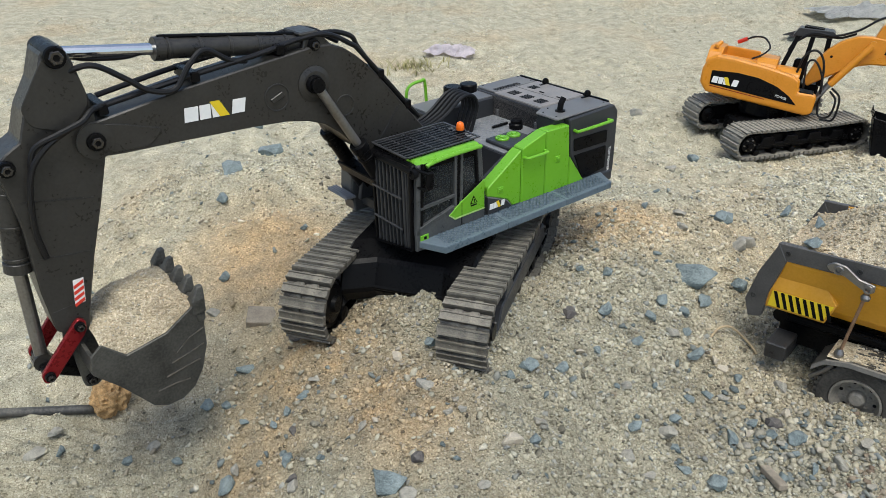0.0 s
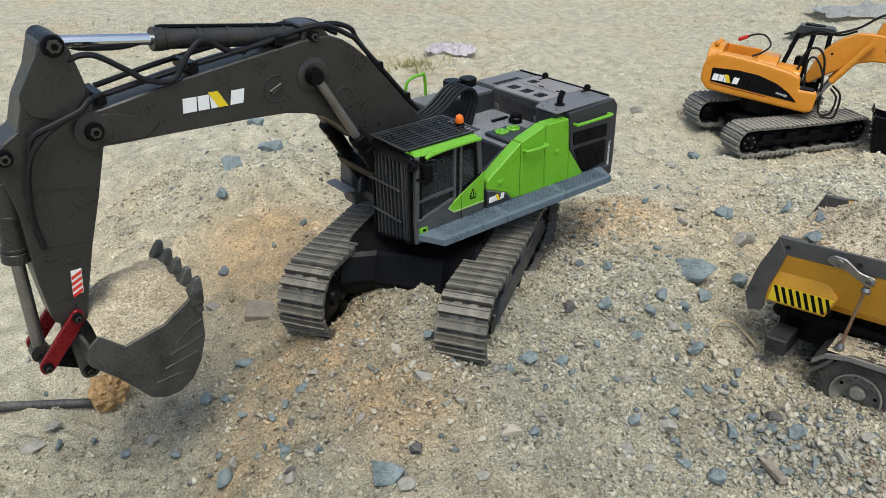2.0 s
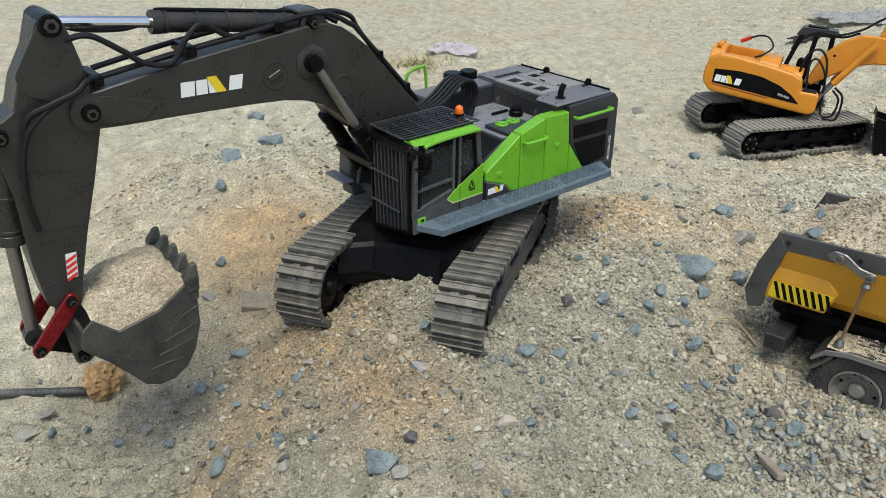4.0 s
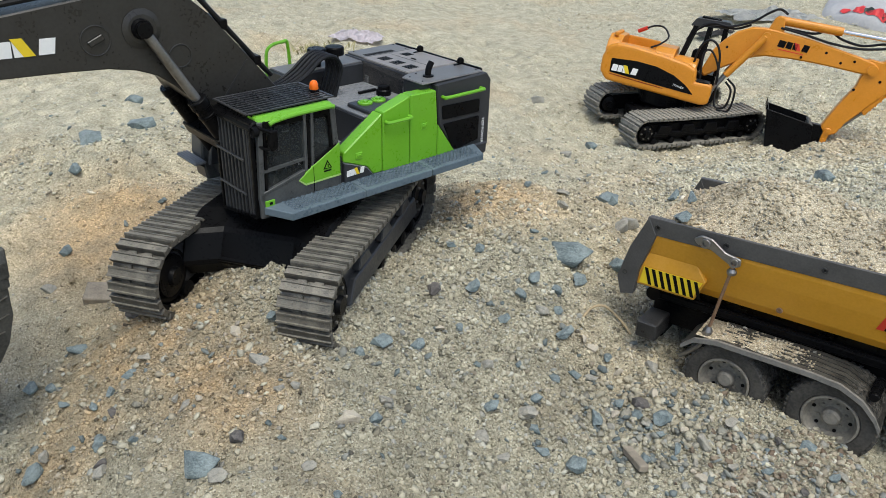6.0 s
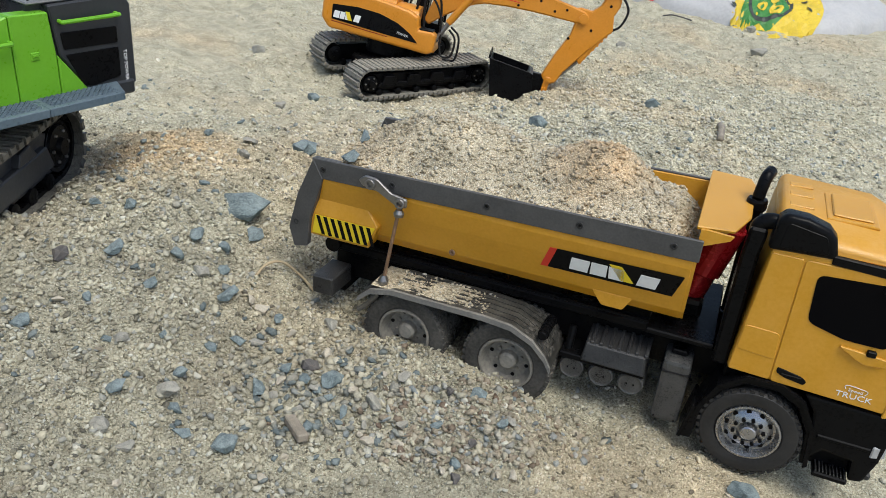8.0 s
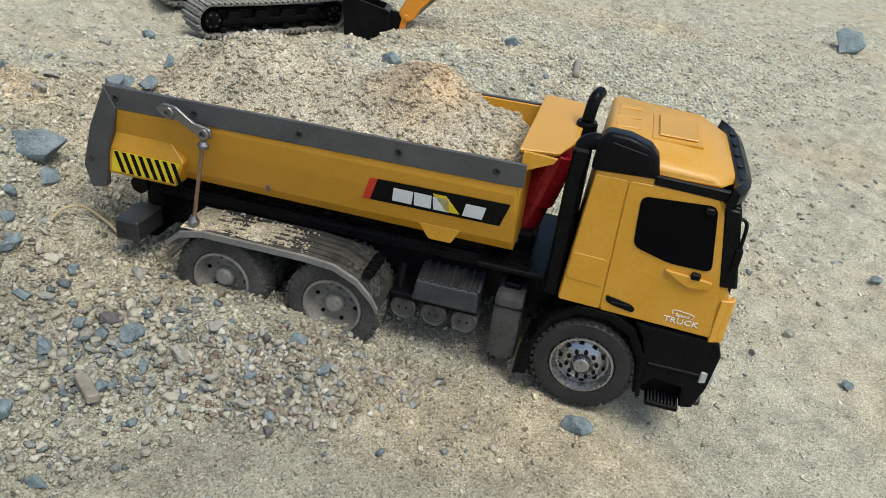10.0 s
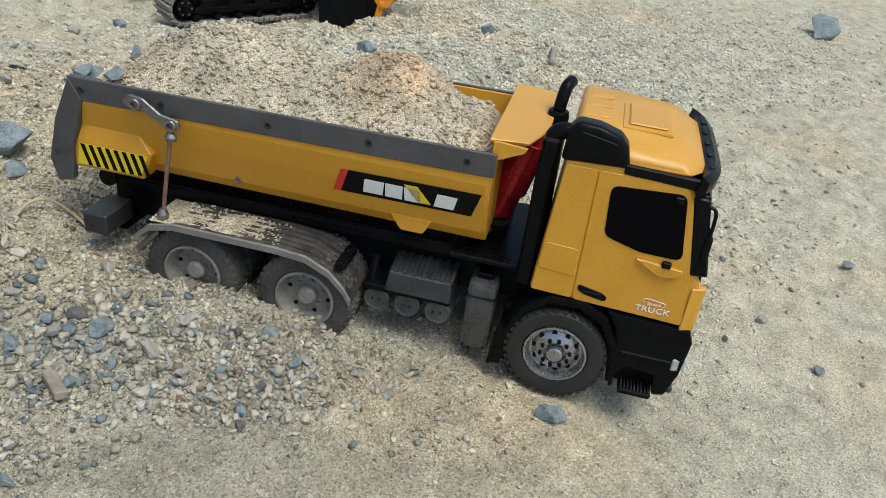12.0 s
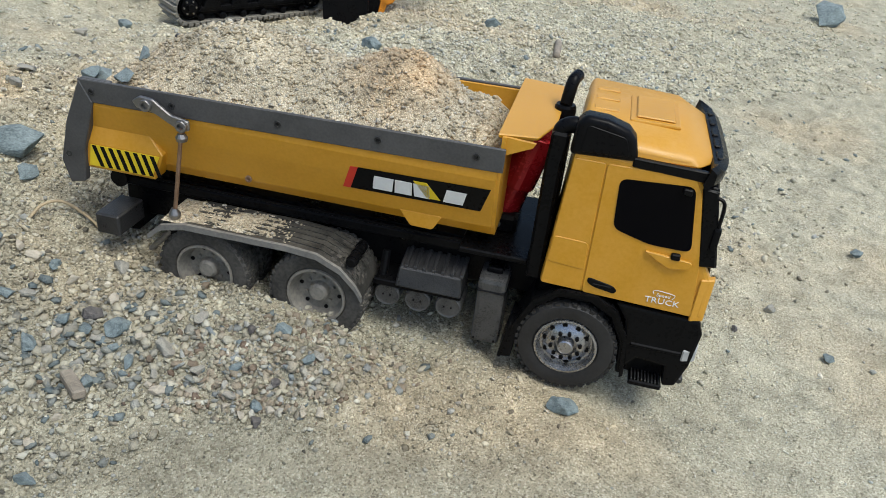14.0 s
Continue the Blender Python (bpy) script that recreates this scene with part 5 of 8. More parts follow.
# hoses
H = 0.0024
for pts in ([(0.560, 0.006, 0.128), (0.553, 0.009, 0.150), (0.535, 0.012, 0.158), (0.516, 0.012, 0.164), (0.506, 0.008, 0.170), (0.492, 0.002, 0.1705), (0.430, 0.002, 0.1790), (0.360, 0.002, 0.1870), (0.318, 0.000, 0.1930), (0.290, 0.002, 0.1930), (0.262, 0.002, 0.1780)],
            [(0.520, -0.004, 0.194), (0.511, 0.003, 0.2015), (0.496, 0.006, 0.2020), (0.4755, 0.007, 0.1880), (0.460, 0.007, 0.1760), (0.4395, 0.007, 0.1730), (0.424, 0.006, 0.1900), (0.4085, 0.004, 0.1990), (0.388, 0.002, 0.1870), (0.372, 0.001, 0.1830)],
            [(0.520, -0.016, 0.200), (0.512, -0.016, 0.2080), (0.4965, -0.014, 0.2040), (0.470, -0.012, 0.2010), (0.452, -0.010, 0.2030)],
            [(0.492, -0.030, 0.1700), (0.430, -0.030, 0.1800), (0.360, -0.030, 0.1880), (0.300, -0.030, 0.1950), (0.262, -0.030, 0.1770)],
            [(0.300, -0.006, 0.1930), (0.280, -0.004, 0.1930), (0.262, -0.004, 0.1860), (0.256, -0.004, 0.1760), (0.240, -0.004, 0.1540), (0.215, -0.004, 0.1240), (0.192, -0.004, 0.0960)],
            [(0.262, 0.002, 0.1780), (0.240, 0.002, 0.1520), (0.210, 0.002, 0.1160), (0.190, 0.001, 0.0930)],
            [(0.565, 0.004, 0.060), (0.567, 0.006, 0.090), (0.560, 0.009, 0.130), (0.545, 0.011, 0.150), (0.520, 0.010, 0.1625)]):
    part("hose", hose(pts, H, 8), RUBBER, digger)
for x, z in ((0.497, 0.1690), (0.420, 0.1800), (0.340, 0.1890), (0.236, 0.1480), (0.205, 0.1110)):
    part("hose_clamp", box(x - 0.004, x + 0.004, -0.034, 0.005, z - 0.006, z + 0.003, 0.001), BLACK, boom)
for k in range(5):
    y = -0.036 + k * 0.0064
    part("house_hose", hose([(0.190, y * 0.6 - 0.008, 0.0780), (0.168, y * 0.8 - 0.005, 0.0720), (0.146, y, 0.0800), (0.122, y, 0.0960), (0.106, y, 0.0950), (0.099, y, 0.0820), (0.104, y, 0.0660), (0.111, y, 0.0480)], 0.0021, 8), RUBBER, digger)
for ob in set(digger.children) - house_parts:
    ob.matrix_basis = BOOM_SHIFT @ ob.matrix_basis
# ---- the yellow tipper truck ----
truck = thing("toy_dump_truck", pose_of([[0.7619, 0.6474, -0.0178], [-0.6461, 0.7617, 0.0482], [0.0447, -0.0252, 0.9987]], (0.7127, 0.4996, 0.0235)),
              "yellow toy tipper truck loaded with sand, rear wheels dug in", "toy truck")

# chassis
for y in (-0.030, 0.030):
    part("chassis_rail", box(-0.405, 0.060, y - 0.006, y + 0.006, 0.018, 0.050, 0.0015), BLACK, truck)
for x in (-0.39, -0.26, -0.15, -0.05):
    part("cross_member", box(x - 0.006, x + 0.006, -0.024, 0.024, 0.022, 0.046, 0.001), BLACK, truck)
sub = part("subframe", box(-0.400, -0.060, -0.047, 0.047, 0.050, 0.0590, 0.0015), BLACK, truck)
for y in (-0.046, -0.040):
    part("subframe_ridge", box(-0.395, -0.075, y, y + 0.0022, 0.0590, 0.0612, 0.0004), BLACK, sub)
part("deck_plate", box(-0.098, -0.042, -0.058, 0.058, 0.0560, 0.0610, 0.0012), BLACK, truck)
part("rear_beam", loft([[(-0.402, -0.088, 0.022), (-0.380, -0.088, 0.022), (-0.380, -0.088, 0.041), (-0.402, -0.088, 0.041)], [(-0.402, -0.050, 0.022), (-0.380, -0.050, 0.022), (-0.380, -0.050, 0.041), (-0.402, -0.050, 0.041)]], bevel=0.0015), TANK_GREY, truck, "dusty rear lamp block")
part("rear_beam", box(-0.402, -0.372, 0.052, 0.090, 0.006, 0.029, 0.0015), TANK_GREY, truck)
part("rear_bar", box(-0.398, -0.384, -0.055, 0.055, 0.010, 0.030, 0.002), BLACK, truck)
part("rear_hinge", hose([(-0.402, -0.050, 0.056), (-0.402, 0.050, 0.056)], 0.008, 12, 2), BLACK, truck)


def wheel(x, y, z, r, width, side, tyre_mat, rim_mat, silver, label):
    """A truck wheel whose outer face looks along side; the tyre is the part, the rim and its nuts sit in it."""
    w = width / 2
    s = side
    prof = [(r * 0.60, w * 0.70), (r * 0.66, w * 0.92), (r * 0.80, w * 1.0), (r * 0.93, w * 0.96), (r * 0.985, w * 0.80), (r, w * 0.55), (r, -w * 0.55), (r * 0.985, -w * 0.80), (r * 0.93, -w * 0.96), (r * 0.80, -w), (r * 0.60, -w * 0.9)]
    bm = lathe([(a, b * s) for a, b in prof], n=48, cap=False)
    for i in range(36):
        t = 2 * math.pi * i / 36
        for k, q in enumerate((-0.62, -0.21, 0.21, 0.62)):
            tt = t + (0.06 if k % 2 else 0)
            block = box(-r * 0.05, r * 0.05, w * (q - 0.17), w * (q + 0.17), r * 0.985, r * 1.018, 0)
            bmesh.ops.rotate(block, verts=block.verts, cent=(0, 0, 0), matrix=Matrix.Rotation(tt, 3, "Y"))
            join(bm, block)
        lug = box(-r * 0.045, r * 0.045, s * w * 0.80 - w * 0.14, s * w * 0.80 + w * 0.14, r * 0.945, r * 1.006, 0)
        bmesh.ops.rotate(lug, verts=lug.verts, cent=(0, 0, 0), matrix=Matrix.Rotation(t + 0.03, 3, "Y"))
        join(bm, lug)
    ob = part("wheel", bm, tyre_mat, truck, label, at=Matrix.Translation((x, y, z)))
    ob.data.shade_smooth()
    ob.data.set_sharp_from_angle(angle=radians(35))
    if silver:
        face = [(r * 0.63, w * 0.80), (r * 0.62, w * 0.95), (r * 0.58, w * 0.97), (r * 0.55, w * 0.72), (r * 0.52, w * 0.46), (r * 0.47, w * 0.44), (r * 0.36, w * 0.70), (r * 0.23, w * 0.80), (r * 0.21, w * 0.50), (r * 0.17, w * 0.50), (r * 0.155, w * 1.0), (r * 0.13, w * 1.05), (0.0001, w * 1.05)]
    else:
        face = [(r * 0.63, w * 0.80), (r * 0.62, w * 0.95), (r * 0.575, w * 0.95), (r * 0.53, w * 0.40), (r * 0.47, -w * 0.05), (r * 0.36, -w * 0.10), (r * 0.22, w * 0.0), (r * 0.20, w * 0.45), (r * 0.15, w * 0.62), (0.0001, w * 0.64)]
    rim_ob = part("rim", lathe([(a, b * s) for a, b in face], n=40, cap=False), rim_mat, ob)
    rim_ob.data.shade_smooth()
    rim_ob.data.set_sharp_from_angle(angle=radians(30))
    nuts, rn, hn = (10, 0.29, 0.78) if silver else (6, 0.30, -0.02)
    for i in range(nuts):
        t = 2 * math.pi * (i + 0.3) / nuts
        c = (r * rn * math.cos(t), s * w * hn, r * rn * math.sin(t))
        part("wheel_nut", rod((c[0], c[1] - s * 0.001, c[2]), (c[0], c[1] + s * 0.0018, c[2]), r * 0.040, n=8), BLACK if silver else rim_mat, ob)
    holes, rh, hh = (10, 0.425, 0.56) if silver else (6, 0.42, -0.07)
    for i in range(holes):
        t = 2 * math.pi * (i + 0.8) / holes
        c = (r * rh * math.cos(t), s * w * hh, r * rh * math.sin(t))
        part("rim_hole", rod((c[0], c[1] - s * 0.001, c[2]), (c[0], c[1] + s * 0.0006, c[2]), r * (0.050 if silver else 0.045), n=12), BLACK, ob)
    return ob


R_W = 0.0405
wheel(0.0, -0.0610, -0.001, R_W, 0.029, -1, TYRE_CLEAN, RIM_SILVER, True, "front wheel with a silver ten-hole rim")
wheel(0.0, 0.0610, -0.001, R_W, 0.029, 1, TYRE_CLEAN, RIM_SILVER, True, "front wheel with a silver ten-hole rim")
for x in (-0.2068, -0.3060):
    for s in (-1, 1):
        wheel(x, s * 0.0745, 0.0035, R_W, 0.024, s, TYRE, RIM_DUSTY, False, "dusty twin rear wheel with a deep rim")
        wheel(x, s * 0.0475, 0.0035, R_W, 0.024, s, TYRE, RIM_DUSTY, False, "dusty inner twin rear wheel")
    part("axle", rod((x, -0.04, 0.0035), (x, 0.04, 0.0035), 0.007, n=12), BLACK, truck)
part("axle", rod((0, -0.05, 0), (0, 0.05, 0), 0.006, n=12), BLACK, truck)

GUARD_PLASTIC = material("dusty_guard", (0.016, 0.016, 0.016), 0.45, vary=0.3, grain=70, dust=0.22)
GUARD_EDGE = material("dusty_edge", (0.16, 0.155, 0.145), 0.5, vary=0.2, dust=0.35)
# rear mudguards: a sheet over both wheels, bent down at the ends
for s in (-1, 1):
    top = [(-0.352, 0.0330), (-0.340, 0.0440), (-0.318, 0.0490), (-0.230, 0.0490), (-0.205, 0.0470), (-0.185, 0.0380), (-0.172, 0.0250), (-0.166, 0.0150)]
    low = [(p[0] * 1.0, p[1] - 0.0022) for p in top]
    guard_part = part("mudguard", prism(top + low[::-1], s * 0.045, s * 0.0905, bevel=0.0004), GUARD_PLASTIC, truck, "dusty black mudguard with sand lying on it")
    edge = part("mudguard_edge", prism([(p[0], p[1] + 0.0006) for p in top] + [(p[0], p[1] - 0.0045) for p in top[::-1]], s * 0.0890, s * 0.0920), GUARD_EDGE, guard_part)
    for k in range(5):
        y = s * (0.051 + k * 0.0075)
        part("mudguard_rib", prism([(p[0], p[1] + 0.0008) for p in top[1:7]] + [(p[0], p[1] - 0.0005) for p in top[1:7]][::-1], y - 0.0014, y + 0.0014), GUARD_PLASTIC, guard_part)
    part("mudguard_bar", rod((-0.178, s * 0.052, 0.0420), (-0.178, s * 0.086, 0.0420), 0.0042, n=12, bevel=0.0006), BLACK, guard_part)
    for k in range(3):
        y = s * (0.058 + k * 0.011)
        part("bar_band", rod((-0.178, y - 0.0022, 0.0420), (-0.178, y + 0.0022, 0.0420), 0.0050, n=12), BLACK, guard_part)

# air tanks, battery box and fuel tank
AIR_TANK = material("air_tank_plastic", (0.060, 0.060, 0.060), 0.34, metal=0.2, vary=0.3, grain=90, dust=0.12, bump=0.3, bump_scale=900)
for s in (-1, 1):
    for x in (-0.1525, -0.1262, -0.1000):
        bm = lathe([(0.0112, -s * 0.030), (0.0112, 0), (0.0100, s * 0.0016), (0.0085, s * 0.0010), (0.0001, s * 0.0010)], (x, s * 0.062, 0.0050), "y", 24)
        tank = part("air_tank", bm, AIR_TANK, truck)
        for d in (-0.003, 0.003):
            part("tank_screw", rod((x + d, s * 0.0625, 0.0050), (x + d, s * 0.0638, 0.0050), 0.0009, n=6), BLACK, tank)
    part("tank_carrier", box(-0.165, -0.090, s * 0.048 - 0.016, s * 0.048 + 0.016, 0.0130, 0.0190, 0.001), BLACK, truck)
    battery = part("battery_box", loft([[(-0.146, s * 0.066, 0.0165), (-0.090, s * 0.066, 0.0165), (-0.090, s * 0.034, 0.0165), (-0.146, s * 0.034, 0.0165)], [(-0.144, s * 0.061, 0.0330), (-0.092, s * 0.061, 0.0330), (-0.092, s * 0.036, 0.0400), (-0.144, s * 0.036, 0.0400)]], bevel=0.0012), TANK_GREY, truck, "ribbed grey battery box")
    for k in range(7):
        x = -0.1405 + k * 0.0078
        part("box_rib", loft([[(x, s * 0.0605, 0.0325), (x + 0.0034, s * 0.0605, 0.0325), (x + 0.0034, s * 0.0370, 0.0390), (x, s * 0.0370, 0.0390)], [(x, s * 0.0600, 0.0352), (x + 0.0034, s * 0.0600, 0.0352), (x + 0.0034, s * 0.0375, 0.0418), (x, s * 0.0375, 0.0418)]], bevel=0.0004), TANK_GREY, battery)
    part("air_valve", rod((-0.159, s * 0.055, 0.015), (-0.159, s * 0.047, 0.038), 0.0036, n=10, bevel=0.0005), BLACK, truck)
    fuel = part("fuel_tank", box(-0.0780, -0.0545, s * 0.048 - 0.0165, s * 0.048 + 0.0165, -0.0215, 0.0400, 0.004, 2), AIR_TANK, truck, "grey side tank")
    part("tank_strap", box(-0.0790, -0.0535, s * 0.048 - 0.0174, s * 0.048 + 0.0174, 0.0270, 0.0310, 0.002), BLACK, fuel)
    part("tank_cap", box(-0.073, -0.060, s * 0.045 - 0.008, s * 0.045 + 0.008, 0.0400, 0.0450, 0.001), BLACK, fuel)
    for x, z in ((-0.075, -0.018), (-0.058, -0.018)):
        part("tank_screw", rod((x, s * 0.0640, z), (x, s * 0.0655, z), 0.0009, n=6), BLACK, fuel)

# tipper body
B = 0.0755


def bed_section(x, top):
    """Half-pipe section at x, outer then inner, as a closed outline."""
    outer = [(-B + 0.0015, top), (-B + 0.0015, 0.130), (-B + 0.0060, 0.1120), (-0.0610, 0.0850), (-0.0520, 0.0740), (0.0520, 0.0740), (0.0610, 0.0850), (B - 0.0060, 0.1120), (B - 0.0015, 0.130), (B - 0.0015, top)]
    inner = [(B - 0.0045, top), (B - 0.0045, 0.130), (B - 0.0085, 0.1130), (0.0585, 0.0870), (0.0505, 0.0765), (-0.0505, 0.0765), (-0.0585, 0.0870), (-B + 0.0085, 0.1130), (-B + 0.0045, 0.130), (-B + 0.0045, top)]
    return [(x, y, z) for y, z in outer + inner]


bed = part("tipper_body", loft([bed_section(-0.4060, 0.1500), bed_section(-0.0740, 0.1540)], bevel=0.0006), YELLOW, truck, "yellow tipper body with grey rim")
for s in (-1, 1):
    part("bed_rim", loft([[(x, s * B, z0), (x, s * (B - 0.0014), z0), (x, s * (B - 0.0030), z1), (x, s * B, z1)] for x, z0, z1 in ((-0.4100, 0.1330, 0.1515), (-0.0700, 0.1375, 0.1560))], bevel=0.0010), RIM_BAND, bed, "scuffed grey rim band")
    part("bed_end_frame", prism([(-0.4085, 0.1516), (-0.3985, 0.1335), (-0.4120, 0.0900), (-0.4150, 0.0620), (-0.4290, 0.0585), (-0.4345, 0.0780), (-0.4250, 0.1140)], s * (B - 0.0070), s * (B + 0.0006), bevel=0.0010), RIM_BAND, bed)
    for x, z in ((-0.3985, 0.1425), (-0.3300, 0.1430), (-0.2430, 0.1440), (-0.1645, 0.1460), (-0.0905, 0.1470), (-0.4265, 0.0850)):
        bolt((x, s * B, z), 0.0028, 0.0009, "y", s, TANK_GREY, bed)
    part("low_strip", loft([[(x0, s * 0.055, z), (x1, s * 0.055, z), (x1, s * y, z), (x0, s * y, z)] for x0, x1, y, z in ((-0.4140, -0.3530, 0.0712, 0.0735), (-0.4140, -0.3440, 0.0717, 0.0965), (-0.4120, -0.3560, 0.0690, 0.1110))], bevel=0.0008), YELLOW, bed)
    part("rim_end", box(-0.4090, -0.3830, min(s * (B - 0.0065), s * (B - 0.0016)), max(s * (B - 0.0065), s * (B - 0.0016)), 0.1340, 0.1520, 0.0008), RIM_BAND, bed)
    haz = part("hazard_sticker", prism([(-0.4080, 0.0952), (-0.3465, 0.0956), (-0.3545, 0.0765), (-0.4110, 0.0765)], s * 0.0720, s * 0.0725), MARK_YELLOW, bed, "black and yellow hazard sticker")
    for k in range(8):
        x = -0.4070 + k * 0.0074
        part("stripe", prism([(x, 0.0950), (x + 0.0036, 0.0950), (x + 0.0096, 0.0770), (x + 0.0060, 0.0770)], s * 0.0725, s * 0.0728), BLACK, haz)
    # the slanting side carries the mark on a black field with a red end

    def on_side(x, z):
        return (x, s * (0.0702 - (0.1150 - z) * 0.30), z)
    field = [(-0.1800, 0.1195), (-0.0770, 0.1215), (-0.0835, 0.0995), (-0.1870, 0.0985)]

    def slab(outline, lift, name, mat):
        lo = [Vector(on_side(*p)) + Vector((0, s * lift, 0)) for p in outline]
        hi = [p + Vector((0, s * 0.0006, 0)) for p in lo]
        return part(name, loft([lo, hi]), mat, bed)
    slab(field, 0.0000, "mark_field", BLACK)
    slab([(-0.1862, 0.1193), (-0.1800, 0.1195), (-0.1870, 0.0985), (-0.1932, 0.0984)], 0.0001, "mark_end", BRIGHT_RED)
    for a, b, mat, lean, lo, hi in ((0.16, 0.31, WHITE, 0.02, 0.18, 0.76), (0.33, 0.46, WHITE, 0.01, 0.18, 0.76), (0.48, 0.60, WHITE, 0.0, 0.18, 0.76), (0.58, 0.68, MARK_YELLOW, -0.10, 0.20, 0.88), (0.70, 0.85, WHITE, 0.03, 0.18, 0.74)):
        def mark(p, q):
            return (-0.1850 + 0.1035 * p - 0.001 * q, 0.0985 + 0.0212 * q)
        slab([mark(a, lo), mark(b, lo), mark(b + lean, hi), mark(a + lean, hi)], 0.0007, "mark_block", mat)
    part("side_tab", prism(rounded([(-0.1480, 0.0860), (-0.1130, 0.0860), (-0.1200, 0.0730), (-0.1380, 0.0730)], 0.002), s * 0.0575, s * 0.0615, bevel=0.0006), YELLOW, bed)
    bolt((-0.2740, s * 0.0630, 0.0870), 0.0030, 0.0010, "y", s, COPPER, bed)
    # lever and rod of the tailgate
    lever = part("tailgate_lever", prism(rounded([(-0.3600, 0.1440), (-0.3530, 0.1490), (-0.3420, 0.1480), (-0.3280, 0.1380), (-0.3130, 0.1350), (-0.3130, 0.1270), (-0.3230, 0.1270), (-0.3420, 0.1370), (-0.3560, 0.1390)], 0.002), s * 0.0790, s * 0.0822, bevel=0.0008), STEEL, bed, "worn grey metal tailgate lever")
    bolt((-0.3475, s * 0.0820, 0.1425), 0.0048, 0.0030, "y", s, STEEL, lever)
    bolt((-0.3184, s * 0.0820, 0.1310), 0.0048, 0.0034, "y", s, STEEL, lever)
    part("lever_pin", rod((-0.3475, s * 0.070, 0.1425), (-0.3475, s * 0.079, 0.1425), 0.003, n=10), STEEL, lever)
    part("rod_cap", lathe([(0.0042, 0.0), (0.0048, 0.003), (0.0030, 0.006)], (-0.3190, s * 0.0830, 0.1190), "z", 14), STEEL, bed)
    part("tailgate_rod", rod((-0.3186, s * 0.0830, 0.1290), (-0.3300, s * 0.0830, 0.0550), 0.0017, n=10), COPPER, bed, "rusty thin pull rod")
    part("rod_cap", lathe([(0.0034, 0.048), (0.0048, 0.051), (0.0048, 0.053), (0.0024, 0.058)], (-0.3305, s * 0.0830, 0), "z", 14), STEEL, bed)
    part("rod_joint", lathe([(0.0002, -0.004), (0.0045, -0.003), (0.0050, 0.0), (0.0045, 0.003), (0.0002, 0.004)], (-0.3330, s * 0.0850, 0.0400), "y", 16), BLACK, bed)
    part("rod_arm", hose([(-0.3330, s * 0.0870, 0.0390), (-0.3420, s * 0.0885, 0.0280), (-0.3520, s * 0.0885, 0.0180)], 0.0024, 8), STEEL, bed)
part("tailgate", box(-0.4130, -0.4100, -B + 0.007, B - 0.007, 0.076, 0.1320, 0.001), RIM_BAND, bed)
part("front_wall", prism([(-B + 0.003, 0.164), (-B + 0.003, 0.130), (-B + 0.0065, 0.1120), (-0.0600, 0.0850), (-0.0520, 0.0745), (0.0520, 0.0745), (0.0600, 0.0850), (B - 0.0065, 0.1120), (B - 0.003, 0.130), (B - 0.003, 0.164)], -0.0742, -0.0715, "x"), YELLOW, bed)
part("headboard", loft([[(-0.0770, -0.0700, 0.1620), (-0.0770, 0.0700, 0.1620), (-0.0430, 0.0700, 0.1610), (-0.0400, 0.0560, 0.1610), (-0.0400, -0.0250, 0.1610), (-0.0500, -0.0600, 0.1610)],
                        [(-0.0780, -0.0710, 0.1655), (-0.0780, 0.0710, 0.1655), (-0.0430, 0.0710, 0.1640), (-0.0390, 0.0560, 0.1640), (-0.0390, -0.0250, 0.1640), (-0.0490, -0.0610, 0.1640)]], bevel=0.0008), YELLOW, bed, "yellow cab-guard plate")
part("headboard_lip", prism([(-0.0710, 0.1500), (-0.0740, 0.1640), (-0.0500, 0.1625), (-0.0520, 0.1590)], -0.0710, -0.0680), YELLOW, bed)
for y in (-0.0420, 0.0420):
    part("headboard_brace", prism([(-0.0690, 0.1400), (-0.0690, 0.1620), (-0.0450, 0.1620)], y - 0.0015, y + 0.0015), YELLOW, bed)
# tipping ram
tip = ram("tipping_ram", truck, (-0.0740, 0.0640), (-0.0600, 0.1200), (-0.0520, 0.1480), 0.0130, 0.0, RAM_RED, RAM_RED, 0, "red anodised tipping ram")
part("ram_sleeve", rod((-0.0655, 0, 0.0990), (-0.0535, 0, 0.1450), 0.0160, n=24, bevel=0.001), RAM_RED, tip)
part("ram_foot", box(-0.0900, -0.0580, -0.0200, 0.0200, 0.0600, 0.0760, 0.003), BLACK, truck)
bolt((-0.0740, -0.0200, 0.0680), 0.0030, 0.0012, "y", -1, STEEL, truck)

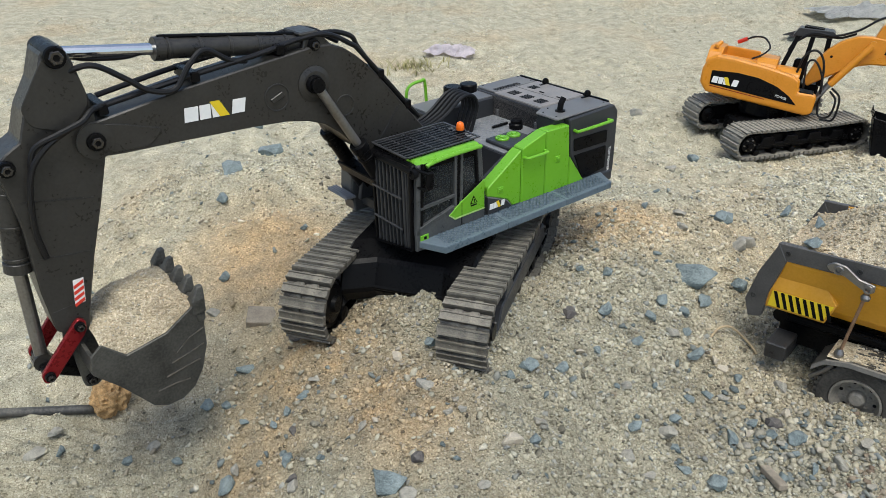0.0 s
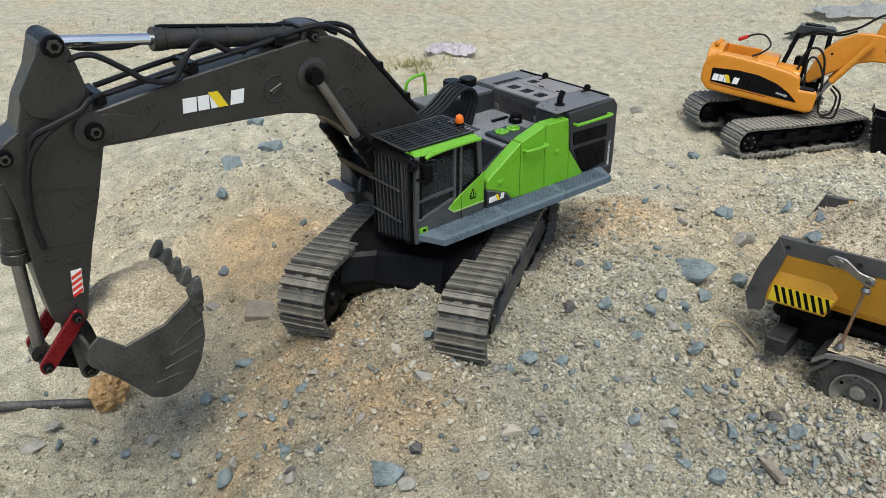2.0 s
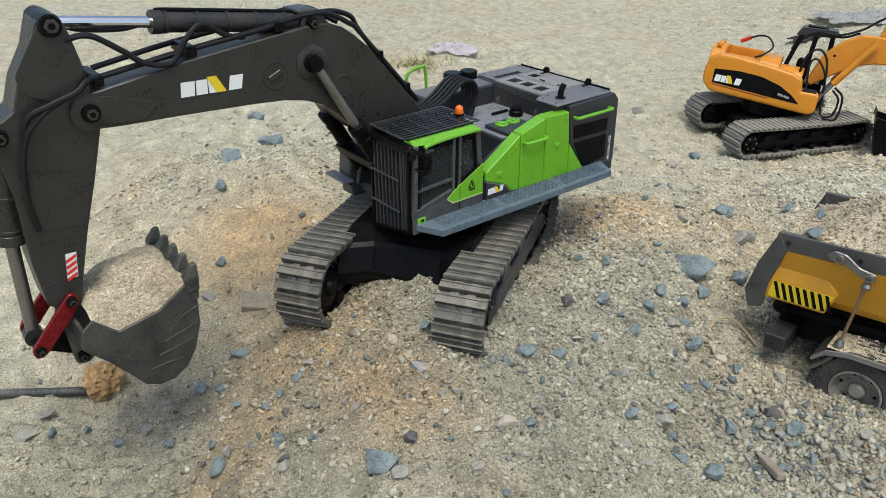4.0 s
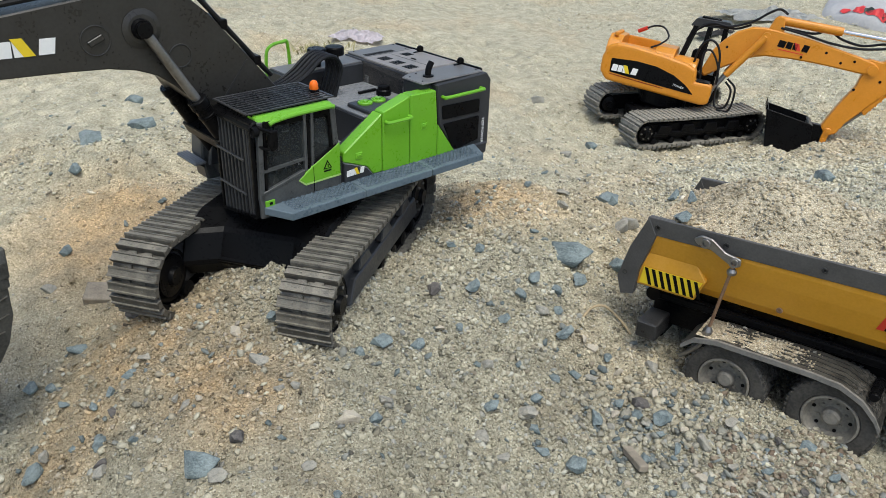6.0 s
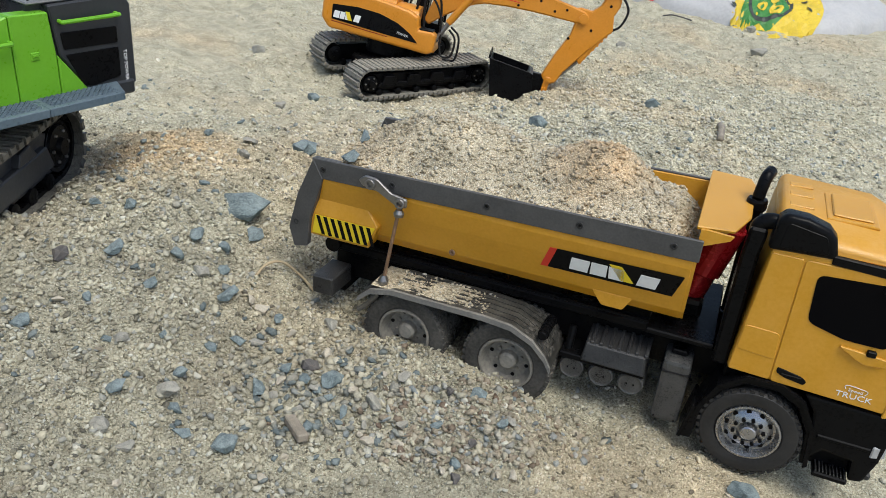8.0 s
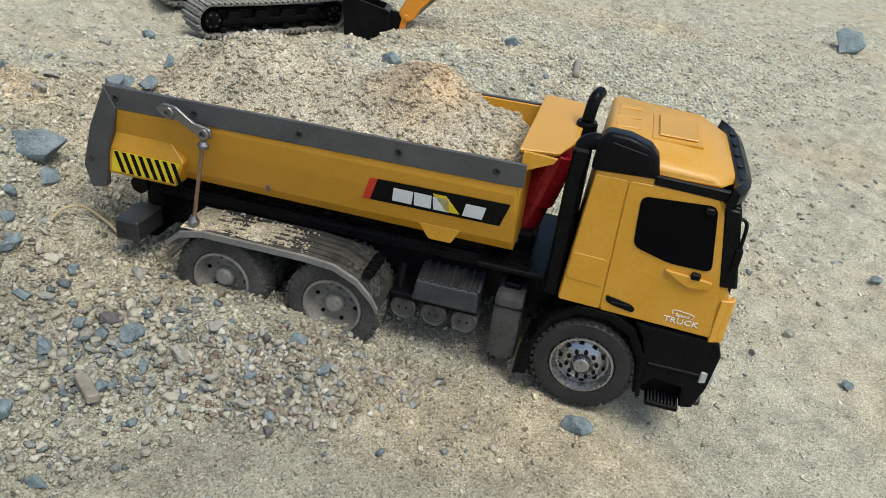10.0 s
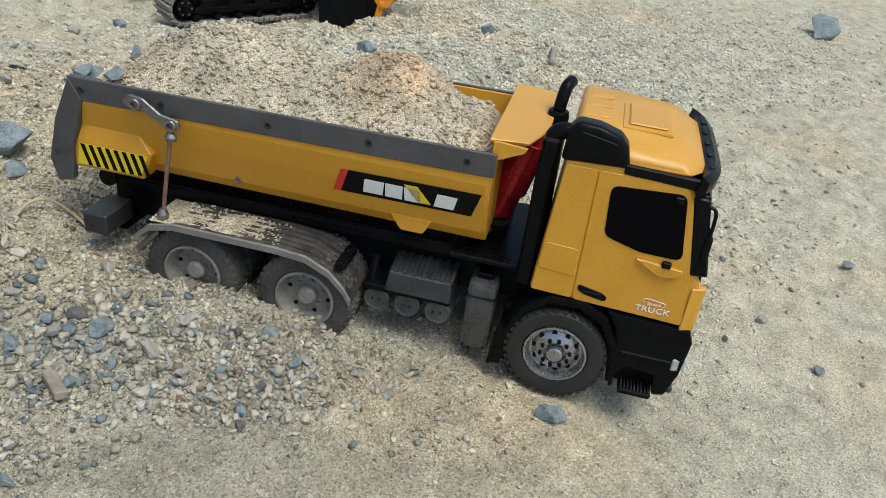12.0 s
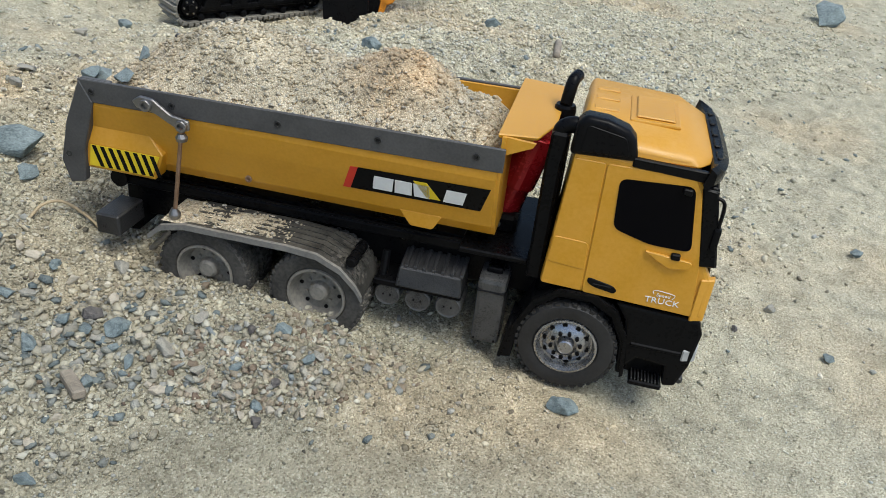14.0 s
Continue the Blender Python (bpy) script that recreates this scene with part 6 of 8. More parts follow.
# cab
C = 0.0738
profile = [(-0.0300, 0.0530), (-0.0225, 0.1610), (-0.0180, 0.1660), (0.0600, 0.1640), (0.0690, 0.1550), (0.0770, 0.1200), (0.0850, 0.0950), (0.0930, 0.0800), (0.0940, 0.0480)]
cab_body = part("truck_cab", prism(profile, -C + 0.0010, C - 0.0010, bevel=0.0030, seg=2), YELLOW, truck, "yellow truck cab with black windows")
for s in (-1, 1):
    part("door", prism(rounded([(0.0030, 0.0525), (0.0015, 0.1590), (0.0620, 0.1600), (0.0690, 0.1480), (0.0810, 0.0950), (0.0860, 0.0500)], 0.003), s * (C - 0.0012), s * C, bevel=0.0005), YELLOW, cab_body, "yellow cab door")
    part("rear_quarter", prism(rounded([(-0.0290, 0.0540), (-0.0220, 0.1590), (0.0005, 0.1590), (0.0020, 0.0530)], 0.002), s * (C - 0.0012), s * (C - 0.0001), bevel=0.0004), YELLOW, cab_body)
    part("access_panel", prism(rounded([(-0.0255, 0.0960), (0.0000, 0.0950), (0.0015, 0.0720), (-0.0270, 0.0740)], 0.003), s * (C - 0.0006), s * (C + 0.0004), bevel=0.0003), YELLOW, cab_body)
    part("side_window", prism(rounded([(0.0120, 0.1500), (0.0635, 0.1535), (0.0725, 0.1035), (0.0430, 0.1035), (0.0150, 0.1110)], 0.006, 5), s * (C - 0.0004), s * (C + 0.0006)), GLASS_DARK, cab_body, "black glossy side window")
    part("window_ledge", prism(rounded([(0.0400, 0.0990), (0.0760, 0.0960), (0.0740, 0.0900), (0.0600, 0.0880), (0.0520, 0.0920)], 0.003), s * C, s * (C + 0.0028), bevel=0.0010), YELLOW, cab_body)
    part("mirror_clip", box(0.0595, 0.0660, s * (C + 0.0020) - 0.002, s * (C + 0.0020) + 0.002, 0.0960, 0.1010, 0.0008), BLACK, cab_body)
    part("mirror_clip", box(0.0555, 0.0620, s * (C + 0.0015) - 0.002, s * (C + 0.0015) + 0.002, 0.1470, 0.1520, 0.0008), BLACK, cab_body)
    handle = part("door_handle", prism(rounded([(0.0055, 0.0668), (0.0245, 0.0632), (0.0285, 0.0600), (0.0270, 0.0565), (0.0110, 0.0590), (0.0055, 0.0620)], 0.0025), s * (C - 0.0002), s * (C + 0.0008), bevel=0.0004), BLACK, cab_body, "black recessed door handle")
    part("handle_grip", box(0.0095, 0.0240, s * (C + 0.0008) - 0.0008, s * (C + 0.0008) + 0.0008, 0.0607, 0.0625, 0.0005), BLACK, handle)
    facing = pose(0.0625, s * (C + 0.0003), 0.0580, 90, 0, 0 if s < 0 else 180)
    writing("TRUCK", 0.0068, facing, WHITE, cab_body, "lettering", "white door lettering", 1.15)
    writing("Speed", 0.0036, Matrix.Translation((0, 0, 0.0052)) @ facing, WHITE, cab_body, "lettering", "", 1.2)
    part("lettering_ring", hose([(0.0555, s * (C + 0.0003), 0.0635), (0.0545, s * (C + 0.0003), 0.0655), (0.0570, s * (C + 0.0003), 0.0670), (0.0690, s * (C + 0.0003), 0.0658), (0.0705, s * (C + 0.0003), 0.0640), (0.0690, s * (C + 0.0003), 0.0615)], 0.0003, 4), WHITE, cab_body)
    part("corner_panel", loft([[(0.0850, s * (C + 0.0010), z), (0.0850, s * (C - 0.006), z), (0.0965, s * (C - 0.010), z), (0.0955, s * (C - 0.003), z)] for z in (0.0460, 0.0500, 0.0780, 0.0830)], bevel=0.0008), YELLOW, cab_body, "yellow corner deflector")
    part("front_pillar", prism([(0.0680, 0.1540), (0.0790, 0.1530), (0.0925, 0.0940), (0.0800, 0.0930)], s * (C - 0.0060), s * (C + 0.0005), bevel=0.0012), BLACK, cab_body)
    # front mudguard, bumper, step
    arch = [(-0.0500, -0.0240), (-0.0440, 0.0100), (-0.0330, 0.0360), (-0.0140, 0.0510), (0.0140, 0.0520), (0.0330, 0.0420), (0.0450, 0.0200), (0.0490, -0.0150)]
    inner = [(-0.0420, -0.0230), (-0.0390, 0.0080), (-0.0290, 0.0300), (-0.0120, 0.0440), (0.0120, 0.0445), (0.0290, 0.0350), (0.0395, 0.0150), (0.0430, -0.0150)]
    part("front_mudguard", prism(arch + inner[::-1], s * 0.040, s * 0.0745, bevel=0.0010), BLACK, truck, "black front wheel arch")
    part("arch_lip", prism([(p[0] * 1.0, p[1]) for p in arch[1:]] + [(p[0] * 0.94, p[1] - 0.0025) for p in arch[1:]][::-1], s * 0.0740, s * 0.0765), BLACK, truck)
    part("mud_flap", prism([(-0.0530, -0.0255), (-0.0500, -0.0255), (-0.0430, 0.0080), (-0.0470, 0.0100)], s * 0.040, s * 0.0735, bevel=0.0005), BLACK, truck)
    bumper = part("bumper_side", prism([(0.0470, -0.0100), (0.0400, 0.0350), (0.0300, 0.0490), (0.0940, 0.0470), (0.0985, 0.0350), (0.0960, 0.0050), (0.0900, -0.0170), (0.0800, -0.0190), (0.0780, 0.0000), (0.0560, 0.0020)], s * 0.045, s * (C - 0.0003), bevel=0.0025, seg=2), BLACK, truck)
    part("bumper_rib", box(0.0480, 0.0880, s * 0.0700 - 0.0045, s * 0.0700 + 0.0045, 0.0130, 0.0165, 0.0010), BLACK, bumper)
    tread = part("step", box(0.0540, 0.0800, s * 0.0680 - 0.0085, s * 0.0680 + 0.0085, -0.0225, -0.0175, 0.0012), BLACK, truck)
    for k in range(9):
        part("step_rib", box(0.0555 + k * 0.0027, 0.0567 + k * 0.0027, s * 0.0680 - 0.0075, s * 0.0680 + 0.0075, -0.0175, -0.0158, 0.0002), TANK_GREY, tread)
    part("bumper_backing", box(0.0500, 0.0900, s * 0.0560 - 0.006, s * 0.0560 + 0.006, -0.0200, 0.0050, 0.0010), BLACK, truck)
    part("step_bracket", box(0.0560, 0.0780, s * 0.055 - 0.004, s * 0.055 + 0.004, -0.0250, 0.0020, 0.0008), BLACK, truck)
    part("headlamp", loft([[(0.0880, s * (C + 0.0014), z), (0.0880, s * (C - 0.010), z), (0.1010, s * (C - 0.014), z), (0.0985, s * (C - 0.002), z)] for z in (0.0085, 0.0195)], bevel=0.001), LAMP, truck, "clear headlamp")
    part("fog_lamp", box(0.0850, 0.0950, s * (C - 0.006) - 0.0045, s * (C - 0.006) + 0.0045, -0.0150, -0.0085, 0.0015), TANK_GREY, truck)
# roof-side deflector, on the visible side only
s = -1
pod = part("roof_deflector", loft([[(x, s * y, z) for x, z in ((-0.0265, 0.1610), (0.0215, 0.1635), (0.0170, 0.1790), (0.0110, 0.1850), (-0.0040, 0.1895), (-0.0195, 0.1905), (-0.0240, 0.1850))] for y in (0.0748, 0.0690, 0.0560)], bevel=0.0045, seg=3), BLACK, truck, "glossy black roof side deflector")
pod.data.shade_smooth()
pod.data.set_sharp_from_angle(angle=radians(50))
part("deflector_inset", prism(rounded([(-0.0190, 0.1650), (0.0150, 0.1665), (0.0105, 0.1800), (-0.0170, 0.1850)], 0.003), s * 0.0745, s * 0.0753, bevel=0.0004), BLACK, pod)
part("front_bumper", loft([[(0.0900, y, -0.0150), (0.0985 - abs(y) * 0.08, y, -0.0120), (0.1010 - abs(y) * 0.08, y, 0.0300), (0.0985 - abs(y) * 0.08, y, 0.0480), (0.0900, y, 0.0480)] for y in (-0.0680, -0.04, 0.0, 0.04, 0.0680)], bevel=0.001), BLACK, truck)
part("front_grille", loft([[(0.0900, y, 0.0480), (0.0980 - abs(y) * 0.06, y, 0.0480), (0.0955 - abs(y) * 0.06, y, 0.0880), (0.0900, y, 0.0900)] for y in (-0.0600, -0.03, 0.0, 0.03, 0.0600)], bevel=0.001), BLACK, truck)
part("windscreen", loft([[(0.0800 - abs(y) * 0.08, y, 0.0920), (0.1000 - abs(y) * 0.09, y, 0.0920), (0.0850 - abs(y) * 0.08, y, 0.1540), (0.0680 - abs(y) * 0.08, y, 0.1560)] for y in (-0.0700, -0.045, 0.0, 0.045, 0.0700)], bevel=0.001), GLASS_DARK, truck, "black windscreen")
mirror = part("mirror", box(0.0830, 0.0885, -0.0765, -0.0690, 0.1080, 0.1260, 0.0020, 2), BLACK, truck)
part("mirror_arm", hose([(0.0790, -0.0715, 0.1480), (0.0850, -0.0730, 0.1440), (0.0858, -0.0730, 0.1240)], 0.0014, 6), BLACK, mirror)
roof_part = part("cab_roof", loft([[(-0.0225, -C + 0.003, 0.1630), (-0.0225, C - 0.003, 0.1630), (0.0640, C - 0.006, 0.1640), (0.0790, C - 0.026, 0.1640), (0.0790, -C + 0.026, 0.1640), (0.0640, -C + 0.006, 0.1640)],
                             [(-0.0210, -C + 0.005, 0.1740), (-0.0210, C - 0.005, 0.1740), (0.0580, C - 0.010, 0.1700), (0.0720, C - 0.028, 0.1680), (0.0720, -C + 0.028, 0.1680), (0.0580, -C + 0.010, 0.1700)],
                             [(-0.0190, -C + 0.013, 0.1785), (-0.0190, C - 0.013, 0.1785), (0.0500, C - 0.018, 0.1765), (0.0600, C - 0.030, 0.1745), (0.0600, -C + 0.030, 0.1745), (0.0500, -C + 0.018, 0.1765)]], bevel=0.0045, seg=3), YELLOW, truck, "yellow cab roof with a raised hatch")
hatch = part("roof_hatch", box(0.0120, 0.0490, -0.0300, 0.0300, 0.1762, 0.1786, 0.0012, 2), YELLOW, roof_part)
part("hatch_lid", box(0.0165, 0.0450, -0.0235, 0.0255, 0.1786, 0.1803, 0.0008), YELLOW, hatch)
for y in (-0.043, -0.017, 0.008, 0.031):
    part("roof_rib", box(-0.0150, 0.0035, y, y + 0.0085, 0.1776, 0.1789, 0.0007), YELLOW, roof_part)
roof_part.data.shade_smooth()
roof_part.data.set_sharp_from_angle(angle=radians(40))
part("drip_edge", prism([(0.0180, 0.1600), (0.0180, 0.1668), (0.0690, 0.1655), (0.0740, 0.1560), (0.0690, 0.1575)], -C - 0.0006, -C + 0.004, bevel=0.0008), BLACK, truck)
visor_rows = []
for k in range(25):
    y = -0.0770 + 0.154 * k / 24
    back = 0.011 * (abs(y) / 0.077) ** 5
    visor_rows.append([(0.0700 - 0.3 * back, y, 0.1570), (0.0800 - back, y, 0.1535), (0.0845 - back, y, 0.1580), (0.0850 - back, y, 0.1660), (0.0800 - back, y, 0.1700), (0.0730 - 0.3 * back, y, 0.1685)])
visor = part("sun_visor", loft(visor_rows), BLACK, truck, "black curved sun visor", smooth=True)
visor.data.set_sharp_from_angle(angle=radians(50))
for y in (-0.0480, -0.0240, 0.0000, 0.0240, 0.0480):
    part("visor_slot", box(0.0745, 0.0790, y - 0.008, y + 0.008, 0.1685, 0.1706, 0.0008), BLACK, visor)
# behind the cab
part("air_duct", loft([[(-0.0420, -0.066, z), (-0.0300, -0.066, z), (-0.0300, -0.050, z), (-0.0420, -0.050, z)] if z < 0.15 else [(-0.0410, -0.066, z), (-0.0280, -0.066, z), (-0.0280, -0.050, z), (-0.0410, -0.050, z)] for z in (0.0500, 0.1000, 0.1480, 0.1640, 0.1720)], bevel=0.002), BLACK, truck, "black upright air duct")
part("duct_elbow", hose([(-0.0355, -0.058, 0.1640), (-0.0340, -0.058, 0.1730), (-0.0280, -0.058, 0.1770), (-0.0200, -0.058, 0.1765)], 0.0062, 14), BLACK, truck, smooth=True)
part("exhaust", hose([(-0.0370, 0.012, 0.0600), (-0.0370, 0.012, 0.1560), (-0.0370, 0.012, 0.1690), (-0.0350, 0.016, 0.1850), (-0.0320, 0.026, 0.1885)], 0.0050, 14), BLACK, truck, "black upright exhaust stack", smooth=True)
part("exhaust_clamp", lathe([(0.0075, 0.158), (0.0085, 0.160), (0.0085, 0.166), (0.0075, 0.168)], (-0.0370, 0.012, 0), "z", 18), BLACK, truck)
back = part("cab_back_frame", box(-0.0345, -0.0290, -0.060, 0.060, 0.050, 0.1500, 0.0015), BLACK, truck)
for k in range(14):
    part("cooling_fin", box(-0.0410, -0.0345, -0.046, -0.018, 0.064 + k * 0.0042, 0.0660 + k * 0.0042, 0.0003), BLACK, back)
part("cab_floor", box(-0.0300, 0.0900, -0.060, 0.060, 0.0200, 0.0520, 0.002), BLACK, truck)

# the sand load: a heap of its own in the tipper body, and sand on the mudguard


def heap(name, m, xs, ys, height, label, seed, grains, size, category="sand"):
    """A heap of sand over a rectangle of its carrier, with grains on top."""
    gx, gy = np.meshgrid(xs, ys)
    z = height(gx, gy)
    nx, ny = len(xs), len(ys)
    co = np.stack([gx.ravel(), gy.ravel(), z.ravel()], 1)
    i = (np.arange(ny - 1)[:, None] * nx + np.arange(nx - 1)[None, :]).ravel()
    me = raw_mesh(name, co, np.stack([i, i + 1, i + nx + 1, i + nx], 1), SAND_LOAD)
    me.shade_smooth()
    ob = new(name, me)
    ob.matrix_world = m
    tagged(ob, label, category, kind="stuff")
    r = np.random.RandomState(seed)
    sp = np.stack([r.uniform(xs[0] + 0.002, xs[-1] - 0.002, grains), r.uniform(ys[0] + 0.002, ys[-1] - 0.002, grains)], 1)
    g = scatter("grains", sp, size[0] + size[1] * r.beta(1.2, 4, grains), GRAVEL_LOAD, "loose grains on the heaped sand", seed, height)
    g.parent = ob
    for key in ("category", "kind"):
        if key in g:
            del g[key]
    return ob


SAND_LOAD = sand_material("load_sand", [(0.0, (0.31, 0.26, 0.175)), (0.3, (0.455, 0.39, 0.27)), (0.7, (0.545, 0.475, 0.335)), (1.0, (0.68, 0.61, 0.47))], cell=750, bump=0.5, spot=0.45, patches=[((0.575, 0.605, 0.19), 0.055)], dug=False)
GRAVEL_LOAD = sand_material("load_grains", [(0.0, (0.40, 0.34, 0.235)), (0.4, (0.51, 0.44, 0.31)), (0.8, (0.57, 0.495, 0.36)), (0.95, (0.40, 0.385, 0.33)), (1.0, (0.71, 0.65, 0.53))], cell=900, bump=0.35, island=True, spot=0.3, patches=[((0.575, 0.605, 0.19), 0.055)], dug=False)


def load_height(x, y):
    x, y = np.asarray(x, float), np.asarray(y, float)
    z = 0.146 + 0.043 * np.exp(-((x + 0.305) ** 2 / (2 * 0.060 ** 2) + (y - 0.004) ** 2 / (2 * 0.040 ** 2)))
    z += 0.047 * np.exp(-((x + 0.160) ** 2 / (2 * 0.034 ** 2) + (y + 0.006) ** 2 / (2 * 0.032 ** 2)))
    z += 0.004 * np.exp(-((x + 0.235) ** 2 + (y - 0.02) ** 2) / (2 * 0.04 ** 2))
    z += 0.0026 * value_noise(x * 42, y * 42, 21) + 0.0016 * value_noise(x * 95, y * 95, 22) + 0.001 * value_noise(x * 210, y * 210, 23)
    wall = np.clip((0.0705 - np.abs(y)) / 0.03, 0, 1)
    return 0.140 + (z - 0.140) * (np.where(y > 0, 0.6, 0.25) + np.where(y > 0, 0.4, 0.75) * wall) - 0.028 * np.clip((x + 0.105) / 0.035, 0, 1) ** 1.5 - 0.010 * np.clip((-0.365 - x) / 0.04, 0, 1)


heap("sand_load", truck.matrix_world.copy(), np.arange(-0.4075, -0.0715, 0.0028), np.linspace(-0.0708, 0.0708, 52), load_height, "pale sand heaped in the truck's tipper body", 31, 4200, (0.0007, 0.0032))


def guard_height(x, y):
    x, y = np.asarray(x, float), np.asarray(y, float)
    cover = np.clip((-0.222 - x) / 0.045, 0, 1)
    edge = np.clip((np.abs(y) - 0.046) / 0.01, 0, 1) * np.clip((0.0885 - np.abs(y)) / 0.008, 0, 1) * np.clip((x + 0.342) / 0.02, 0, 1)
    return 0.0478 + edge * cover * (0.0022 + 0.0013 * value_noise(x * 50, y * 50, 25) + 0.0007 * value_noise(x * 150, y * 150, 26))


heap("sand_dusting", truck.matrix_world.copy(), np.arange(-0.340, -0.226, 0.0025), np.linspace(-0.0888, -0.0465, 18), guard_height, "thin layer of sand lying on the truck's mudguard", 33, 330, (0.0006, 0.0026))
# ---- the yellow excavator further off ----
loader = thing("toy_excavator", pose_of([[0.8960, 0.4238, 0.1327], [-0.4350, 0.8977, 0.0705], [-0.0892, -0.1209, 0.9886]], (0.6862, 1.4697, 0.0585)),
               "orange-yellow toy excavator, bucket resting on the gravel", "toy excavator")
W = 0.0650
to_local = loader.matrix_world.inverted()
YTRACK = Matrix.Translation((0.5599, 1.3542, 0.0154)) @ Matrix.Rotation(radians(15), 4, "Z")
YL, YR = 0.286, 0.0262
yshoe = shoe_mesh("track_shoe", 0.0105, 0.056, SHOE_GREY, 1)
for y, side in ((0.0285, -1), (0.1720, 1)):
    at = to_local @ YTRACK @ Matrix.Translation((0.121, y, 0.003 if side < 0 else 0.016))
    half = YL / 2 - YR
    bm = prism(rounded([(-half, -0.015), (half, -0.015), (half + 0.004, 0.006), (half - 0.01, 0.015), (-half + 0.01, 0.015), (-half - 0.004, 0.006)], 0.005), -0.016, 0.016, bevel=0.001)
    for k in range(4):
        x = -half + 0.022 + k * 0.05
        join(bm, prism([(x, -0.004), (x + 0.034, -0.004), (x + 0.028, 0.012), (x + 0.006, 0.012)], side * 0.014, side * 0.0245, bevel=0.001))
    join(bm, prism([(-half + 0.015, -0.008), (half - 0.015, -0.008), (half - 0.02, 0.0), (-half + 0.02, 0.0)], side * 0.014, side * 0.0235, bevel=0.001))
    ty = part("track", bm, BLACK, loader, "black plastic crawler track, grey with dust", at=at)
    part("sprocket", sprocket(0.0225, 0.048, 0), BLACK, ty, at=Matrix.Translation((half, 0, 0)))
    part("idler", sprocket(0.0225, 0.048, 0), BLACK, ty, at=Matrix.Translation((-half, 0, 0)))
    for x in (-half, half):
        wheel_bolts(ty, x, 0.0225, 0.048, side, bolt_mesh)
    for k in range(6):
        part("roller", lathe([(0.003, -0.022), (0.0060, -0.021), (0.0060, 0.021), (0.003, 0.022)], n=14), BLACK, ty, at=Matrix.Translation((-half + 0.02 + k * (2 * half - 0.04) / 5, 0, -0.0180)))
    belt(ty, yshoe, YL, YR, 60, 0.002)
part("car_body", box(0.03, 0.20, 0.05, 0.135, -0.008, 0.022, 0.004), BLACK, loader, at=to_local @ YTRACK)
part("slew_ring", lathe([(0.042, -0.030), (0.046, -0.026), (0.046, -0.004), (0.042, 0.0)], (-0.06, 0.0, 0), "z", 28), BLACK, loader)

house = [(-0.1700, 0.0020), (0.0150, -0.0050), (0.0270, 0.0000), (0.0270, 0.0340), (0.0180, 0.0360), (-0.0060, 0.0350), (-0.0090, 0.0560), (-0.0260, 0.0630), (-0.0700, 0.0690), (-0.1300, 0.0740), (-0.1640, 0.0745), (-0.1800, 0.0660), (-0.1860, 0.0450), (-0.1850, 0.0180)]
part("house_side", prism(house, -W, -W + 0.031, bevel=0.007, seg=3), ORANGE, loader, "orange-yellow moulded body side")
part("house_side", prism([(-0.1700, 0.0020), (-0.0600, 0.0000), (-0.0600, 0.0690), (-0.1300, 0.0740), (-0.1640, 0.0745), (-0.1800, 0.0660), (-0.1860, 0.0450), (-0.1850, 0.0180)], W - 0.030, W, bevel=0.0035, seg=2), ORANGE, loader)
part("house_rear", prism([(-0.1700, 0.0020), (-0.1600, 0.0010), (-0.1600, 0.0730), (-0.1620, 0.0760), (-0.1660, 0.0765), (-0.1800, 0.0660), (-0.1860, 0.0450), (-0.1850, 0.0180)], -W + 0.029, W - 0.028, bevel=0.003, seg=2), ORANGE, loader)
part("house_floor", box(-0.140, 0.026, -W + 0.030, W - 0.004, -0.004, 0.012, 0.002), ORANGE, loader)
part("engine_tray", box(-0.161, -0.090, -W + 0.029, W - 0.028, 0.012, 0.0560, 0.002), ORANGE, loader, "open orange tray behind the cab")
part("engine_wall", box(-0.092, -0.0605, -W + 0.029, W - 0.028, 0.012, 0.0695, 0.003, 2), ORANGE, loader)
for y in (-0.040, -0.020, 0.000, 0.020):
    part("rear_stud", lathe([(0.0045, 0.085), (0.0045, 0.0900), (0.0025, 0.0920)], (-0.1720, y, 0), "z", 12), ORANGE, loader)
# the crowned deck, open over the tray
for x0, x1, outline in ((-0.1840, -0.1580, [(-W + 0.004, 0.056), (-0.048, 0.078), (-0.032, 0.087), (W - 0.032, 0.087), (W - 0.004, 0.056)]),
                        (-0.1582, -0.0938, [(-W + 0.004, 0.054), (-0.048, 0.071), (-0.036, 0.0745), (-0.030, 0.0745), (-0.030, 0.054)]),
                        (-0.1582, -0.0938, [(W - 0.034, 0.054), (W - 0.034, 0.084), (W - 0.028, 0.084), (W - 0.004, 0.054)]),
                        (-0.0940, -0.0560, [(-W + 0.004, 0.050), (-0.048, 0.073), (-0.032, 0.082), (W - 0.032, 0.082), (W - 0.004, 0.050)]),
                        (-0.0562, -0.0120, [(-W + 0.004, 0.046), (-0.048, 0.064), (-0.034, 0.071), (-0.004, 0.071), (-0.004, 0.046)])):
    part("top_deck", prism(outline, x0, x1, "x", bevel=0.0025, seg=2), ORANGE, loader, "rounded orange-yellow top deck")
decal = part("black_decal", prism(rounded([(-0.1670, 0.0450), (-0.1200, 0.0490), (-0.0800, 0.0470), (-0.0450, 0.0380), (-0.0200, 0.0250), (-0.0030, 0.0110), (-0.0600, 0.0135), (-0.1655, 0.0190)], 0.002), -W - 0.0006, -W + 0.001), BLACK, loader, "black side decal with the maker's mark")
maker_mark(decal, (-0.1630, -W - 0.0007, 0.0225), (1, 0, 0.0), (0, 0, 1), 0.0480, 0.0125)
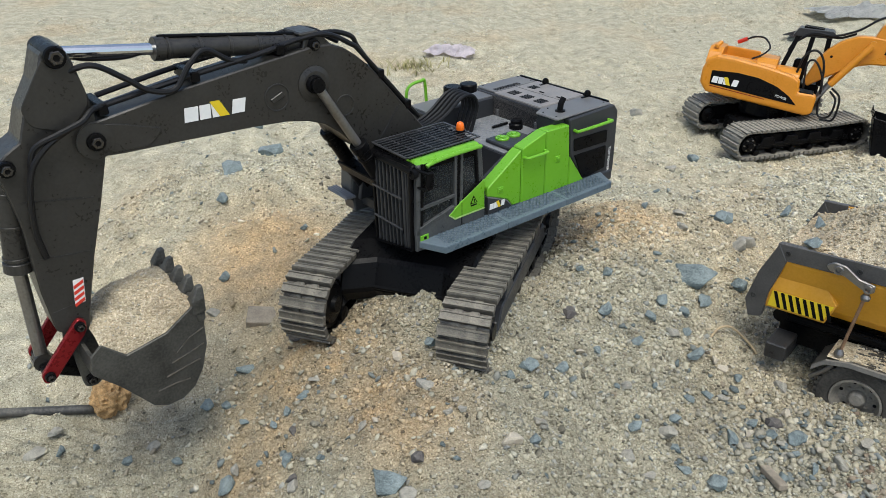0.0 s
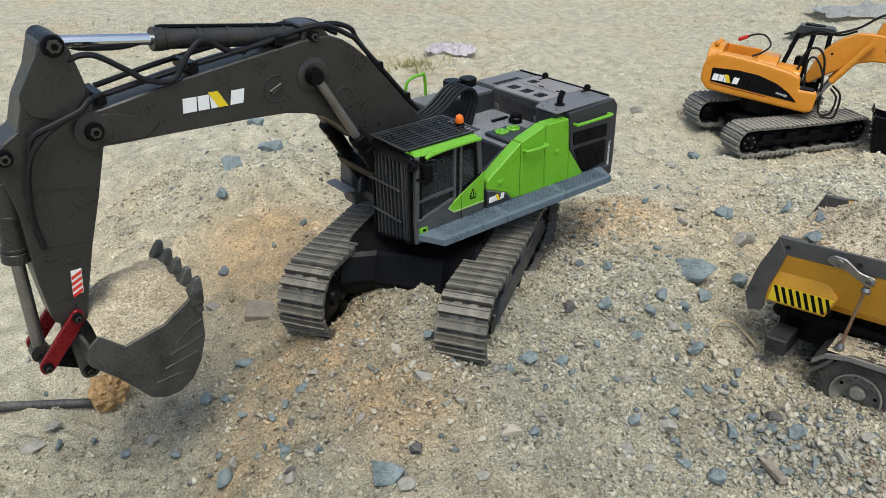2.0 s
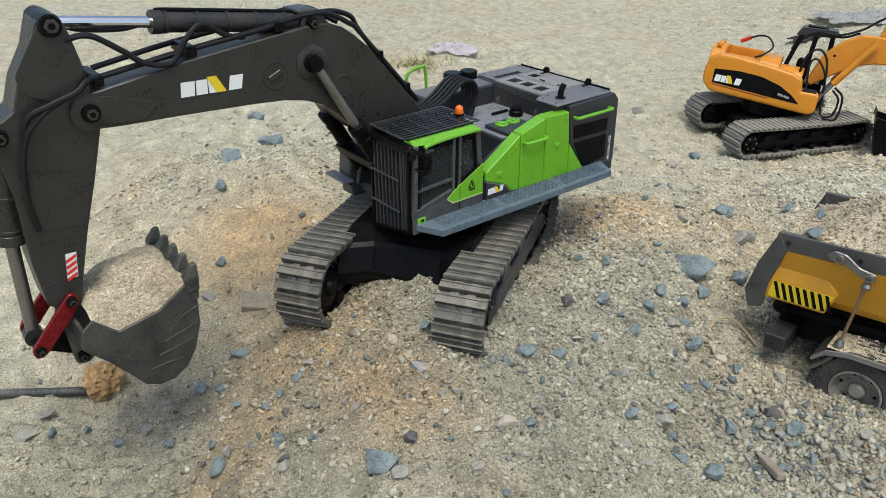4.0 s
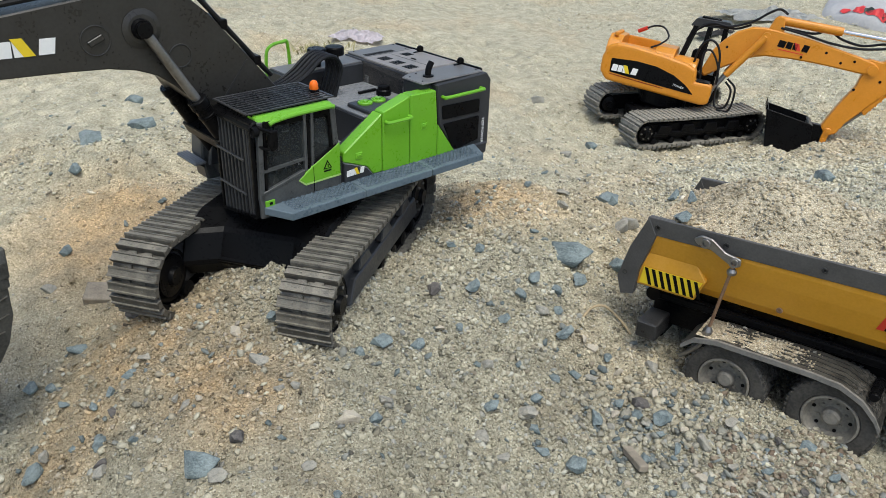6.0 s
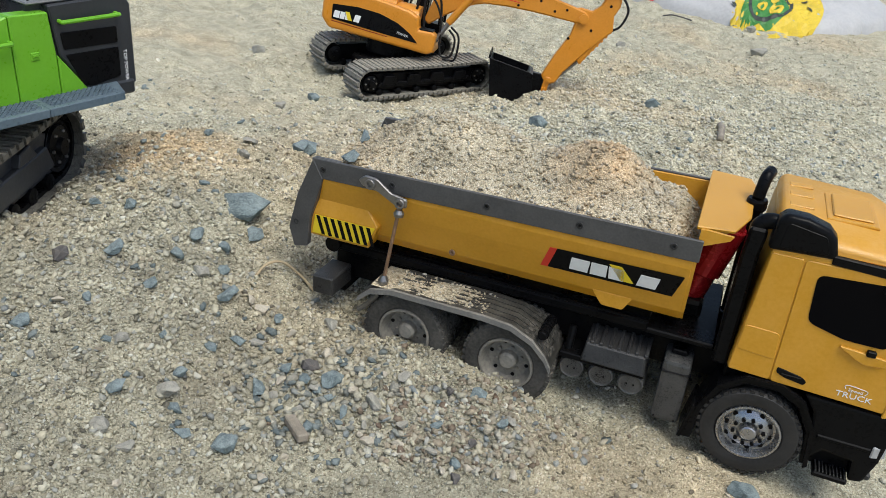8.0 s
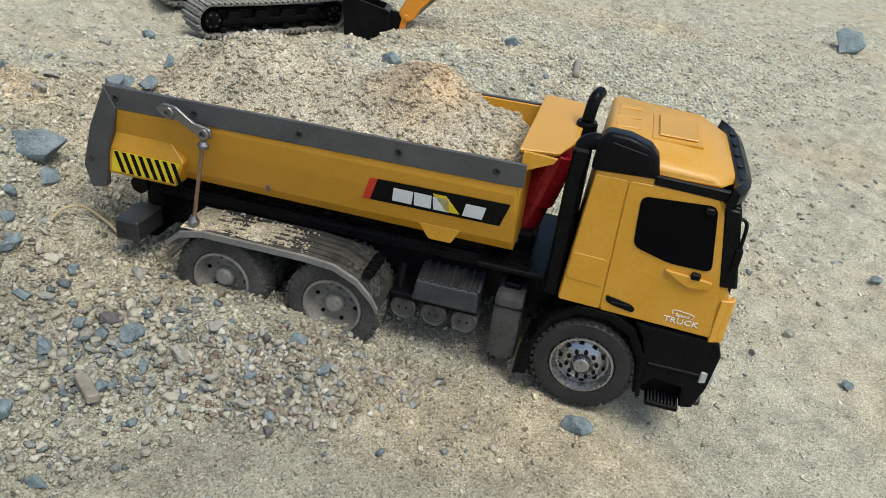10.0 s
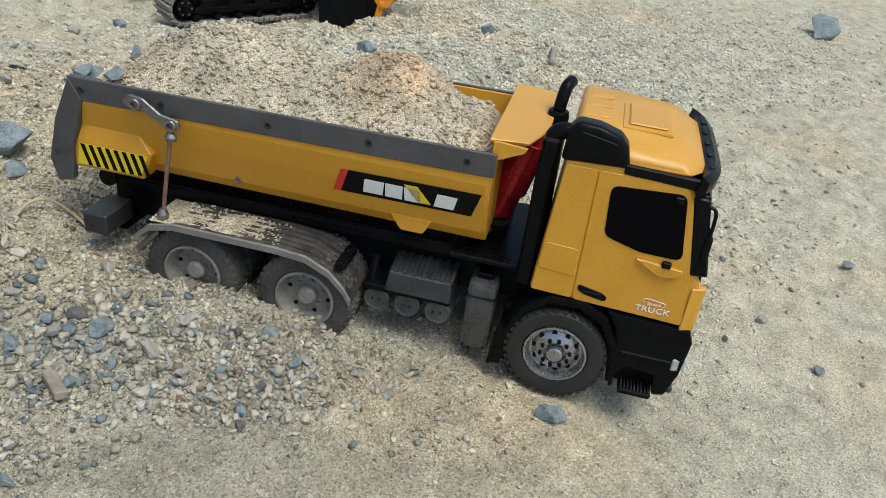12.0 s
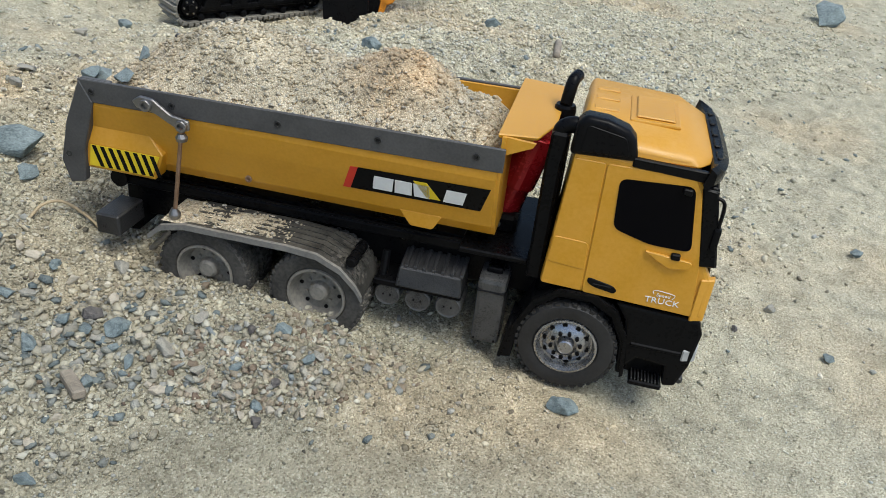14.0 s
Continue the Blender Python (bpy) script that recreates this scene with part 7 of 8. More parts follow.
writing("POWER", 0.0062, pose(-0.0330, -W - 0.0009, 0.0200, 90, 7, 0), WHITE, decal, "lettering")
part("decal_line", prism([(-0.1650, 0.0165), (-0.0600, 0.0110), (-0.0600, 0.0098), (-0.1650, 0.0152)], -W - 0.0005, -W + 0.001), RED, loader)
part("front_notch", box(-0.0080, 0.0200, -W + 0.004, -W + 0.040, 0.0340, 0.0375, 0.001), BLACK, loader)
# cab: dark frame with open windows
CBX0, CBX1, CBY0, CBY1 = -0.0560, 0.0260, -0.0020, 0.0600
ycab = part("cab", box(CBX0, CBX1, CBY0, CBY1, 0.0120, 0.0450, 0.003), BLACK, loader, "black cab frame with clear windows")
for p, q in (((-0.0530, 0.045), (-0.0340, 0.1370)), ((0.0240, 0.045), (0.0180, 0.1370)), ((-0.0120, 0.045), (-0.0100, 0.1370))):
    for y in (CBY0 + 0.002, CBY1 - 0.002):
        part("cab_post", prism([(p[0] - 0.0042, p[1]), (p[0] + 0.0042, p[1]), (q[0] + 0.0042, q[1]), (q[0] - 0.0042, q[1])], y - 0.0026, y + 0.0026, bevel=0.0006), BLACK, ycab)
part("cab_roof", prism(rounded([(-0.0460, 0.1270), (-0.0380, 0.1430), (0.0220, 0.1460), (0.0280, 0.1400), (0.0230, 0.1330)], 0.003), CBY0 - 0.001, CBY1 + 0.001, bevel=0.0010), TANK_GREY, ycab, "grey ribbed cab roof")
for k in range(4):
    part("roof_rib", box(-0.0300, 0.0060, CBY0 + 0.010 + k * 0.011, CBY0 + 0.014 + k * 0.011, 0.1435, 0.1470, 0.0005), BLACK, ycab)
part("rear_screen", prism([(-0.0530, 0.0450), (-0.0500, 0.0450), (-0.0330, 0.1340), (-0.0360, 0.1340)], CBY0 + 0.003, CBY1 - 0.003), CLEAR, ycab)
part("seat", box(-0.030, -0.006, 0.015, 0.042, 0.045, 0.085, 0.004), BLACK, ycab)
# boom
QY0, QY1 = -0.0320, -0.0050
ob = [(-0.0040, 0.0520), (0.0080, 0.0960), (0.0214, 0.1155), (0.0400, 0.1350), (0.0645, 0.1483), (0.0850, 0.1510), (0.1052, 0.1506), (0.1676, 0.1465), (0.2515, 0.1342), (0.2780, 0.1290), (0.2880, 0.1210), (0.2850, 0.1110), (0.2657, 0.1068), (0.2200, 0.1080), (0.1798, 0.1082), (0.1400, 0.1070), (0.0986, 0.1030), (0.0800, 0.0970), (0.0614, 0.0874), (0.0300, 0.0650), (0.0049, 0.0440)]
yboom = part("boom", prism(ob, QY0, QY1, bevel=0.0025), ORANGE, loader, "orange-yellow boom with the maker's mark")
for x, z in ((0.0200, 0.0950), (0.0300, 0.1050), (0.1580, 0.1140), (0.1960, 0.1300), (0.2240, 0.1180), (0.2450, 0.1250)):
    part("screw_hole", rod((x, QY0 - 0.0004, z), (x, QY0 + 0.001, z), 0.0024, n=10), BLACK, yboom)
for a, b, mat, lean in ((0.0, 0.24, BLACK, 0.03), (0.27, 0.47, BLACK, 0.02), (0.50, 0.64, BLACK, 0.0), (0.62, 0.78, BRIGHT_RED, -0.1), (0.80, 1.0, BLACK, 0.04)):
    part("mark_block", prism([(0.1130 + 0.052 * a, 0.1240), (0.1130 + 0.052 * b, 0.1232), (0.1130 + 0.052 * (b + lean), 0.1352), (0.1130 + 0.052 * (a + lean), 0.1360)], QY0 - 0.0005, QY0 + 0.001), mat, yboom)
part("mark_line", prism([(0.1160, 0.1205), (0.1600, 0.1195), (0.1600, 0.1180), (0.1160, 0.1190)], QY0 - 0.0005, QY0 + 0.001), BRIGHT_RED, yboom)
part("ram_bracket", prism([(0.0900, 0.1480), (0.1180, 0.1480), (0.1120, 0.1740), (0.1020, 0.1760), (0.0960, 0.1700)], QY0 + 0.002, QY1 - 0.002, bevel=0.002), ORANGE, yboom)
yram = part("stick_ram", rod((0.1060, -0.0185, 0.1680), (0.2120, -0.0185, 0.1690), 0.0078, n=18, bevel=0.001), ORANGE, loader)
part("piston_rod", rod((0.2120, -0.0185, 0.1690), (0.3150, -0.0185, 0.1700), 0.0038, n=12), CHROME, yram)
for y in (-0.0430, 0.0040):
    r1 = part("boom_ram", rod((0.0906, y, 0.1374), (0.0420, y, 0.0560), 0.0062, n=16, bevel=0.001), ORANGE, loader)
    part("piston_rod", rod((0.0420, y, 0.0560), (0.0220, y, 0.0150), 0.0036, n=12), STEEL, r1)
    part("ram_end", lathe([(0.003, y - 0.005), (0.0075, y - 0.005), (0.0075, y + 0.005), (0.003, y + 0.005)], (0.0906, 0, 0.1374), "y", 16), ORANGE, r1)
ys = [(0.2577, 0.1305), (0.2700, 0.1345), (0.2900, 0.1330), (0.3020, 0.1450), (0.3080, 0.1620), (0.3150, 0.1740), (0.3260, 0.1740), (0.3350, 0.1640), (0.3356, 0.1500), (0.3290, 0.1330), (0.3343, 0.1070), (0.3000, 0.0650), (0.2660, 0.0160), (0.2580, -0.0040), (0.2470, -0.0100), (0.2350, -0.0050), (0.2290, 0.0020), (0.2440, 0.0440), (0.2620, 0.0850), (0.2650, 0.1100)]
ystick = part("stick", prism(ys, QY0 + 0.003, QY1 - 0.003, bevel=0.002), ORANGE, loader)
for s in (QY0 - 0.001, QY1 + 0.001):
    part("stick_cheek", lathe([(0.003, s - 0.002), (0.0085, s - 0.002), (0.0085, s + 0.002), (0.003, s + 0.002)], (0.2775, 0, 0.1165), "y", 18), ORANGE, ystick)
for x, z in ((0.3190, 0.1480), (0.2960, 0.1000), (0.2600, 0.0780)):
    part("screw_hole", rod((x, QY0 + 0.0026, z), (x, QY0 + 0.004, z), 0.0026, n=10), BLACK, ystick)
bucket_from = set(loader.children)
bram = part("bucket_ram", prism([(0.3400, 0.1030), (0.3320, 0.1070), (0.2900, 0.0350), (0.2970, 0.0280)], QY0 + 0.006, QY1 - 0.006, bevel=0.0015), ORANGE, loader)
for k in range(8):
    part("ram_rib", box(-0.0020, 0.0020, -0.0075, 0.0075, -0.0030, 0.0030, 0.0006), ORANGE, bram, at=Matrix.Translation((0.3360 - k * 0.0055, -0.0185, 0.0960 - k * 0.0090)))
part("piston_rod", rod((0.2940, -0.0185, 0.0330), (0.2450, -0.0185, -0.0290), 0.0030, n=10), STEEL, bram)
part("link", prism(rounded([(0.2420, -0.0060), (0.2540, -0.0060), (0.2510, -0.0330), (0.2400, -0.0340)], 0.004), QY0 + 0.001, QY0 + 0.006, bevel=0.001), ORANGE, loader)
part("link", prism(rounded([(0.2420, -0.0060), (0.2540, -0.0060), (0.2510, -0.0330), (0.2400, -0.0340)], 0.004), QY1 - 0.006, QY1 - 0.001, bevel=0.001), ORANGE, loader)
for x, z in ((0.2500, -0.0110), (0.2446, -0.0293)):
    part("pin", rod((x, QY0 - 0.003, z), (x, QY1 + 0.003, z), 0.0040, n=12), ORANGE, loader)
# bucket
bk = [(0.1350, 0.0080), (0.1430, -0.0240), (0.1500, -0.0590), (0.1900, -0.0610), (0.2120, -0.0500), (0.2230, -0.0320), (0.2190, -0.0040), (0.2120, -0.0010)]
ybk = part("bucket", prism(bk, -0.0640, -0.0610, bevel=0.0008), BLACK, loader, "black plastic bucket")
part("bucket_side", prism(bk, 0.0240, 0.0270, bevel=0.0008), BLACK, ybk)
so = bk[1:]
si = [(p[0] + (0.175 - p[0]) * 0.06, p[1] + (-0.02 - p[1]) * 0.08) for p in so]
part("bucket_shell", prism(so[1:] + si[1:][::-1], -0.0612, 0.0242), BLACK, ybk)
part("bucket_front", prism([(0.1350, 0.0080), (0.1380, 0.0080), (0.1530, -0.0590), (0.1500, -0.0590)], -0.0612, 0.0242), BLACK, ybk)
for k in range(4):
    y = -0.055 + k * 0.022
    part("tooth", prism([(0.1330, 0.0050), (0.1385, 0.0050), (0.1335, 0.0190)], y, y + 0.009, bevel=0.0006), BLACK, ybk)
part("bucket_ear", prism([(0.2080, -0.0040), (0.2420, -0.0050), (0.2480, -0.0360), (0.2180, -0.0400)], QY0 + 0.004, QY1 - 0.004, bevel=0.001), BLACK, ybk)
for ob in set(loader.children) - bucket_from:
    ob.matrix_basis = Matrix.Translation((-0.005, 0, 0.009)) @ ob.matrix_basis
# hoses
for pts, r in (([(-0.020, -0.040, 0.060), (-0.014, -0.044, 0.100), (0.004, -0.046, 0.112), (0.022, -0.044, 0.090), (0.032, -0.042, 0.030)], 0.0022),
               ([(0.000, -0.046, 0.040), (-0.006, -0.046, 0.085), (0.006, -0.048, 0.094), (0.026, -0.046, 0.066), (0.034, -0.044, 0.020)], 0.0020),
               ([(0.046, -0.040, 0.045), (0.060, -0.042, 0.030), (0.058, -0.040, 0.000), (0.040, -0.038, -0.004), (0.032, -0.036, 0.020)], 0.0020),
               ([(0.048, -0.034, 0.050), (0.066, -0.036, 0.034), (0.066, -0.034, -0.006), (0.044, -0.032, -0.010)], 0.0020),
               ([(-0.040, 0.002, 0.115), (-0.010, -0.008, 0.138), (0.025, -0.012, 0.140), (0.060, -0.016, 0.156), (0.085, -0.018, 0.178), (0.100, -0.018, 0.186), (0.115, -0.018, 0.180)], 0.0022),
               ([(-0.046, 0.006, 0.100), (-0.030, 0.000, 0.130), (0.005, -0.004, 0.136), (0.035, -0.010, 0.138), (0.060, -0.012, 0.150)], 0.0022),
               ([(0.110, -0.030, 0.1560), (0.150, -0.031, 0.1530), (0.200, -0.031, 0.1470), (0.250, -0.031, 0.1480), (0.300, -0.031, 0.1600), (0.330, -0.031, 0.1680), (0.350, -0.030, 0.1480), (0.345, -0.028, 0.1200), (0.333, -0.024, 0.1080)], 0.0022),
               ([(0.110, -0.012, 0.1560), (0.165, -0.010, 0.1560), (0.190, -0.010, 0.1660), (0.215, -0.010, 0.1560), (0.250, -0.010, 0.1520), (0.285, -0.012, 0.1620), (0.300, -0.014, 0.1550)], 0.0022),
               ([(-0.132, 0.010, 0.100), (-0.112, 0.004, 0.1120), (-0.092, -0.008, 0.1140), (-0.078, -0.022, 0.1000), (-0.088, -0.034, 0.0860), (-0.104, -0.040, 0.0760)], 0.0018)):
    part("hose", hose(pts, r, 7), RUBBER, loader)
part("red_plug", rod((-0.140, 0.014, 0.0960), (-0.124, 0.008, 0.1060), 0.0038, n=10), BRIGHT_RED, loader, "red battery plug")
# ---- loose stones: place, half size, tone ----
STONES_DIGGER = [
    (-0.420, 0.600, 0.0095, 1),
    (-0.409, 0.625, 0.0082, 1),
    (-0.395, 0.602, 0.0067, 0),
    (-0.363, 0.614, 0.0054, 0),
    (-0.321, 0.590, 0.0058, 0),
    (-0.301, 0.614, 0.0078, 1),
    (-0.266, 0.581, 0.0062, 0),
    (-0.195, 0.516, 0.0089, 0),
    (-0.194, 0.586, 0.0047, 0),
    (-0.187, 0.525, 0.0061, 1),
    (-0.166, 0.531, 0.0044, 0),
    (-0.159, 0.565, 0.0045, 0),
    (-0.148, 0.577, 0.0056, 0),
    (-0.141, 0.529, 0.0049, 0),
    (-0.136, 0.548, 0.0054, 3),
    (-0.135, 0.511, 0.0073, 0),
    (-0.132, 0.587, 0.0073, 0),
    (-0.126, 0.489, 0.0051, 3),
    (-0.125, 0.606, 0.0051, 1),
    (-0.123, 0.480, 0.0061, 1),
    (-0.100, 0.490, 0.0050, 0),
    (-0.079, 0.535, 0.0041, 1),
    (-0.069, 0.521, 0.0053, 1),
]
STONES_FORE = [
    (-0.056, 0.520, 0.0036, 2),
    (-0.043, 0.605, 0.0064, 2),
    (-0.039, 0.448, 0.0142, 0),
    (-0.022, 0.429, 0.0071, 1),
    (-0.017, 0.468, 0.0062, 3),
    (-0.015, 0.554, 0.0075, 1),
    (-0.008, 0.611, 0.0080, 0),
    (0.006, 0.518, 0.0047, 1),
    (0.014, 0.471, 0.0035, 0),
    (0.019, 0.521, 0.0040, 1),
    (0.028, 0.415, 0.0061, 0),
    (0.036, 0.451, 0.0056, 1),
    (0.057, 0.428, 0.0042, 0),
    (0.060, 0.499, 0.0093, 2),
    (0.065, 0.599, 0.0069, 0),
    (0.082, 0.510, 0.0066, 0),
    (0.085, 0.612, 0.0092, 0),
    (0.088, 0.541, 0.0063, 1),
    (0.118, 0.616, 0.0065, 0),
    (0.172, 0.541, 0.0072, 1),
    (0.174, 0.617, 0.0059, 0),
    (0.182, 0.569, 0.0074, 0),
    (0.184, 0.622, 0.0059, 1),
]
STONES_TRACK = [
    (0.184, 0.488, 0.0038, 2),
    (0.188, 0.525, 0.0066, 1),
    (0.219, 0.578, 0.0082, 1),
    (0.223, 0.563, 0.0056, 0),
    (0.226, 0.545, 0.0064, 0),
    (0.228, 0.594, 0.0062, 0),
    (0.242, 0.616, 0.0044, 2),
    (0.257, 0.538, 0.0101, 0),
    (0.277, 0.483, 0.0071, 0),
    (0.286, 0.593, 0.0080, 0),
    (0.315, 0.612, 0.0070, 0),
    (0.322, 0.545, 0.0065, 0),
    (0.331, 0.596, 0.0078, 0),
    (0.334, 0.608, 0.0079, 3),
    (0.338, 0.584, 0.0048, 0),
    (0.344, 0.572, 0.0053, 0),
    (0.347, 0.539, 0.0041, 0),
    (0.349, 0.586, 0.0097, 0),
    (0.350, 0.548, 0.0056, 0),
    (0.350, 0.621, 0.0065, 2),
    (0.363, 0.568, 0.0047, 2),
    (0.366, 0.522, 0.0050, 2),
    (0.379, 0.554, 0.0094, 1),
]
STONES_TRUCK = [
    (0.396, 0.529, 0.0060, 1),
    (0.423, 0.518, 0.0062, 0),
    (0.426, 0.484, 0.0056, 0),
    (0.429, 0.537, 0.0042, 0),
    (0.436, 0.476, 0.0048, 2),
    (0.454, 0.463, 0.0044, 2),
    (0.460, 0.533, 0.0073, 0),
    (0.468, 0.462, 0.0044, 2),
    (0.472, 0.502, 0.0050, 0),
    (0.653, 0.416, 0.0116, 0),
    (0.903, 0.465, 0.0042, 3),
    (0.965, 0.476, 0.0065, 1),
    (0.966, 0.397, 0.0066, 0),
    (1.158, 0.521, 0.0074, 0),
    (-0.268, 0.756, 0.0083, 1),
    (-0.266, 0.808, 0.0071, 0),
    (-0.250, 0.643, 0.0077, 0),
    (-0.224, 0.633, 0.0062, 0),
    (-0.214, 0.676, 0.0108, 0),
    (-0.158, 0.682, 0.0071, 3),
    (0.136, 0.707, 0.0081, 3),
    (0.139, 0.645, 0.0053, 2),
    (0.160, 0.658, 0.0060, 0),
]
STONES_PILE = [
    (0.161, 0.787, 0.0060, 0),
    (0.164, 0.805, 0.0046, 1),
    (0.178, 0.720, 0.0083, 0),
    (0.190, 0.782, 0.0061, 0),
    (0.212, 0.683, 0.0094, 0),
    (0.216, 0.631, 0.0039, 0),
    (0.230, 0.725, 0.0072, 0),
    (0.249, 0.750, 0.0094, 0),
    (0.250, 0.702, 0.0078, 1),
    (0.254, 0.631, 0.0060, 0),
    (0.259, 0.829, 0.0050, 0),
    (0.269, 0.715, 0.0066, 0),
    (0.271, 0.681, 0.0084, 0),
    (0.273, 0.743, 0.0074, 0),
    (0.274, 0.641, 0.0076, 0),
    (0.290, 0.679, 0.0054, 2),
    (0.292, 0.643, 0.0061, 1),
    (0.297, 0.797, 0.0219, 0),
    (0.302, 0.769, 0.0098, 0),
    (0.314, 0.664, 0.0065, 0),
    (0.361, 0.815, 0.0104, 0),
    (-0.308, 1.028, 0.0145, 0),
    (-0.303, 0.959, 0.0092, 0),
]
STONES_REAR = [
    (-0.184, 0.903, 0.0058, 0),
    (0.199, 0.887, 0.0043, 0),
    (0.272, 0.950, 0.0071, 0),
    (0.304, 0.884, 0.0068, 1),
    (0.316, 0.940, 0.0079, 1),
    (0.377, 0.954, 0.0114, 0),
    (0.383, 0.897, 0.0117, 1),
    (0.384, 0.969, 0.0134, 0),
    (0.402, 0.920, 0.0130, 1),
    (0.476, 1.123, 0.0062, 2),
    (0.504, 1.039, 0.0101, 0),
    (-0.357, 1.374, 0.0178, 0),
    (-0.282, 1.176, 0.0163, 0),
    (0.391, 1.256, 0.0100, 1),
    (0.462, 1.364, 0.0120, 0),
    (0.778, 1.128, 0.0154, 0),
    (1.038, 1.205, 0.0131, 0),
    (1.049, 1.217, 0.0118, 0),
    (2.021, 1.292, 0.0400, 0),
    (0.387, 1.532, 0.0141, 1),
    (1.339, 1.825, 0.0132, 1),
    (1.701, 1.738, 0.0190, 1),
    (1.867, 1.986, 0.0150, 1),
]


STONES_WHEELS = [
    (0.335, 0.587, 0.0062, 1), (0.322, 0.588, 0.0038, 2), (0.336, 0.575, 0.0053, 1), (0.319, 0.570, 0.0048, 1), (0.299, 0.584, 0.0050, 1), (0.299, 0.674, 0.0064, 2),
    (0.324, 0.656, 0.0057, 2), (0.363, 0.667, 0.0088, 1), (0.367, 0.539, 0.0050, 1), (0.408, 0.571, 0.0059, 1), (0.440, 0.544, 0.0042, 3), (0.480, 0.503, 0.0047, 1),
    (0.389, 0.514, 0.0046, 2), (0.445, 0.496, 0.0049, 3), (0.412, 0.497, 0.0051, 1), (0.408, 0.492, 0.0039, 2), (0.414, 0.479, 0.0042, 2), (0.424, 0.472, 0.0054, 3),
    (0.308, 0.599, 0.0052, 2), (0.394, 0.583, 0.0037, 2), (0.336, 0.545, 0.0033, 2), (0.300, 0.522, 0.0037, 2), (0.282, 0.509, 0.0045, 2), (0.362, 0.529, 0.0034, 2),
]


def stone_mesh(name, seed, mat):
    """A broken stone: a hull of uneven corners, its faces chipped and roughened."""
    r = random.Random(seed)
    bm = bmesh.new()
    for k in range(r.randint(12, 17)):
        n = Vector((r.gauss(0, 1), r.gauss(0, 1), r.gauss(0, 1))).normalized() * r.uniform(0.86, 1.05)
        bm.verts.new((n.x, n.y * r.uniform(0.85, 1.0), n.z * 0.92))
    hull = bmesh.ops.convex_hull(bm, input=bm.verts)
    bmesh.ops.delete(bm, geom=[v for v in hull["geom_interior"] if isinstance(v, bmesh.types.BMVert)], context="VERTS")
    bmesh.ops.bevel(bm, geom=bm.edges[:], offset=0.05, segments=1, affect="EDGES", clamp_overlap=True)
    bmesh.ops.triangulate(bm, faces=bm.faces)
    bmesh.ops.subdivide_edges(bm, edges=[e for e in bm.edges if e.calc_length() > 0.3], cuts=2, use_grid_fill=True)
    for v in bm.verts:
        at = v.co * 2.6 + Vector((seed, 0, 0))
        v.co += 0.045 * Vector(noise.noise_vector(at)) + 0.022 * Vector(noise.noise_vector(at * 3.1))
    me = bpy.data.meshes.new(name)
    bmesh.ops.recalc_face_normals(bm, faces=bm.faces)
    bm.to_mesh(me)
    bm.free()
    me.materials.append(mat)
    return me


BLUE_STONE = material("blue_grey_stone", (0.165, 0.214, 0.224), 0.88, vary=0.5, grain=1.6, dust=0.27, bump=0.9, bump_scale=7)
GREY_STONE = material("grey_stone", (0.30, 0.29, 0.25), 0.9, vary=0.35, grain=1.6, dust=0.5, bump=0.9, bump_scale=7)
PALE_STONE = material("pale_stone", (0.52, 0.46, 0.36), 0.9, vary=0.2, grain=1.6, dust=0.3, bump=0.9, bump_scale=7)
DARK_STONE = material("dark_stone", (0.085, 0.078, 0.078), 0.85, vary=0.3, grain=1.6, dust=0.25, bump=0.9, bump_scale=7)
TONES = [(BLUE_STONE, "angular blue-grey stone lying on the sand"), (GREY_STONE, "dusty grey stone half sunk in the sand"), (PALE_STONE, "pale cream stone lying on the sand"), (DARK_STONE, "dark brown-grey stone lying on the sand")]
SHAPES = [[stone_mesh("stone", 11 * k + i, TONES[k][0]) for i in range(9)] for k in range(4)]
pick = random.Random(3)
for x, y, size, tone in STONES_DIGGER + STONES_FORE + STONES_TRACK + STONES_TRUCK + STONES_PILE + STONES_REAR + STONES_WHEELS:
    ob = new("stone", SHAPES[tone][pick.randrange(9)])
    z = float(ground_height(np.array([x]), np.array([y]))[0])
    k = size * 1.20
    turn = pick.uniform(-0.6, 0.6) if size > 0.0095 else pick.uniform(0, 6.28)
    ob.matrix_world = Matrix.Translation((x, y, z + 0.38 * k)) @ Euler((pick.uniform(-0.3, 0.3), pick.uniform(-0.3, 0.3), turn)).to_matrix().to_4x4() @ Matrix.Diagonal((k * pick.uniform(1.0, 1.2), k * pick.uniform(0.70, 0.92), k * pick.uniform(0.62, 0.88), 1))
    tagged(ob, TONES[tone][1], "stone", "stones on the sand")

# smaller chips, past counting
BLUE_CHIPS = sand_material("blue_chips", [(0.0, (0.17, 0.205, 0.205)), (0.18, (0.25, 0.28, 0.265)), (0.30, (0.38, 0.365, 0.30)), (0.55, (0.50, 0.46, 0.345)), (0.85, (0.58, 0.54, 0.41)), (1.0, (0.70, 0.665, 0.54))], cell=900, bump=0.4, island=True, spot=0.2)
r = np.random.RandomState(77)
sp = np.stack([r.uniform(-0.5, 1.4, 9000), r.uniform(0.3, 1.3, 9000)], 1)
sp = sp[r.uniform(0, 1.1, len(sp)) < coarse(sp[:, 0], sp[:, 1]) ** 1.4][:2900]
scatter("stone_chips", sp, 0.0020 + 0.0048 * r.beta(1.1, 4.0, len(sp)), BLUE_CHIPS, "blue-grey and tan stone chips among the gravel", 41, sink=0.15)
pile = np.stack([r.normal(0.332, 0.036, 330), r.normal(0.580, 0.036, 330)], 1)
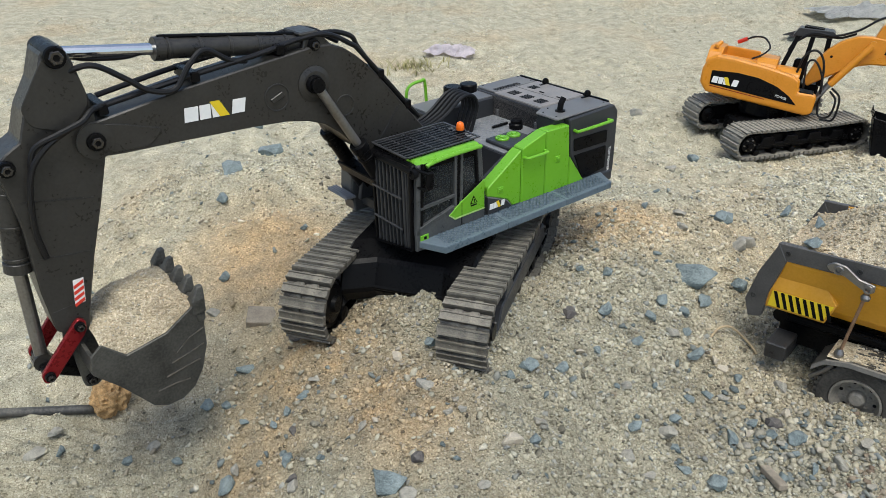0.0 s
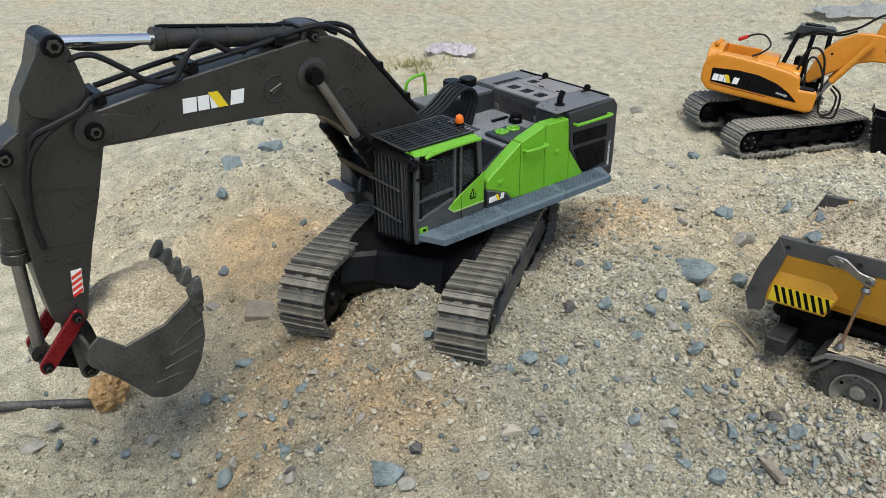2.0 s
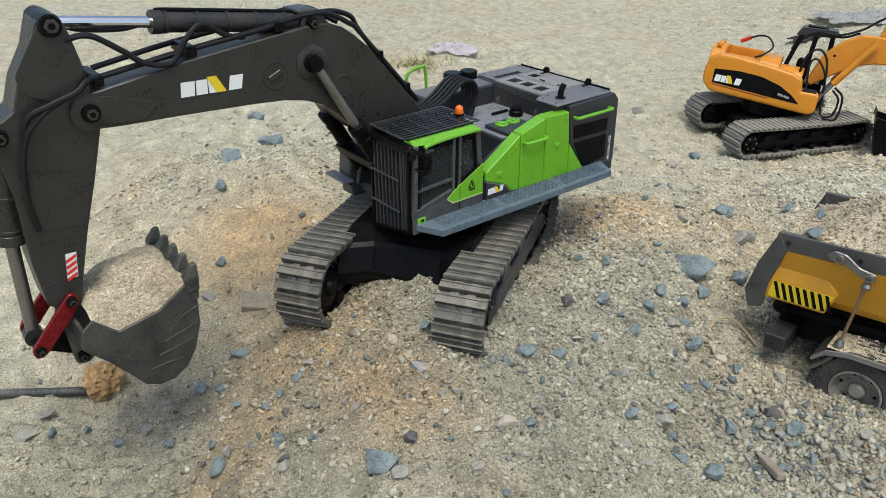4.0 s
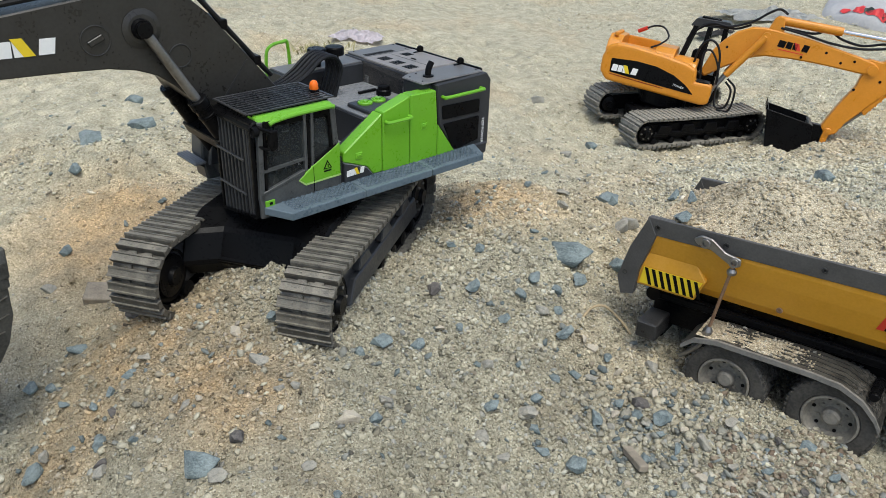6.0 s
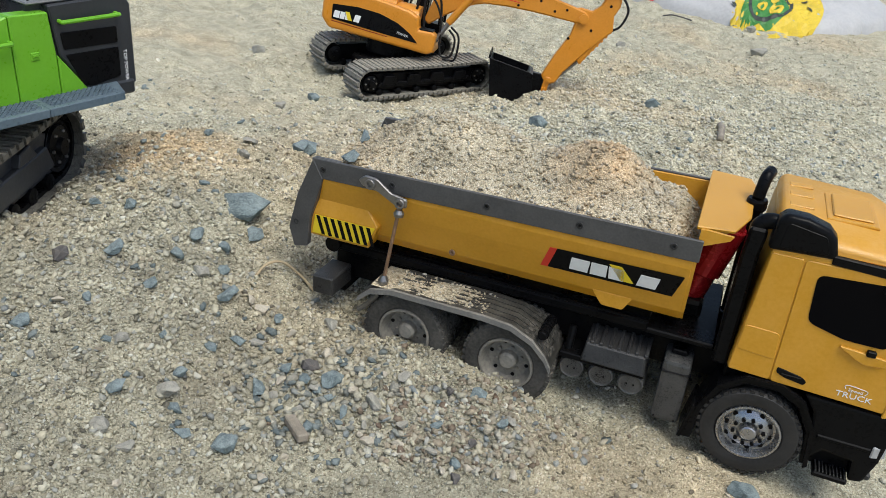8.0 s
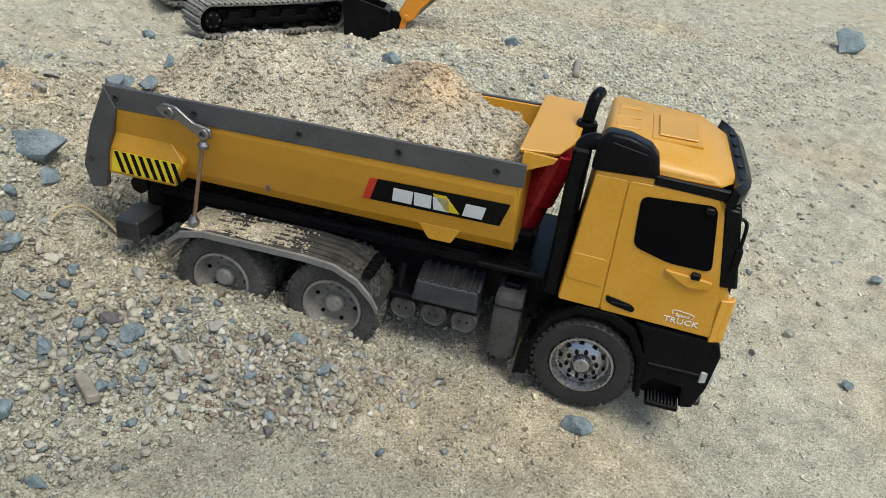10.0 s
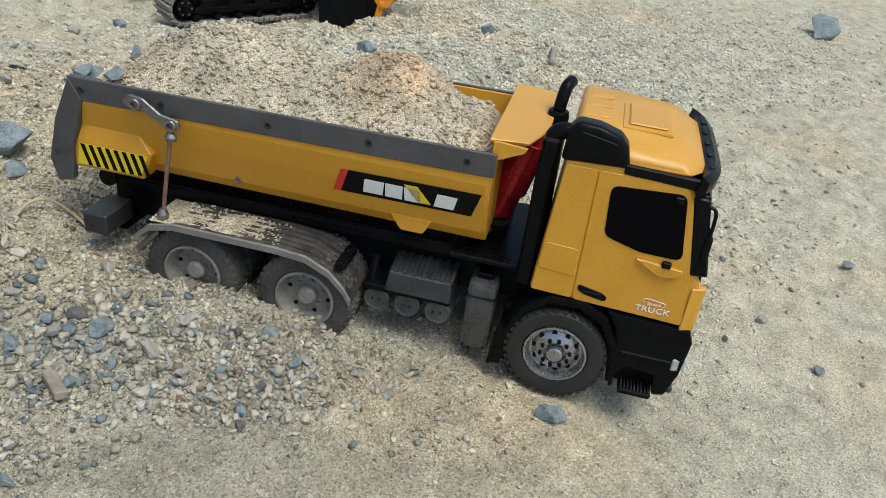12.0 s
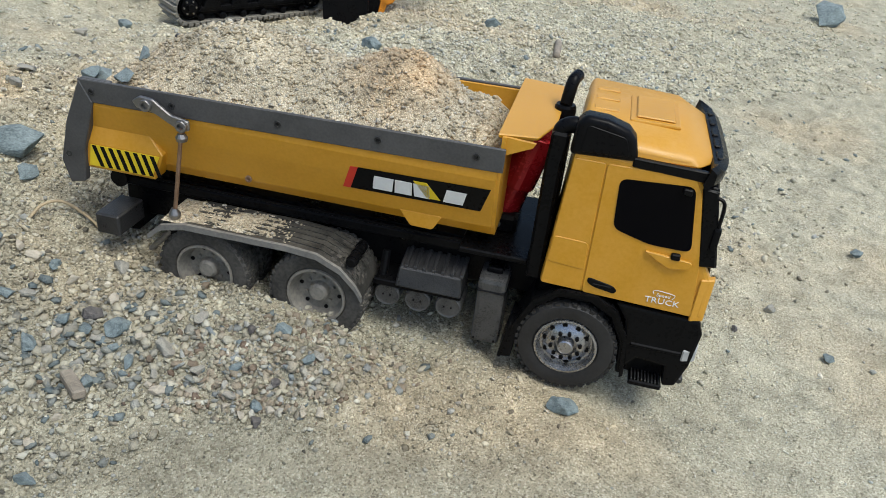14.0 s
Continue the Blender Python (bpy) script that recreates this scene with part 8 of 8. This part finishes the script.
scatter("stone_pile", pile, 0.0024 + 0.0046 * r.beta(1.2, 3.2, len(pile)), BLUE_CHIPS, "coarse chips piled beside the truck's rear wheels", 43, sink=0.2)
TAN_CHIPS = sand_material("tan_chips", [(0.0, (0.20, 0.145, 0.105)), (0.2, (0.35, 0.285, 0.205)), (0.5, (0.45, 0.39, 0.285)), (0.72, (0.52, 0.47, 0.36)), (0.86, (0.30, 0.33, 0.325)), (1.0, (0.66, 0.62, 0.52))], cell=900, bump=0.4, island=True, spot=0.1)
spill = np.stack([r.normal(0.440, 0.052, 760), r.normal(0.505, 0.028, 760)], 1)
spill = spill[swept(spill[:, 0], spill[:, 1]) < 0.3]
scatter("pebble_spill", spill, 0.0018 + 0.0040 * r.beta(1.2, 3.2, len(spill)), TAN_CHIPS, "tan and brown pebbles spilled before the rear wheels", 45, sink=0.25)

# sand in the digger's bucket


def bucket_height(x, y):
    x, y = np.asarray(x, float), np.asarray(y, float)
    edge = np.interp(x, [0.464, 0.495, 0.531, 0.549], [-0.010, -0.026, -0.033, -0.020])
    z = edge + 0.0010 - 0.009 * np.clip((np.abs(y + 0.01635) - 0.0447) / 0.0021, 0, 1) + 0.031 * np.sin(np.pi * np.clip((x - 0.4655) / 0.0855, 0, 1)) ** 0.7 * np.sin(np.pi * np.clip((y + 0.0632) / 0.0937, 0, 1)) ** 0.65
    return z + 0.0022 * value_noise(x * 70, y * 70, 51) + 0.001 * value_noise(x * 170, y * 170, 52)


heap("bucket_sand", digger.matrix_world @ BOOM_SHIFT, np.arange(0.4655, 0.5510, 0.0022), np.linspace(-0.0632, 0.0305, 44), bucket_height, "dry sand heaped in the excavator's bucket", 53, 1500, (0.0006, 0.0016))


def drop(x, y, dz=0.0):
    return Vector((x, y, float(ground_height(np.array([x]), np.array([y]))[0]) + dz))


# a black pole end with a lump of dried mud, a board chip, a root, a wooden splinter
PIPE = material("black_pole", (0.02, 0.021, 0.023), 0.5, vary=0.2, dust=0.3)
CLOD = material("dried_mud", (0.43, 0.27, 0.12), 0.95, vary=0.6, grain=120, bump=0.8, bump_scale=350)
WOOD = material("grey_wood", (0.26, 0.22, 0.17), 0.85, vary=0.3, grain=120, dust=0.3, bump=0.4)
ROOT = material("dry_root", (0.42, 0.33, 0.20), 0.85, vary=0.2, grain=200, bump=0.3)
pole = thing("pole", Matrix.Translation(drop(-0.40, 0.655)), "thin black pole lying on the sand", "pole")
part("shaft", hose([(-0.45, -0.035, 0.012), (-0.2, -0.016, 0.010), (0.025, 0.004, 0.006)], 0.0052, 12), PIPE, pole, smooth=True)
bm = bmesh.new()
bmesh.ops.create_icosphere(bm, subdivisions=4, radius=0.0200)
for v in bm.verts:
    n = v.co.normalized()
    v.co *= 1 + 0.22 * noise.noise(n * 2.3) + 0.16 * noise.noise(n * 7) + 0.13 * noise.noise(n * 17) + 0.08 * noise.noise(n * 37)
clod = tagged(new("mud_clod", bpy.data.meshes.new("mud_clod")), "rough brown lump of dried mud under the bucket", "mud clod")
bm.to_mesh(clod.data)
bm.free()
clod.data.materials.append(CLOD)
clod.matrix_world = Matrix.Translation(drop(-0.366, 0.668, 0.011))


def single(name, bm, mat, m, label, category, smooth=False):
    ob = part(name, bm, mat, None, label, smooth)
    ob.matrix_world = m
    ob["category"] = category
    return ob


single("board_chip", box(-0.019, 0.019, -0.013, 0.013, -0.003, 0.006, 0.001), WOOD, Matrix.Translation(drop(-0.205, 0.742)) @ Euler((0.25, 0.1, 0.1)).to_matrix().to_4x4(), "flat weathered board chip in the sand", "wood chip")
single("dry_root", hose([drop(0.300, 0.722, 0.002), drop(0.312, 0.732, 0.009), drop(0.328, 0.737, 0.010), drop(0.346, 0.731, 0.007), drop(0.356, 0.722, 0.001)], 0.0014, 8), ROOT, Matrix(), "thin curved dry root lying on the gravel", "root", True)
single("wood_splinter", box(-0.016, 0.016, -0.0045, 0.0045, -0.003, 0.004, 0.001), WOOD, Matrix.Translation(drop(0.313, 0.545, 0.003)) @ Euler((0.1, 0.15, 1.78)).to_matrix().to_4x4(), "grey wooden splinter among the stones", "wood chip")
single("leaf_scrap", prism(rounded([(-0.008, -0.003), (0.007, -0.004), (0.010, 0.0), (0.003, 0.004), (-0.007, 0.003)], 0.002), 0, 0.0010, "z"), ROOT, Matrix.Translation(drop(0.405, 0.935, 0.003)) @ Euler((0.2, 0.1, 2.4)).to_matrix().to_4x4(), "dry curled leaf on the gravel", "leaf")

single("twig", hose([drop(1.681, 2.172, 0.004), drop(1.705, 2.160, 0.009), drop(1.735, 2.148, 0.006), drop(1.762, 2.134, 0.003)], 0.0022, 7), DARK_STONE, Matrix(), "thin dark twig lying on the gravel", "twig", True)
single("wood_stick", hose([drop(1.018, 0.988, 0.003), drop(1.046, 1.025, 0.010), drop(1.073, 1.062, 0.005)], 0.0055, 8), WOOD, Matrix(), "short weathered grey stick on the gravel", "wood stick", True)

# two stones resting on the truck's load
for k, (x, y, size) in enumerate(((-0.3800, -0.0516, 0.0125), (-0.3905, -0.0116, 0.0110))):
    ob = new("stone", SHAPES[0][k + 1])
    ob.matrix_world = truck.matrix_world @ Matrix.Translation((x, y, float(load_height(np.array([x]), np.array([y]))[0]) + size * 0.35)) @ Matrix.Rotation(0.7 + k, 4, "Z") @ Matrix.Diagonal((size, size * 0.8, size * 0.7, 1))
    tagged(ob, "blue-grey stone lying on the truck's sand load", "stone", "stones on the load")

# litter further off: a crumpled wrapper, a dry tuft, a dark rag, a clear bag
WRAPPER = material("pale_wrapper", (0.72, 0.66, 0.68), 0.4, vary=0.15, grain=30)
FILM = material("clouded_film", (0.55, 0.55, 0.52), 0.3, vary=0.2, grain=20, dust=0.4)
RAG = material("dark_rag", (0.03, 0.028, 0.03), 0.8, vary=0.3, grain=40, dust=0.15)


def crumpled(name, centre, a, b, tall, turn, mat, label, category, seed):
    """A crumpled sheet with thickness, lying on the ground."""
    bm = bmesh.new()
    nx, ny = 22, 16
    top, low = [], []
    for i in range(nx + 1):
        for j in range(ny + 1):
            u, v = i / nx * 2 - 1, j / ny * 2 - 1
            wob = 1 + 0.18 * noise.noise(Vector((u * 2, v * 2, seed)))
            x, y = u * a * wob, v * b * (1 + 0.25 * noise.noise(Vector((u * 1.5, 4, seed))))
            z = tall * (0.35 + 0.6 * abs(noise.noise(Vector((u * 1.8, v * 1.6, seed + 9)))) + 0.35 * abs(noise.noise(Vector((u * 4.5, v * 4.5, seed + 5))))) * (1 - 0.55 * max(abs(u), abs(v)) ** 3)
            top.append(bm.verts.new((x, y, z)))
    for i in range(nx):
        for j in range(ny):
            k = i * (ny + 1) + j
            bm.faces.new((top[k], top[k + ny + 1], top[k + ny + 2], top[k + 1]))
    bmesh.ops.solidify(bm, geom=bm.faces[:], thickness=0.0012)
    return single(name, bm, mat, Matrix.Translation(drop(*centre, -0.004)) @ Matrix.Rotation(turn, 4, "Z"), label, category)


crumpled("wrapper", (0.005, 2.02), 0.062, 0.040, 0.045, -0.35, WRAPPER, "crumpled pale pink plastic wrapper", "litter", 3)
crumpled("clear_bag", (1.36, 2.62), 0.15, 0.085, 0.05, 0.1, FILM, "clouded clear plastic bag on the ground", "plastic bag", 8)
crumpled("rag", (1.13, 2.44), 0.105, 0.022, 0.020, 0.5, RAG, "dark torn rag on the ground", "rag", 14)
GRASS = material("dry_grass", (0.34, 0.31, 0.14), 0.8, vary=0.35, grain=8)
bm = bmesh.new()
gr = random.Random(9)
for k in range(110):
    cx, cy = gr.gauss(-0.085, 0.035), gr.gauss(1.90, 0.03)
    base = drop(cx, cy)
    lean = Vector((gr.uniform(-0.03, 0.03), gr.uniform(-0.03, 0.03), gr.uniform(0.006, 0.024)))
    side = Vector((-lean.y, lean.x, 0)).normalized() * 0.0016
    m1 = base + lean * 0.55 + Vector((0, 0, 0.006))
    v = [bm.verts.new(p) for p in (base - side, base + side, m1 + side * 0.8, m1 - side * 0.8, base + lean)]
    bm.faces.new(v[:4]), bm.faces.new((v[3], v[2], v[4]))
tuft = part("grass_tuft", bm, GRASS, None, "low tuft of dry yellow-green grass")
tagged(tuft, category="grass", kind="stuff")

# the printed woven sack at the edge of the ground
SACK = material("woven_sack", (0.46, 0.45, 0.445), 0.55, vary=0.12, grain=14, dust=0.15, bump=0.3, bump_scale=160)
SACK_GREEN = material("green_print", (0.05, 0.22, 0.04), 0.5, vary=0.15, grain=20)
SACK_YELLOW = material("sack_yellow_print", (0.66, 0.47, 0.03), 0.5, vary=0.15, grain=20)
SACK_RED = material("sack_red_print", (0.65, 0.05, 0.05), 0.5, vary=0.1, grain=20)
SACK_BLACK = material("sack_black_print", (0.03, 0.04, 0.03), 0.5, vary=0.1, grain=20)
SACK_C = Vector((2.18, 2.50))
EDGE = [(1.60, 2.72), (1.69, 2.46), (1.82, 2.13), (1.95, 1.99), (2.10, 1.965), (2.36, 2.02), (2.62, 2.18), (2.72, 2.55), (2.55, 2.95), (2.15, 3.05), (1.80, 2.98)]
edge_polar = sorted((math.atan2(y - SACK_C.y, x - SACK_C.x), math.hypot(x - SACK_C.x, y - SACK_C.y)) for x, y in EDGE)


def sack_edge(t):
    """The sack's reach from its middle in a direction."""
    ts = [a for a, _ in edge_polar]
    rs = [b for _, b in edge_polar]
    return float(np.interp(t, [ts[-1] - 2 * math.pi] + ts + [ts[0] + 2 * math.pi], [rs[-1]] + rs + [rs[0]]))


def sack_point(x, y, lift=0.0):
    d = Vector((x, y)) - SACK_C
    q = min(1.0, d.length / sack_edge(math.atan2(d.y, d.x)))
    z = 0.115 * max(0.0, 1 - q ** 3.2) ** 0.55
    z += (1 - q ** 6) * (0.014 * noise.noise(Vector((x * 6, y * 6, 1))) + 0.008 * abs(noise.noise(Vector((x * 15, y * 15, 2)))))
    return Vector((x, y, float(ground_height(np.array([x]), np.array([y]))[0]) - 0.004 + z + lift))


bm = bmesh.new()
rows = []
for i in range(50):
    q = (i / 49) ** 0.7
    rows.append([bm.verts.new(sack_point(SACK_C.x + q * sack_edge(t) * math.cos(t), SACK_C.y + q * sack_edge(t) * math.sin(t))) for t in (2 * math.pi * k / 180 - math.pi for k in range(180))])
for a, b in zip(rows[1:], rows[2:]):
    for k in range(180):
        bm.faces.new((a[k], a[(k + 1) % 180], b[(k + 1) % 180], b[k]))
bm.faces.new(rows[1])
for v in rows[0]:
    bm.verts.remove(v)
sack = single("sack", bm, SACK, Matrix(), "white woven plastic sack with coloured print, crumpled", "sack", True)


def sack_print(name, centre, a, b, turn, mat, lift, inner=0.0):
    """A printed patch draped over the sack."""
    bm = bmesh.new()
    rings = []
    for i in range(13):
        q = inner + (1 - inner) * i / 12
        ring = []
        for k in range(48):
            t = 2 * math.pi * k / 48
            u, v = a * q * math.cos(t), b * q * math.sin(t)
            ring.append(bm.verts.new(sack_point(centre[0] + u * math.cos(turn) - v * math.sin(turn), centre[1] + u * math.sin(turn) + v * math.cos(turn), lift)))
        rings.append(ring)
    for p, q in zip(rings, rings[1:]):
        for k in range(48):
            bm.faces.new((p[k], p[(k + 1) % 48], q[(k + 1) % 48], q[k]))
    return part(name, bm, mat, sack)


sack_print("yellow_print", (2.02, 2.07), 0.19, 0.120, 0.5, SACK_YELLOW, 0.003)
sack_print("green_print", (1.965, 2.065), 0.095, 0.062, 0.5, SACK_GREEN, 0.0045)
sack_print("emblem_ring", (1.99, 2.075), 0.085, 0.062, 0.5, SACK_BLACK, 0.0055, 0.86)
for dx, dy, s in ((-0.03, 0.01, 0.022), (0.03, 0.03, 0.022), (0.0, -0.02, 0.03)):
    sack_print("print_spot", (1.985 + dx, 2.06 + dy), s, s * 0.6, 0.5, SACK_YELLOW, 0.006, 0.35)
for k in range(9):
    t = radians(-50 + k * 24)
    u, v = 0.142 * math.cos(t), 0.105 * math.sin(t)
    sack_print("print_bar", (1.985 + u * 0.88 - v * 0.48, 2.06 + u * 0.48 + v * 0.88), 0.009, 0.006, t, SACK_BLACK, 0.0060)
sack_print("red_print", (1.755, 2.32), 0.042, 0.034, 0.3, SACK_RED, 0.003, 0.55)
for k in range(6):
    sack_print("print_bar", (1.635 + k * 0.018, 2.64 - k * 0.045), 0.022, 0.008, 1.9, SACK_RED, 0.003)
sack_print("black_print", (1.84, 2.28), 0.035, 0.045, 0.4, SACK_BLACK, 0.003, 0.2)
for k in range(4):
    sack_print("print_bar", (1.66 + k * 0.012, 2.60 - k * 0.035), 0.010, 0.018, 0.3, SACK_BLACK if k % 2 else SACK_RED, 0.003)
for k in range(5):
    sack_print("print_bar", (2.26 + k * 0.02, 2.12 + k * 0.01), 0.006, 0.014, 0.2, SACK_BLACK, 0.003)
